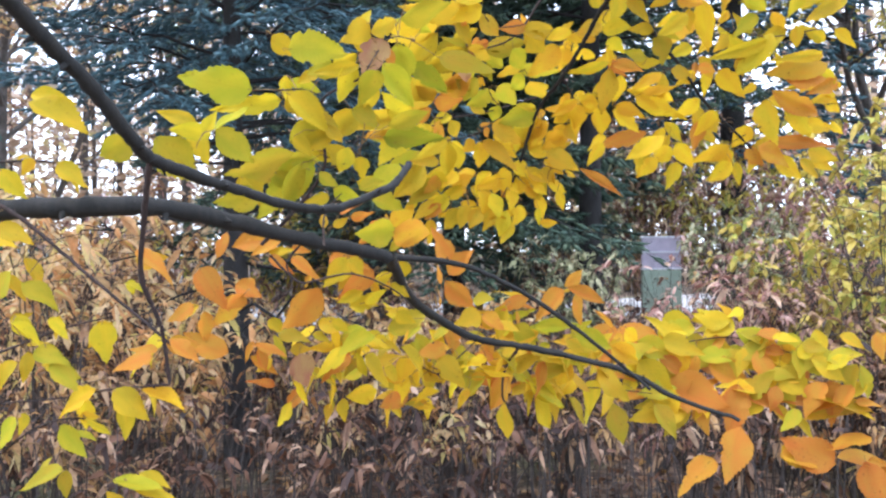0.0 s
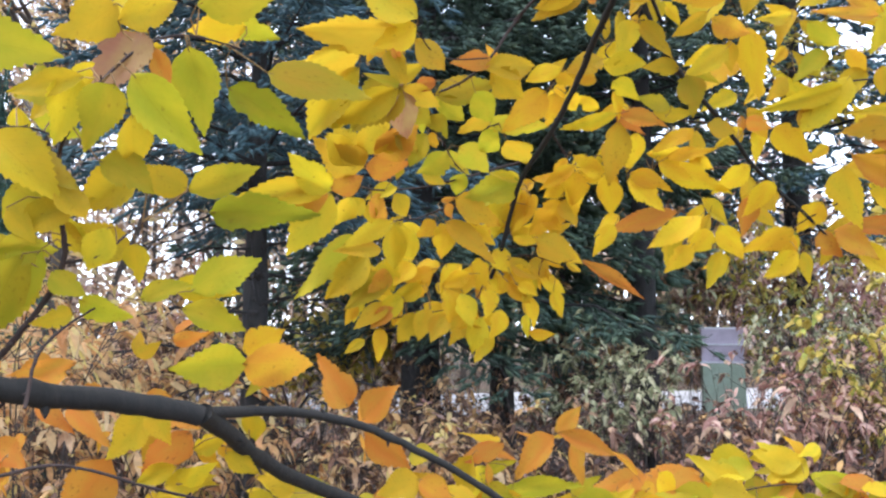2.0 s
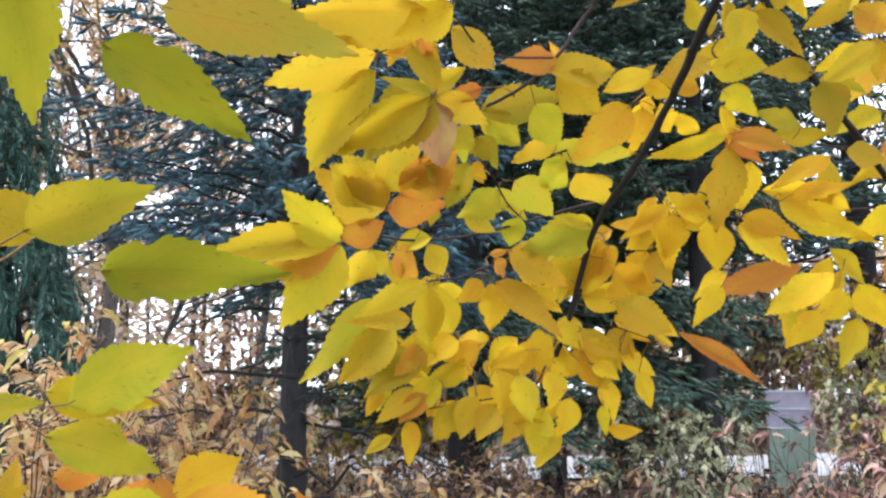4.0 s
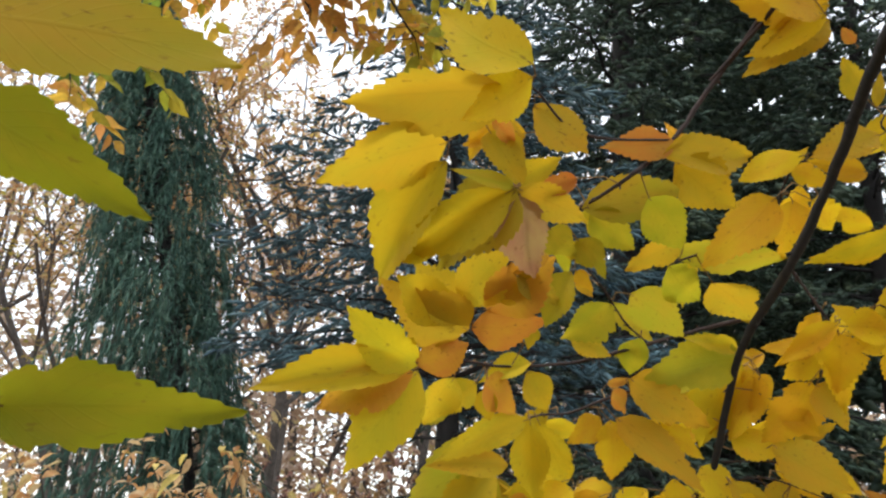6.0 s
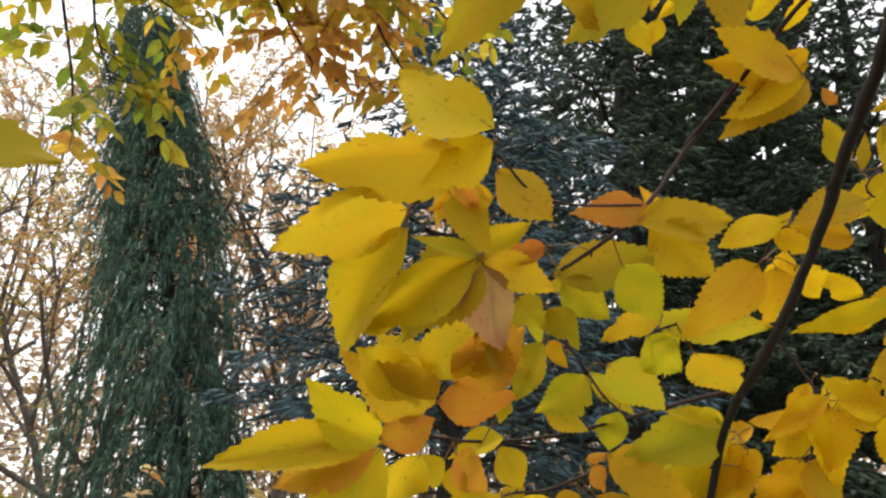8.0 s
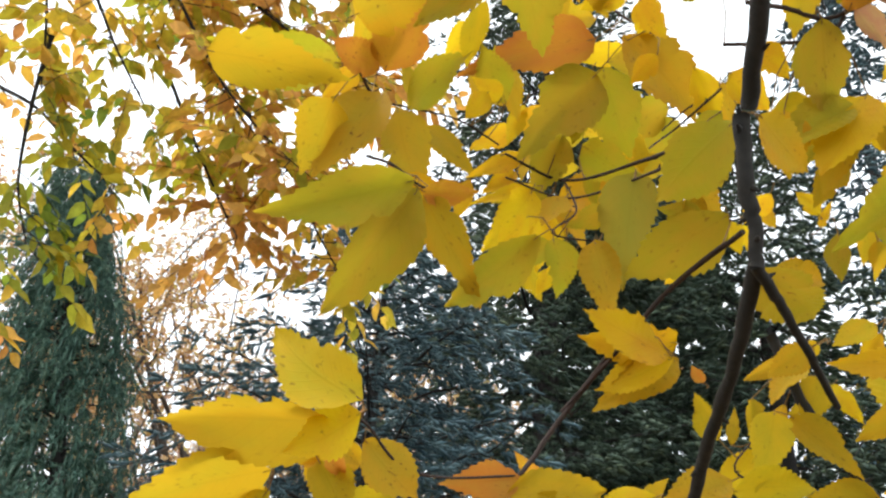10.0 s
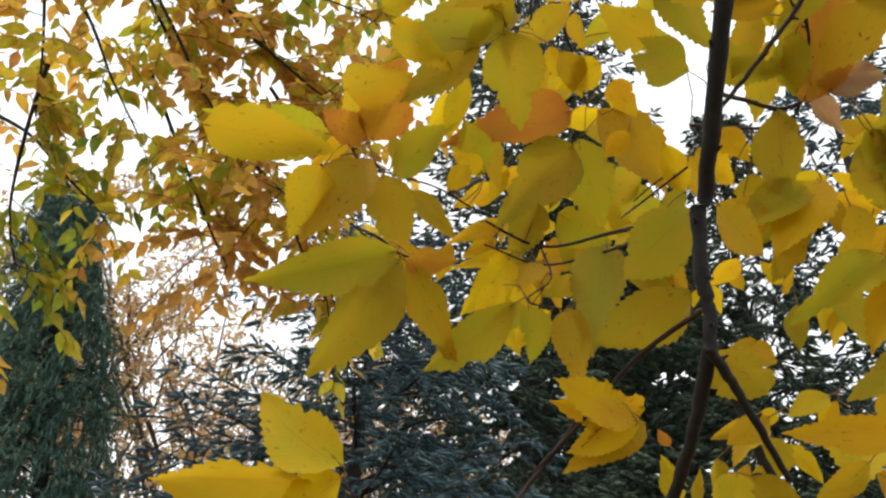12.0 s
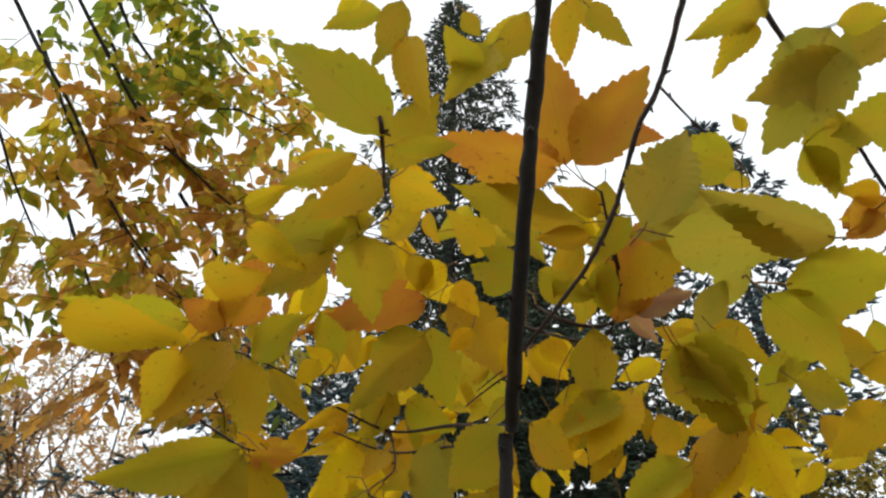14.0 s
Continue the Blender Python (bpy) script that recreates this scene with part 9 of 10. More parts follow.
leaf(S, 0.805, 1.978, 1.167, 0.787, 1.962, 1.119, 0.032, -95, 20, 'o')
leaf(S, 0.470, 1.977, 1.278, 0.550, 2.001, 1.240, 0.051, -70, 7, 'v')
leaf(S, 0.608, 2.020, 1.202, 0.572, 2.001, 1.130, 0.050, -149, 29, 'o')
leaf(S, 0.496, 1.966, 1.154, 0.568, 1.991, 1.142, 0.038, -66, 27, 'a')
leaf(S, 0.121, 1.596, 1.261, 0.169, 1.574, 1.300, 0.034, -140, 31, 'y')
leaf(S, 0.726, 2.088, 1.297, 0.666, 2.119, 1.291, 0.037, -121, 34, 'v')
leaf(S, 0.887, 1.966, 1.240, 0.838, 1.984, 1.208, 0.043, -116, 9, 'v')
leaf(S, 0.982, 1.949, 1.221, 0.956, 1.939, 1.165, 0.035, -137, 25, 'v')
leaf(S, 0.594, 2.027, 1.170, 0.581, 2.014, 1.117, 0.031, -132, 20, 'a')
leaf(S, 0.243, 1.719, 1.221, 0.243, 1.751, 1.147, 0.037, -142, -15, 'a')
leaf(S, 0.950, 1.961, 1.289, 0.986, 1.935, 1.269, 0.030, -107, 36, 'a')
leaf(S, 0.133, 1.571, 1.306, 0.131, 1.587, 1.263, 0.023, -142, -11, 'y')
leaf(S, 0.441, 1.956, 1.265, 0.511, 1.982, 1.264, 0.038, -67, 64, 'a')
leaf(S, 0.291, 1.656, 1.321, 0.312, 1.667, 1.264, 0.039, -14, 17, 'a')
leaf(S, 0.126, 1.678, 1.189, 0.126, 1.703, 1.117, 0.034, -129, -15, 'a')
leaf(S, 0.747, 2.011, 1.153, 0.722, 1.981, 1.104, 0.029, -113, 37, 'g')
leaf(S, 0.479, 1.993, 1.189, 0.410, 1.966, 1.197, 0.037, -57, 61, 'o')
leaf(S, 0.258, 1.702, 1.247, 0.303, 1.726, 1.212, 0.029, -37, 32, 'a')
leaf(S, 0.958, 1.930, 1.243, 0.910, 1.945, 1.212, 0.035, -135, 37, 'y')
leaf(S, 0.932, 1.943, 1.120, 1.003, 1.936, 1.119, 0.041, -94, 56, 'a')
leaf(S, 0.184, 1.640, 1.227, 0.232, 1.651, 1.193, 0.033, -44, 38, 'v')
leaf(S, 0.832, 1.994, 1.173, 0.847, 1.984, 1.118, 0.039, -112, 5, 'v')
leaf(S, 0.795, 1.993, 1.120, 0.825, 1.967, 1.075, 0.038, -61, 40, 'a')
leaf(S, 0.484, 1.964, 1.151, 0.428, 1.947, 1.148, 0.030, -79, 55, 'o')
leaf(S, 1.011, 1.955, 1.174, 0.948, 1.952, 1.136, 0.041, -137, 52, 'a')
leaf(S, 0.401, 1.916, 1.250, 0.487, 1.954, 1.270, 0.046, -75, 36, 'v')
leaf(S, 0.802, 1.998, 1.279, 0.844, 1.972, 1.278, 0.030, -119, 53, 'a')
leaf(S, 0.877, 1.957, 1.236, 0.941, 1.943, 1.196, 0.046, -81, 31, 'a')
leaf(S, 0.340, 1.830, 1.185, 0.324, 1.829, 1.124, 0.037, -154, 14, 'v')
leaf(S, 0.642, 2.012, 1.119, 0.573, 1.987, 1.115, 0.033, -75, 58, 'o')
leaf(S, 0.221, 1.638, 1.288, 0.264, 1.644, 1.275, 0.024, -73, 25, 'v')
leaf(S, 0.908, 1.946, 1.178, 0.865, 1.949, 1.113, 0.045, -129, 21, 'o')
leaf(S, 0.299, 1.711, 1.305, 0.239, 1.696, 1.305, 0.033, -76, 58, 'g')
leaf(S, 0.801, 2.016, 1.158, 0.856, 2.007, 1.152, 0.031, -94, 42, 'a')
leaf(S, 0.180, 1.600, 1.303, 0.128, 1.618, 1.285, 0.035, -113, 14, 'o')
leaf(S, 0.212, 1.684, 1.226, 0.147, 1.669, 1.224, 0.035, -78, 25, 'o')
leaf(S, 0.663, 2.023, 1.133, 0.723, 1.997, 1.100, 0.051, -48, 62, 'g')
leaf(S, 0.332, 1.732, 1.320, 0.300, 1.724, 1.258, 0.039, -121, 21, 'a')
leaf(S, 0.544, 1.978, 1.123, 0.477, 1.964, 1.121, 0.040, -79, 20, 'v')
leaf(S, 0.779, 2.000, 1.191, 0.841, 1.976, 1.192, 0.036, -112, 42, 'v')
leaf(S, 0.438, 1.970, 1.231, 0.479, 1.983, 1.195, 0.029, -59, 16, 'g')
leaf(S, 0.530, 1.989, 1.171, 0.548, 1.962, 1.097, 0.047, -96, 19, 'g')
leaf(S, 0.237, 1.607, 1.332, 0.285, 1.629, 1.303, 0.029, -58, 14, 'a')
leaf(S, 0.186, 1.598, 1.301, 0.244, 1.607, 1.285, 0.037, -38, 68, 'g')
leaf(S, 0.977, 1.945, 1.131, 1.019, 1.926, 1.130, 0.031, -112, 64, 'o')
leaf(S, 0.773, 2.034, 1.195, 0.821, 2.014, 1.184, 0.031, -104, 38, 'o')
leaf(S, 0.778, 2.021, 1.170, 0.721, 2.019, 1.154, 0.032, -109, 51, 'o')
leaf(S, 0.815, 1.993, 1.123, 0.882, 1.978, 1.130, 0.045, -118, 70, 'o')
leaf(S, 0.777, 2.002, 1.132, 0.718, 1.980, 1.095, 0.037, -114, 50, 'a')
leaf(S, 0.142, 1.586, 1.292, 0.171, 1.606, 1.246, 0.030, -16, 25, 'v')
leaf(S, 0.567, 1.993, 1.164, 0.476, 1.944, 1.155, 0.043, -65, 32, 'v')
leaf(S, 0.339, 1.821, 1.212, 0.325, 1.809, 1.149, 0.035, -115, 15, 'y')
leaf(S, 0.836, 2.027, 1.259, 0.858, 1.994, 1.209, 0.042, -123, 17, 'g')
leaf(S, 0.439, 1.957, 1.313, 0.475, 1.985, 1.247, 0.041, -57, -3, 'g')
leaf(S, 0.852, 1.965, 1.111, 0.811, 1.949, 1.072, 0.031, -99, 30, 'v')
leaf(S, 0.169, 1.576, 1.325, 0.126, 1.580, 1.318, 0.024, -106, 53, 'a')
leaf(S, 0.968, 1.937, 1.173, 0.927, 1.938, 1.110, 0.040, -135, 24, 'o')
leaf(S, 0.652, 2.109, 1.283, 0.647, 2.080, 1.214, 0.043, -82, 22, 'v')
leaf(S, 1.030, 1.935, 1.279, 1.078, 1.921, 1.286, 0.028, -118, 55, 'g')
leaf(S, 0.503, 1.955, 1.130, 0.543, 1.927, 1.074, 0.044, -80, 32, 'v')
leaf(S, 0.869, 2.003, 1.239, 0.878, 1.978, 1.189, 0.034, -119, 19, 'o')
leaf(S, 0.855, 1.982, 1.252, 0.851, 1.959, 1.195, 0.040, -72, 21, 'v')
leaf(S, 0.652, 2.119, 1.294, 0.567, 2.088, 1.307, 0.043, -65, 30, 'v')
leaf(S, 0.267, 1.736, 1.187, 0.292, 1.761, 1.131, 0.031, -26, 12, 'v')
leaf(S, 0.224, 1.611, 1.305, 0.252, 1.630, 1.255, 0.033, -11, 26, 'a')
leaf(S, 0.664, 2.019, 1.162, 0.619, 1.983, 1.103, 0.041, -120, 42, 'g')
leaf(S, 0.600, 2.032, 1.245, 0.588, 1.999, 1.191, 0.032, -120, 33, 'g')
leaf(S, 0.627, 1.997, 1.164, 0.630, 1.964, 1.106, 0.037, -92, 29, 'g')
leaf(S, 1.036, 1.959, 1.264, 1.093, 1.939, 1.235, 0.042, -70, 53, 'v')
leaf(S, 0.190, 1.689, 1.206, 0.220, 1.721, 1.137, 0.040, -50, -4, 'y')
leaf(S, 0.263, 1.647, 1.292, 0.219, 1.643, 1.249, 0.038, -151, 43, 'v')
leaf(S, 0.631, 2.014, 1.120, 0.636, 1.984, 1.064, 0.039, -124, 21, 'o')
leaf(S, 0.806, 2.042, 1.286, 0.814, 2.022, 1.216, 0.042, -81, 16, 'g')
leaf(S, 0.780, 2.028, 1.248, 0.783, 1.982, 1.175, 0.046, -88, 32, 'o')
leaf(S, 0.579, 1.996, 1.125, 0.520, 1.967, 1.110, 0.030, -79, 50, 'g')
leaf(S, 0.840, 2.001, 1.181, 0.789, 2.006, 1.162, 0.031, -132, 58, 'g')
leaf(S, 0.901, 1.979, 1.301, 0.903, 1.980, 1.227, 0.043, -80, 0, 'a')
leaf(S, 0.778, 2.059, 1.273, 0.843, 2.036, 1.235, 0.052, -101, 14, 'o')
leaf(S, 0.633, 2.045, 1.233, 0.613, 2.025, 1.153, 0.050, -153, 18, 'o')
leaf(S, 0.278, 1.686, 1.299, 0.282, 1.701, 1.250, 0.029, -52, -11, 'v')
leaf(S, 0.775, 2.028, 1.284, 0.842, 2.009, 1.271, 0.045, -88, 60, 'o')
leaf(S, 0.801, 2.040, 1.231, 0.835, 2.007, 1.209, 0.029, -96, 51, 'g')
leaf(S, 0.392, 1.896, 1.144, 0.413, 1.883, 1.071, 0.046, -92, 9, 'v')
leaf(S, 0.795, 2.021, 1.251, 0.725, 2.034, 1.223, 0.042, -113, 28, 'v')
leaf(S, 0.235, 1.653, 1.275, 0.284, 1.672, 1.303, 0.029, -88, 32, 'g')
leaf(S, 0.594, 1.995, 1.126, 0.542, 1.976, 1.064, 0.044, -107, 28, 'v')
leaf(S, 0.298, 1.740, 1.276, 0.351, 1.757, 1.290, 0.029, -78, 22, 'v')
leaf(S, 0.825, 1.996, 1.182, 0.877, 1.971, 1.188, 0.035, -124, 50, 'a')
leaf(S, 0.482, 1.983, 1.206, 0.423, 1.960, 1.212, 0.031, -55, 67, 'v')
leaf(S, 0.198, 1.643, 1.256, 0.248, 1.670, 1.213, 0.034, -26, 38, 'a')
leaf(S, 0.523, 2.026, 1.278, 0.467, 1.987, 1.231, 0.039, -102, 46, 'a')
leaf(S, 0.334, 1.828, 1.206, 0.401, 1.848, 1.177, 0.041, -28, 60, 'v')
leaf(S, 0.764, 1.989, 1.149, 0.689, 2.002, 1.168, 0.049, -74, 60, 'a')
leaf(S, 0.200, 1.598, 1.284, 0.184, 1.609, 1.220, 0.036, -154, 8, 'o')
leaf(S, 1.015, 1.940, 1.277, 1.078, 1.933, 1.264, 0.038, -94, 17, 'o')
leaf(S, 0.990, 1.950, 1.220, 1.008, 1.947, 1.146, 0.039, -64, 8, 'v')
leaf(S, 0.721, 2.046, 1.252, 0.722, 2.018, 1.195, 0.035, -91, 26, 'v')
leaf(S, 0.808, 2.031, 1.279, 0.766, 2.032, 1.242, 0.030, -135, 38, 'v')
leaf(S, 0.494, 1.996, 1.219, 0.559, 2.005, 1.185, 0.040, -75, 13, 'v')
leaf(S, 1.016, 1.918, 1.301, 1.023, 1.913, 1.243, 0.031, -82, 6, 'o')
leaf(S, 0.863, 1.971, 1.268, 0.901, 1.943, 1.258, 0.032, -122, 18, 'v')
leaf(S, 0.730, 2.002, 1.138, 0.790, 1.985, 1.187, 0.049, -121, 19, 'v')
leaf(S, 0.266, 1.638, 1.310, 0.316, 1.652, 1.304, 0.030, -73, 15, 'v')
leaf(S, 0.525, 1.998, 1.232, 0.592, 2.023, 1.191, 0.040, -57, 21, 'o')
leaf(S, 0.710, 2.090, 1.261, 0.634, 2.066, 1.210, 0.058, -85, 19, 'v')
leaf(S, 0.390, 1.885, 1.246, 0.345, 1.871, 1.224, 0.028, -119, 57, 'v')
leaf(S, 0.537, 2.047, 1.284, 0.601, 2.055, 1.295, 0.038, -103, 63, 'y')
leaf(S, 0.168, 1.648, 1.239, 0.177, 1.660, 1.178, 0.030, -33, 1, 'a')
leaf(S, 0.794, 1.937, 1.005, 0.888, 1.946, 1.030, 0.062, -90, 20, 'a')
leaf(S, 0.718, 1.998, 1.168, 0.687, 1.955, 1.076, 0.060, -93, 26, 'o')
leaf(S, 0.709, 1.955, 1.073, 0.656, 1.894, 0.980, 0.071, -79, 28, 'o')
leaf(S, 0.594, 1.989, 1.110, 0.473, 1.950, 1.108, 0.061, -73, 34, 'a')
leaf(S, 0.994, 1.949, 1.111, 0.888, 1.963, 1.087, 0.069, -134, 69, 'a')
leaf(S, 0.929, 1.942, 1.000, 1.036, 1.925, 0.997, 0.070, -92, 76, 'o')
leaf(S, 0.792, 1.931, 1.013, 0.885, 1.918, 0.988, 0.058, -78, 51, 'c')
leaf(S, 1.011, 1.941, 1.004, 1.026, 1.933, 0.926, 0.047, -90, 6, 'o')
leaf(S, 0.963, 1.955, 1.155, 0.891, 1.969, 1.118, 0.045, -119, 31, 'o')
leaf(S, 0.676, 2.015, 1.132, 0.713, 1.978, 1.076, 0.046, -83, 37, 'o')
leaf(S, 0.937, 1.977, 1.178, 0.921, 1.950, 1.094, 0.047, -115, 21, 'o')
leaf(S, 0.977, 1.903, 1.001, 0.989, 1.862, 0.911, 0.057, -114, 20, 'o')
leaf(S, 0.908, 1.906, 0.994, 0.817, 1.935, 1.039, 0.073, -99, 17, 'o')
leaf(S, 1.021, 1.940, 0.986, 1.067, 1.918, 0.942, 0.043, -77, 36, 'a')
leaf(S, 0.643, 1.958, 0.998, 0.558, 1.905, 0.937, 0.057, -118, 55, 'o')
leaf(S, 0.994, 1.907, 1.055, 0.907, 1.905, 1.035, 0.053, -123, 68, 'c')
leaf(L, 0.044, 1.387, 1.269, 0.023, 1.377, 1.241, 0.020, -120, 34, 'g')
leaf(L, -0.112, 1.288, 1.350, -0.137, 1.275, 1.337, 0.016, -82, 36, 'g')
leaf(L, 0.070, 1.407, 1.296, 0.115, 1.389, 1.285, 0.031, -56, 74, 'g')
leaf(L, 0.058, 1.403, 1.319, 0.015, 1.386, 1.320, 0.025, -67, 55, 'v')
leaf(L, -0.185, 1.229, 1.395, -0.140, 1.228, 1.393, 0.027, -91, 22, 'a')
leaf(L, -0.164, 1.240, 1.341, -0.153, 1.252, 1.301, 0.022, -21, 8, 'a')
leaf(L, 0.061, 1.391, 1.269, 0.032, 1.380, 1.256, 0.017, -113, 58, 'y')
leaf(L, -0.051, 1.356, 1.351, -0.034, 1.361, 1.308, 0.029, -68, 2, 'v')
leaf(L, -0.084, 1.314, 1.261, -0.086, 1.314, 1.221, 0.024, -154, 3, 'a')
leaf(L, 0.056, 1.419, 1.291, 0.107, 1.408, 1.301, 0.027, -111, 39, 'g')
leaf(L, 0.026, 1.378, 1.304, -0.022, 1.368, 1.311, 0.027, -68, 50, 'g')
leaf(L, -0.134, 1.224, 1.371, -0.124, 1.240, 1.338, 0.019, -47, -7, 'y')
leaf(L, -0.020, 1.358, 1.326, 0.024, 1.371, 1.306, 0.027, -61, 26, 'v')
leaf(L, -0.072, 1.304, 1.385, -0.025, 1.328, 1.394, 0.029, -67, 24, 'v')
leaf(L, 0.101, 1.398, 1.326, 0.142, 1.389, 1.329, 0.024, -108, 50, 'a')
leaf(L, -0.154, 1.281, 1.274, -0.154, 1.289, 1.236, 0.020, -72, -13, 'y')
leaf(L, -0.225, 1.221, 1.356, -0.195, 1.217, 1.358, 0.019, -98, 10, 'a')
leaf(L, -0.084, 1.276, 1.385, -0.081, 1.286, 1.347, 0.022, -12, 1, 'g')
leaf(L, -0.222, 1.227, 1.311, -0.200, 1.235, 1.273, 0.025, -18, 26, 'g')
leaf(L, 0.072, 1.397, 1.286, 0.040, 1.375, 1.259, 0.024, -111, 51, 'v')
leaf(L, -0.190, 1.239, 1.388, -0.233, 1.248, 1.366, 0.027, -132, 45, 'g')
leaf(L, -0.153, 1.274, 1.338, -0.148, 1.281, 1.302, 0.022, -2, 7, 'y')
leaf(L, -0.059, 1.358, 1.283, -0.063, 1.349, 1.251, 0.019, -101, 17, 'o')
leaf(L, -0.065, 1.347, 1.270, -0.111, 1.337, 1.265, 0.027, -99, 73, 'a')
leaf(L, 0.048, 1.405, 1.297, 0.040, 1.397, 1.262, 0.022, -131, 17, 'v')
leaf(L, -0.160, 1.196, 1.403, -0.136, 1.205, 1.387, 0.018, -67, 6, 'y')
leaf(L, 0.047, 1.397, 1.285, 0.084, 1.397, 1.288, 0.019, -95, 50, 'g')
leaf(L, 0.015, 1.427, 1.373, 0.020, 1.408, 1.324, 0.030, -65, 22, 'o')
leaf(L, -0.167, 1.233, 1.388, -0.156, 1.252, 1.346, 0.024, -31, 0, 'g')
leaf(L, -0.251, 1.234, 1.358, -0.282, 1.233, 1.343, 0.019, -104, 28, 'o')
leaf(L, 0.031, 1.420, 1.332, 0.029, 1.409, 1.286, 0.029, -120, 13, 'v')
leaf(L, -0.198, 1.227, 1.327, -0.159, 1.233, 1.307, 0.028, -28, 58, 'v')
leaf(L, -0.090, 1.315, 1.344, -0.100, 1.318, 1.314, 0.020, -102, -2, 'g')
leaf(L, -0.194, 1.233, 1.379, -0.167, 1.242, 1.366, 0.018, -50, 39, 'v')
leaf(L, 0.074, 1.435, 1.351, 0.032, 1.437, 1.356, 0.022, -89, 33, 'v')
leaf(L, -0.027, 1.379, 1.257, -0.024, 1.361, 1.224, 0.021, -57, 26, 'g')
leaf(L, 0.089, 1.411, 1.313, 0.048, 1.411, 1.324, 0.024, -76, 42, 'o')
leaf(L, -0.021, 1.388, 1.306, -0.017, 1.372, 1.259, 0.028, -62, 19, 'a')
leaf(L, -0.119, 1.254, 1.375, -0.077, 1.271, 1.356, 0.029, -63, 12, 'y')
leaf(L, -0.055, 1.327, 1.265, -0.096, 1.302, 1.254, 0.029, -62, 18, 'o')
leaf(L, -0.163, 1.229, 1.354, -0.157, 1.233, 1.325, 0.017, -45, 2, 'v')
leaf(L, 0.096, 1.413, 1.331, 0.129, 1.390, 1.298, 0.031, -50, 50, 'v')
leaf(L, -0.175, 1.292, 1.263, -0.183, 1.288, 1.232, 0.017, -112, 12, 'a')
leaf(L, -0.041, 1.360, 1.365, -0.022, 1.363, 1.318, 0.030, -66, 6, 'v')
leaf(L, -0.025, 1.370, 1.340, -0.062, 1.355, 1.325, 0.022, -88, 41, 'a')
leaf(L, -0.105, 1.326, 1.277, -0.150, 1.301, 1.275, 0.032, -61, 12, 'g')
leaf(L, -0.073, 1.329, 1.374, -0.096, 1.311, 1.333, 0.028, -122, 34, 'v')
leaf(L, 0.011, 1.419, 1.367, -0.023, 1.405, 1.338, 0.028, -130, 48, 'v')
leaf(L, -0.193, 1.277, 1.315, -0.218, 1.278, 1.278, 0.029, -155, 32, 'a')
leaf(L, 0.006, 1.395, 1.313, 0.002, 1.380, 1.278, 0.022, -81, 21, 'g')
leaf(L, -0.172, 1.261, 1.310, -0.167, 1.265, 1.262, 0.031, 0, 5, 'g')
leaf(L, 0.087, 1.432, 1.339, 0.069, 1.433, 1.301, 0.026, -106, 6, 'o')
leaf(L, -0.006, 1.355, 1.270, -0.046, 1.330, 1.261, 0.026, -91, 70, 'g')
leaf(L, 0.086, 1.417, 1.378, 0.132, 1.405, 1.371, 0.028, -87, 62, 'a')
leaf(L, -0.251, 1.226, 1.379, -0.231, 1.232, 1.342, 0.022, -27, 22, 'v')
leaf(L, -0.064, 1.313, 1.293, -0.095, 1.298, 1.301, 0.018, -56, 30, 'g')
leaf(L, -0.152, 1.244, 1.367, -0.137, 1.254, 1.333, 0.020, -35, 11, 'g')
leaf(L, 0.075, 1.388, 1.319, 0.031, 1.374, 1.309, 0.026, -94, 58, 'g')
leaf(L, -0.250, 1.216, 1.344, -0.275, 1.220, 1.324, 0.018, -113, 16, 'a')
leaf(L, -0.262, 1.243, 1.400, -0.235, 1.247, 1.377, 0.021, -66, 18, 'y')
leaf(L, -0.135, 1.258, 1.336, -0.165, 1.240, 1.334, 0.020, -61, 24, 'a')
leaf(L, 0.034, 1.389, 1.342, 0.030, 1.380, 1.294, 0.027, -105, 11, 'v')
leaf(L, 0.099, 1.391, 1.376, 0.053, 1.387, 1.397, 0.031, -77, 17, 'a')
leaf(L, -0.122, 1.259, 1.341, -0.151, 1.245, 1.316, 0.023, -124, 48, 'v')
leaf(L, -0.091, 1.296, 1.323, -0.069, 1.310, 1.291, 0.022, -46, 10, 'a')
leaf(L, -0.042, 1.351, 1.313, -0.001, 1.362, 1.285, 0.029, -63, 18, 'a')
leaf(L, -0.148, 1.257, 1.381, -0.146, 1.265, 1.346, 0.018, -29, -4, 'g')
leaf(L, -0.031, 1.337, 1.253, -0.070, 1.316, 1.256, 0.025, -45, 76, 'v')
leaf(L, -0.036, 1.403, 1.377, -0.067, 1.382, 1.353, 0.025, -114, 52, 'g')
leaf(L, -0.022, 1.416, 1.365, 0.010, 1.419, 1.323, 0.030, -43, 26, 'g')
leaf(L, -0.258, 1.257, 1.357, -0.284, 1.261, 1.328, 0.020, -127, 23, 'v')
leaf(L, 0.077, 1.436, 1.313, 0.126, 1.407, 1.312, 0.030, -119, 31, 'g')
leaf(L, -0.231, 1.260, 1.272, -0.254, 1.260, 1.237, 0.023, -120, 18, 'y')
leaf(L, -0.241, 1.210, 1.382, -0.195, 1.202, 1.375, 0.024, -94, 36, 'v')
leaf(L, 0.079, 1.429, 1.347, 0.041, 1.424, 1.338, 0.022, -100, 52, 'g')
leaf(L, -0.133, 1.233, 1.383, -0.160, 1.246, 1.350, 0.022, -135, 15, 'v')
leaf(L, 0.049, 1.423, 1.298, 0.054, 1.414, 1.262, 0.021, -65, 17, 'y')
leaf(L, -0.056, 1.333, 1.255, -0.016, 1.353, 1.240, 0.023, -50, 35, 'g')
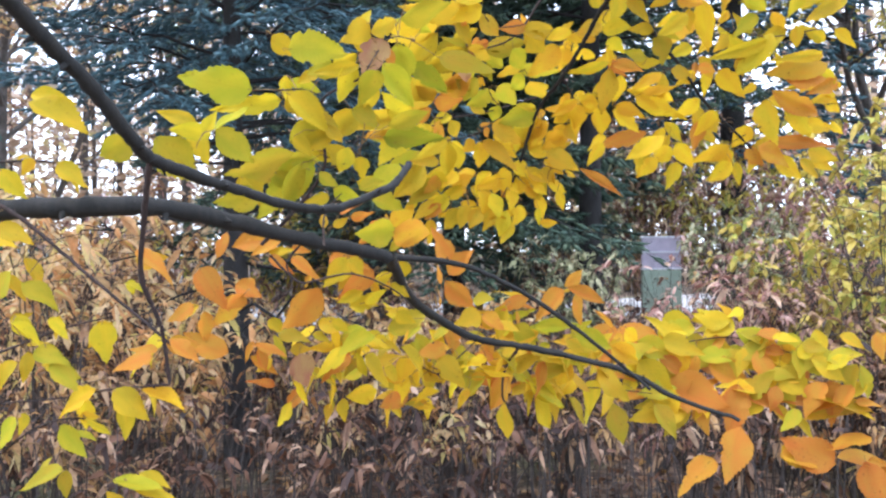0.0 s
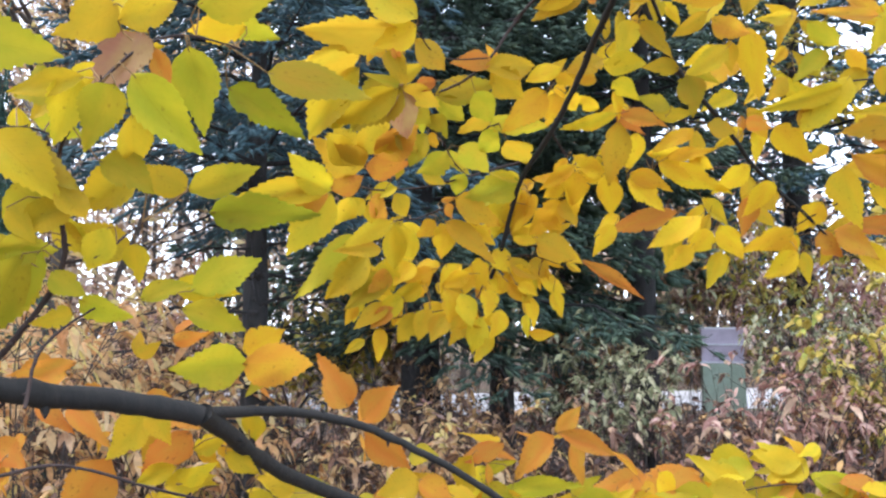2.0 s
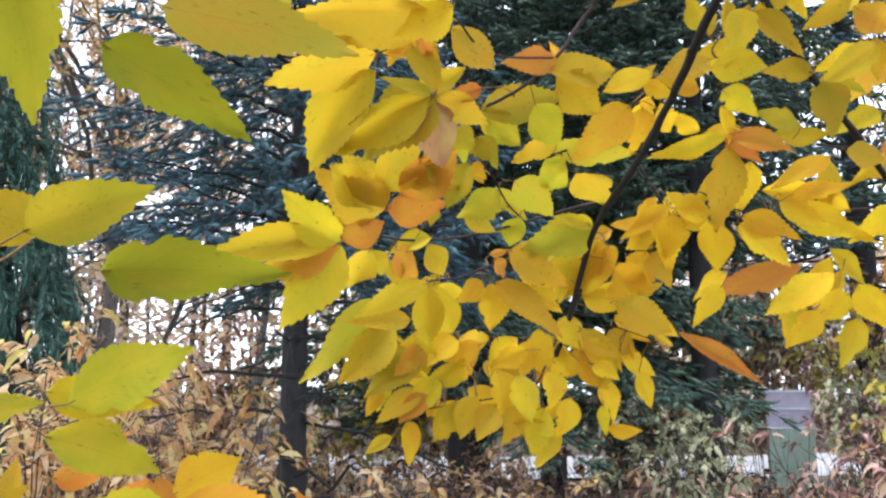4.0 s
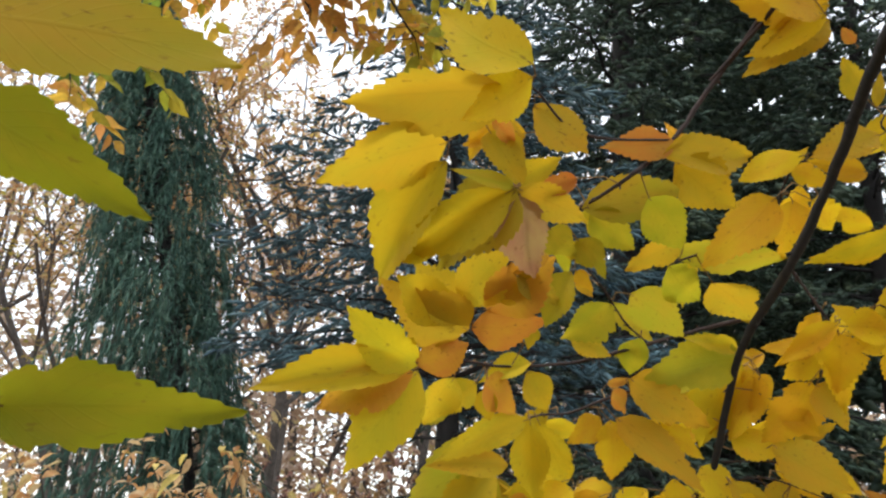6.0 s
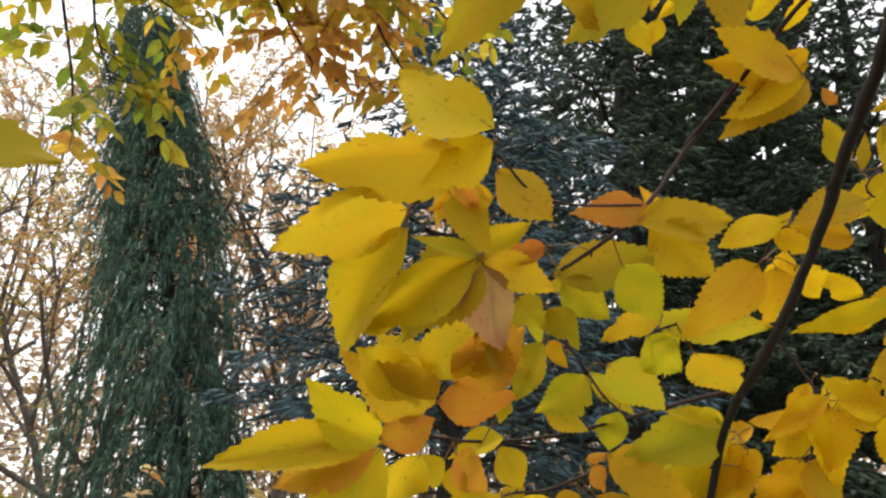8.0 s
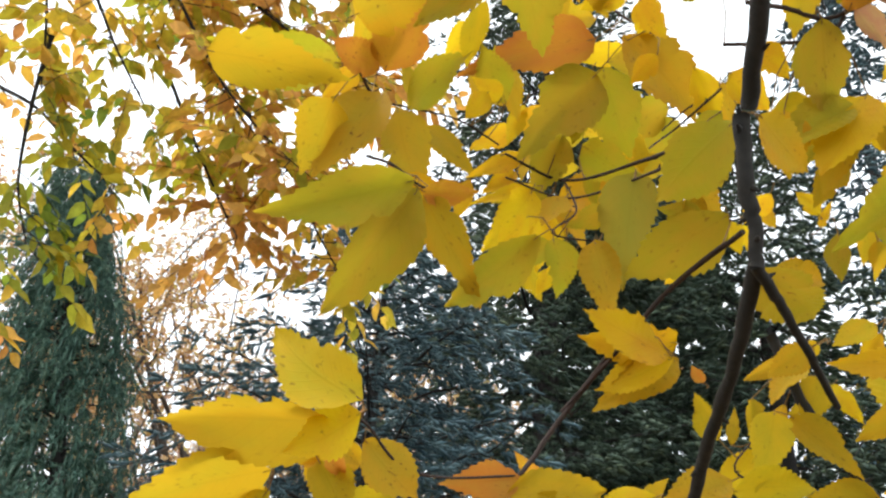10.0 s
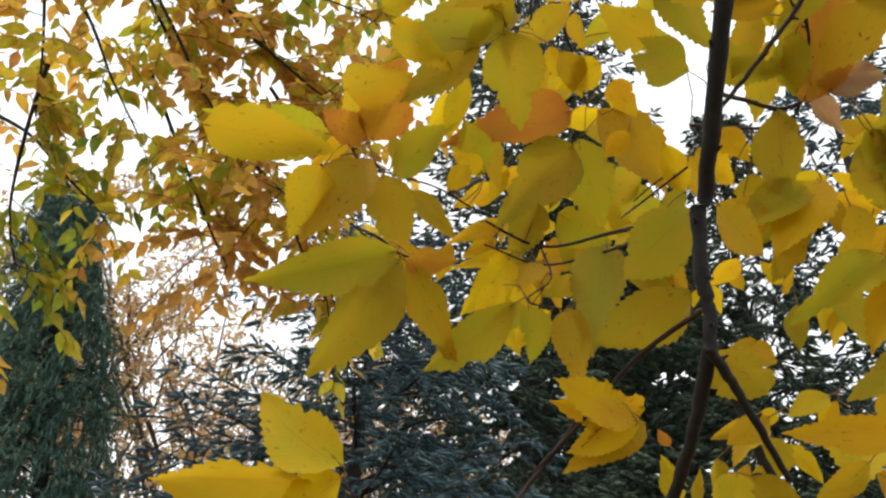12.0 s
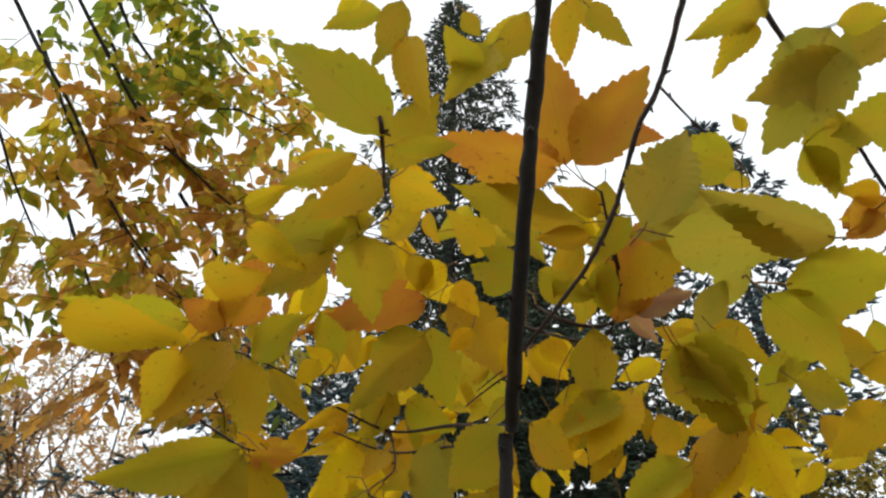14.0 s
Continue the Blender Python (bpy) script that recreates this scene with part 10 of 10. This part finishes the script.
leaf(L, -0.178, 1.275, 1.322, -0.165, 1.286, 1.286, 0.019, -20, 12, 'v')
leaf(L, -0.127, 1.250, 1.372, -0.083, 1.258, 1.355, 0.027, -60, 43, 'a')
leaf(L, -0.038, 1.337, 1.334, -0.049, 1.326, 1.287, 0.034, -144, 18, 'g')
leaf(L, -0.217, 1.275, 1.289, -0.241, 1.274, 1.255, 0.024, -107, 13, 'o')
leaf(L, -0.054, 1.345, 1.287, -0.096, 1.322, 1.289, 0.026, -61, 23, 'v')
leaf(L, -0.185, 1.275, 1.319, -0.225, 1.271, 1.302, 0.026, -119, 55, 'a')
leaf(L, -0.250, 1.233, 1.301, -0.291, 1.224, 1.308, 0.026, -59, 64, 'o')
leaf(L, -0.176, 1.270, 1.288, -0.166, 1.281, 1.259, 0.016, -17, 13, 'v')
leaf(L, -0.068, 1.349, 1.288, -0.036, 1.356, 1.277, 0.020, -64, 32, 'a')
leaf(L, -0.090, 1.334, 1.273, -0.071, 1.336, 1.232, 0.027, -68, 7, 'a')
leaf(L, -0.075, 1.342, 1.318, -0.052, 1.359, 1.287, 0.025, -58, -3, 'a')
leaf(L, -0.058, 1.328, 1.297, -0.070, 1.313, 1.253, 0.027, -107, 22, 'g')
leaf(L, 0.108, 1.408, 1.317, 0.086, 1.406, 1.288, 0.022, -154, 36, 'g')
leaf(L, -0.166, 1.248, 1.355, -0.121, 1.269, 1.347, 0.026, -60, 25, 'g')
leaf(L, -0.009, 1.392, 1.339, -0.047, 1.378, 1.328, 0.021, -85, 45, 'v')
leaf(L, -0.041, 1.341, 1.331, -0.012, 1.360, 1.296, 0.028, -9, 36, 'a')
leaf(L, -0.060, 1.306, 1.388, -0.088, 1.294, 1.422, 0.025, -37, 24, 'a')
leaf(L, -0.160, 1.247, 1.346, -0.175, 1.255, 1.308, 0.026, -166, 19, 'a')
leaf(L, -0.206, 1.264, 1.341, -0.226, 1.270, 1.298, 0.027, -106, -1, 'g')
leaf(L, 0.051, 1.418, 1.289, 0.086, 1.423, 1.292, 0.020, -97, 71, 'v')
leaf(L, -0.104, 1.288, 1.322, -0.065, 1.303, 1.336, 0.022, -87, 40, 'y')
leaf(L, -0.126, 1.307, 1.310, -0.167, 1.286, 1.306, 0.022, -67, 40, 'v')
leaf(L, -0.285, 1.174, 1.438, -0.332, 1.179, 1.398, 0.033, -106, 11, 'c')
leaf(L, -0.135, 1.213, 1.351, -0.174, 1.205, 1.311, 0.032, -114, 31, 'o')
leaf(L, -0.287, 1.149, 1.458, -0.248, 1.140, 1.440, 0.027, -96, 16, 'o')
leaf(L, -0.247, 1.187, 1.519, -0.305, 1.200, 1.516, 0.035, -103, 10, 'o')
leaf(L, -0.154, 1.149, 1.495, -0.101, 1.120, 1.480, 0.034, -115, 15, 'o')
leaf(L, -0.222, 1.150, 1.518, -0.266, 1.154, 1.500, 0.026, -111, 34, 'o')
leaf(L, -0.307, 1.184, 1.531, -0.318, 1.177, 1.494, 0.021, -107, 15, 'o')
leaf(L, -0.261, 1.157, 1.464, -0.288, 1.157, 1.432, 0.024, -127, 27, 'o')
leaf(R, 0.352, 1.584, 1.835, 0.344, 1.606, 1.791, 0.027, -87, -26, 'g')
leaf(R, 0.524, 1.649, 1.885, 0.560, 1.677, 1.853, 0.027, -70, -24, 'a')
leaf(R, 0.530, 1.789, 1.678, 0.490, 1.783, 1.661, 0.019, -80, -3, 'g')
leaf(R, 0.656, 1.695, 1.836, 0.625, 1.690, 1.816, 0.017, -79, 0, 'g')
leaf(R, 0.679, 1.666, 1.978, 0.711, 1.687, 1.944, 0.024, -119, -44, 'g')
leaf(R, 0.829, 1.778, 1.885, 0.866, 1.798, 1.849, 0.027, -88, -27, 'y')
leaf(R, 0.511, 1.766, 1.686, 0.492, 1.773, 1.634, 0.029, -106, -1, 'y')
leaf(R, 0.935, 1.951, 1.799, 0.965, 1.970, 1.767, 0.022, -140, -48, 'a')
leaf(R, 0.695, 1.668, 2.039, 0.731, 1.680, 2.017, 0.022, -93, -33, 'g')
leaf(R, 0.628, 1.761, 1.709, 0.607, 1.780, 1.679, 0.023, -119, -12, 'y')
leaf(R, 0.822, 1.702, 1.950, 0.867, 1.721, 1.922, 0.025, -78, -19, 'g')
leaf(R, 0.436, 1.641, 1.823, 0.471, 1.659, 1.796, 0.023, -104, -44, 'g')
leaf(R, 0.748, 1.652, 2.009, 0.780, 1.648, 2.024, 0.019, -101, 6, 'a')
leaf(R, 0.613, 1.693, 1.885, 0.656, 1.700, 1.911, 0.025, -70, -17, 'y')
leaf(R, 0.621, 1.768, 1.663, 0.586, 1.769, 1.646, 0.020, -100, 18, 'a')
leaf(R, 0.703, 1.787, 1.709, 0.666, 1.771, 1.666, 0.024, -83, 15, 'y')
leaf(R, 0.505, 1.631, 1.899, 0.458, 1.616, 1.879, 0.026, -77, 9, 'y')
leaf(R, 0.640, 1.687, 1.944, 0.607, 1.672, 1.972, 0.023, -86, -24, 'y')
leaf(R, 0.871, 1.926, 1.716, 0.912, 1.922, 1.681, 0.030, -90, 6, 'g')
leaf(R, 0.577, 1.592, 2.011, 0.556, 1.598, 1.969, 0.027, -127, 10, 'a')
leaf(R, 0.517, 1.650, 1.853, 0.481, 1.654, 1.833, 0.024, -88, -14, 'g')
leaf(R, 0.579, 1.637, 1.972, 0.558, 1.634, 1.945, 0.017, -82, 0, 'g')
leaf(R, 0.546, 1.640, 1.916, 0.518, 1.633, 1.889, 0.018, -85, 9, 'g')
leaf(R, 0.764, 1.759, 1.864, 0.713, 1.731, 1.894, 0.033, -118, -59, 'a')
leaf(R, 0.475, 1.555, 1.954, 0.481, 1.570, 1.920, 0.021, -106, -25, 'a')
leaf(R, 0.819, 1.777, 1.859, 0.778, 1.764, 1.833, 0.020, -80, 13, 'g')
leaf(R, 0.847, 1.829, 1.834, 0.906, 1.860, 1.803, 0.029, -72, -21, 'g')
leaf(R, 0.385, 1.543, 2.005, 0.404, 1.541, 1.978, 0.016, -99, -2, 'g')
leaf(R, 0.477, 1.745, 1.768, 0.515, 1.767, 1.733, 0.027, -63, -3, 'y')
leaf(R, 0.366, 1.542, 1.852, 0.415, 1.551, 1.852, 0.022, -80, 5, 'y')
leaf(M, 0.170, 1.647, 1.632, 0.199, 1.654, 1.599, 0.020, -97, -17, 'g')
leaf(M, 0.116, 1.675, 1.586, 0.126, 1.674, 1.535, 0.029, -111, -3, 'g')
leaf(M, -0.055, 1.671, 1.599, -0.071, 1.668, 1.571, 0.019, -67, -8, 'g')
leaf(M, 0.200, 1.674, 1.558, 0.236, 1.670, 1.556, 0.021, -99, -33, 'g')
leaf(M, 0.196, 1.646, 1.584, 0.198, 1.651, 1.551, 0.014, -92, -8, 'y')
leaf(M, 0.213, 1.650, 1.637, 0.192, 1.657, 1.604, 0.020, -72, -21, 'y')
leaf(M, 0.134, 1.669, 1.655, 0.164, 1.671, 1.628, 0.018, -88, -2, 'g')
leaf(M, -0.056, 1.662, 1.642, -0.054, 1.657, 1.606, 0.019, -99, 8, 'y')
leaf(M, 0.200, 1.679, 1.613, 0.211, 1.678, 1.567, 0.026, -121, -7, 'g')
leaf(M, 0.090, 1.682, 1.600, 0.088, 1.684, 1.562, 0.022, -112, -2, 'a')
leaf(M, -0.043, 1.673, 1.547, -0.071, 1.667, 1.530, 0.016, -78, 1, 'y')
leaf(M, 0.146, 1.664, 1.558, 0.122, 1.666, 1.518, 0.025, -89, -4, 'a')
leaf(M, -0.052, 1.683, 1.613, -0.065, 1.687, 1.577, 0.020, -86, -8, 'y')
leaf(M, -0.033, 1.638, 1.626, -0.001, 1.635, 1.613, 0.016, -92, 7, 'g')
leaf(M, 0.113, 1.682, 1.614, 0.100, 1.672, 1.564, 0.027, -69, 4, 'g')
leaf(M, 0.164, 1.660, 1.619, 0.124, 1.650, 1.644, 0.027, -63, 20, 'g')
leaf(M, 0.043, 1.689, 1.601, 0.086, 1.697, 1.578, 0.029, -70, 17, 'g')
leaf(M, -0.019, 1.661, 1.565, -0.025, 1.671, 1.517, 0.023, -85, -13, 'g')
leaf(M, 0.088, 1.677, 1.620, 0.123, 1.672, 1.585, 0.026, -104, -6, 'g')
leaf(M, -0.049, 1.667, 1.631, -0.085, 1.670, 1.618, 0.020, -88, -19, 'g')
leaf(M, 0.223, 1.659, 1.656, 0.228, 1.668, 1.619, 0.018, -113, -16, 'g')
leaf(M, 0.237, 1.658, 1.620, 0.249, 1.662, 1.582, 0.021, -83, -3, 'g')
leaf(N, -0.111, 1.022, 1.611, -0.152, 1.002, 1.630, 0.030, -65, -3, 'y')
leaf(N, -0.078, 0.945, 1.694, -0.081, 0.965, 1.662, 0.026, -43, -26, 'y')
leaf(N, -0.165, 1.010, 1.637, -0.132, 1.008, 1.614, 0.023, -96, -4, 'y')
leaf(N, -0.246, 1.027, 1.602, -0.219, 1.033, 1.558, 0.040, -102, -15, 'y')
leaf(N, -0.182, 1.007, 1.711, -0.146, 1.010, 1.700, 0.023, -98, -36, 'l')
leaf(N, -0.241, 1.004, 1.593, -0.229, 1.007, 1.557, 0.024, -45, 9, 'y')
leaf(N, -0.301, 0.999, 1.648, -0.286, 1.011, 1.611, 0.028, -52, 0, 'y')
leaf(N, -0.093, 0.997, 1.669, -0.140, 1.005, 1.643, 0.033, -93, -14, 'y')
stem(L, 'branch', 13, 9, (-0.92, 0.50, -0.08), (-0.93, 0.52, 0.6), (-0.90, 0.60, 1.25), (-0.74, 0.84, 1.53), (-0.58, 0.85, 1.549), (-0.447, 0.836, 1.548))


OVER = (
    ((-1.69, 2.50, 3.89), (-1.72, 2.57, 3.64), (-1.74, 2.67, 3.37), (-1.68, 2.75, 3.15), (-1.65, 2.82, 2.94)),
    ((-1.94, 2.53, 3.92), (-1.93, 2.65, 3.59), (-1.90, 2.78, 3.24), (-1.88, 2.82, 3.03)),
    ((-1.61, 2.89, 4.29), (-1.43, 3.10, 3.89), (-1.29, 3.21, 3.61), (-1.21, 3.23, 3.48)),
    ((-1.39, 3.07, 4.29), (-1.22, 3.19, 4.02), (-1.05, 3.27, 3.81), (-0.95, 3.33, 3.59), (-0.84, 3.39, 3.40)),
    ((-1.16, 3.11, 4.35), (-0.90, 3.33, 3.99), (-0.76, 3.44, 3.76)),
    ((-1.74, 2.16, 4.82), (-1.54, 2.41, 4.49), (-1.37, 2.59, 4.24), (-1.22, 2.79, 3.96), (-1.07, 2.91, 3.77), (-0.92, 2.98, 3.62)),
    ((-1.52, 2.26, 4.88), (-1.33, 2.52, 4.58), (-1.15, 2.73, 4.32), (-0.98, 2.83, 4.18), (-0.81, 2.92, 4.05), (-0.63, 2.97, 3.95)),
    ((-1.43, 2.37, 5.07), (-1.30, 2.58, 4.80), (-1.05, 2.77, 4.55), (-0.82, 2.79, 4.48), (-0.62, 2.85, 4.38)),
    ((-1.71, 2.12, 4.38), (-1.67, 2.27, 4.17), (-1.68, 2.44, 3.91), (-1.71, 2.57, 3.70), (-1.77, 2.64, 3.56)),
    ((-1.67, 2.50, 4.74), (-1.53, 2.72, 4.43), (-1.36, 2.92, 4.15), (-1.20, 3.06, 3.93), (-1.03, 3.18, 3.75)),
    ((-1.42, 2.63, 4.81), (-1.25, 2.84, 4.52), (-1.07, 2.97, 4.33), (-0.90, 3.06, 4.19), (-0.71, 3.15, 4.05)),
    ((-2.11, 2.67, 3.91), (-1.88, 2.73, 3.79), (-1.70, 2.82, 3.62), (-1.54, 2.88, 3.49)),
    ((-1.23, 2.66, 4.99), (-1.03, 2.79, 4.83), (-0.83, 2.89, 4.72), (-0.66, 3.01, 4.56)),
    ((-1.83, 2.41, 4.40), (-1.68, 2.54, 4.23), (-1.59, 2.70, 4.02), (-1.49, 2.85, 3.83)),
    ((-1.26, 2.39, 5.08), (-1.01, 2.53, 4.91), (-0.84, 2.71, 4.69), (-0.55, 2.85, 4.53)),
)


def overhang():
    """A branch hanging in from a tall tree: long drooping twigs with green, golden and rusty leaves in two rows along their side twigs."""
    rng = np.random.default_rng(31)
    bough = thing("overhanging_branch", (-2.9, 3.9, 6.0), "drooping twigs full of green, golden and rusty leaves", "branch")
    off = np.array(bough.location)
    hub = np.array([0.22, 0.86, 1.69])
    leaves, sv, sf = [], [], []
    for number, pts in enumerate(OVER):
        low = number in (0, 1, 8, 11)
        line = curve_through([hub + 1.3 * (np.array(p) - hub) for p in (pts[:4] if low else pts)], 8)
        verts, faces = [], []
        tube_arrays([p - off for p in line], 0.012, 0.004, 6, verts, faces, 0.08, rng)
        part("twig", mesh_of("twig", verts, faces, True), BARK, bough)
        for k in range(1, len(line)):
            for s in range(2):
                if k < len(line) - 1 and rng.random() < (0.72 if low else 0.63):
                    continue
                run = line[k] - line[k - 1]
                d = unit(unit(run) * 0.5 + np.array([rng.normal() * 0.9, rng.normal() * 0.9, rng.uniform(-0.3, 0.25)]))
                ln = rng.uniform(0.2, 0.45 if low else 0.62)
                tw = curve_through([line[k], line[k] + d * ln * 0.5 + np.array([0, 0, 0.01]), line[k] + d * ln - np.array([0, 0, 0.10 * ln])], 4)
                tube_arrays([p - off for p in tw], 0.0034, 0.0016, 3, sv, sf)
                shade = 0.24 + 1.3 * noise.noise(tuple(line[k] * 1.1)) + 0.45 * (line[k][0] + 1.5) - 0.22 * (line[k][2] - 4.6) + rng.normal() * 0.16
                count = int(4 + ln * 18)
                side = unit(np.cross(d, (0, 0, 1)))
                for n in range(count):
                    u = 0.15 + 0.85 * (n + rng.random()) / count
                    i = min(len(tw) - 2, int(u * (len(tw) - 1)))
                    p = tw[i] + (tw[i + 1] - tw[i]) * (u * (len(tw) - 1) - i)
                    e = unit(d * rng.uniform(0.3, 0.9) + side * (1 if n % 2 else -1) * rng.uniform(0.4, 1.0) + np.array([0, 0, rng.uniform(-0.9, 0.1)]))
                    leaves.append((p - off, e, shade + rng.normal() * 0.22))
    part("twig_spray", mesh_of("twig_spray", sv, sf), TWIG, bough, "", "stuff")
    order = rng.permutation(len(leaves))
    rest = {}
    for k, number in enumerate(order):
        p, e, shade = leaves[number]
        size = rng.uniform(0.08, 0.13)
        tone = "e" if shade < -0.5 else "v" if shade < -0.15 else "l" if shade < 0.12 else "a" if shade < 0.42 else "c"
        u = unit(np.cross(e, np.array([rng.normal(), rng.normal(), 1.5])))
        n = np.cross(u, e)
        if k < 290:
            m = Matrix((Vector(u), Vector(e), Vector(n))).transposed().to_4x4()
            ob = new("leaf", SLIM_LEAVES[int(rng.integers(len(SLIM_LEAVES)))])
            ob.parent = bough
            ob.matrix_basis = Matrix.Translation(Vector(p)) @ m @ Matrix.Diagonal((size * 0.54, size, size, 1))
            ob.material_slots[0].link = "OBJECT"
            ob.material_slots[0].material = OVER_LEAVES[tone]
        else:
            w, droop, fold = size * 0.27, size * rng.uniform(-0.05, 0.35), 0.006
            rest.setdefault(tone, []).append([p, p + e * size * 0.25 + u * w * 0.85 + n * fold, p + e * size * 0.28, p + e * size * 0.25 - u * w * 0.85 + n * fold,
                                              p + e * size * 0.58 + u * w * 0.8 + n * (fold - droop * 0.3), p + e * size * 0.6 - n * droop * 0.3,
                                              p + e * size * 0.58 - u * w * 0.8 + n * (fold - droop * 0.3), p + e * size - n * droop])
    tri = np.array([[0, 2, 1], [0, 3, 2], [1, 2, 5], [1, 5, 4], [2, 3, 6], [2, 6, 5], [4, 5, 7], [5, 6, 7]])
    for tone, groups in rest.items():
        pts = np.array(groups).reshape(-1, 3)
        part("foliage", indexed_mesh("foliage", pts, (8 * np.arange(len(groups))[:, None, None] + tri[None]).reshape(-1), 3), OVER_LEAVES[tone], bough, "", "stuff")


overhang()
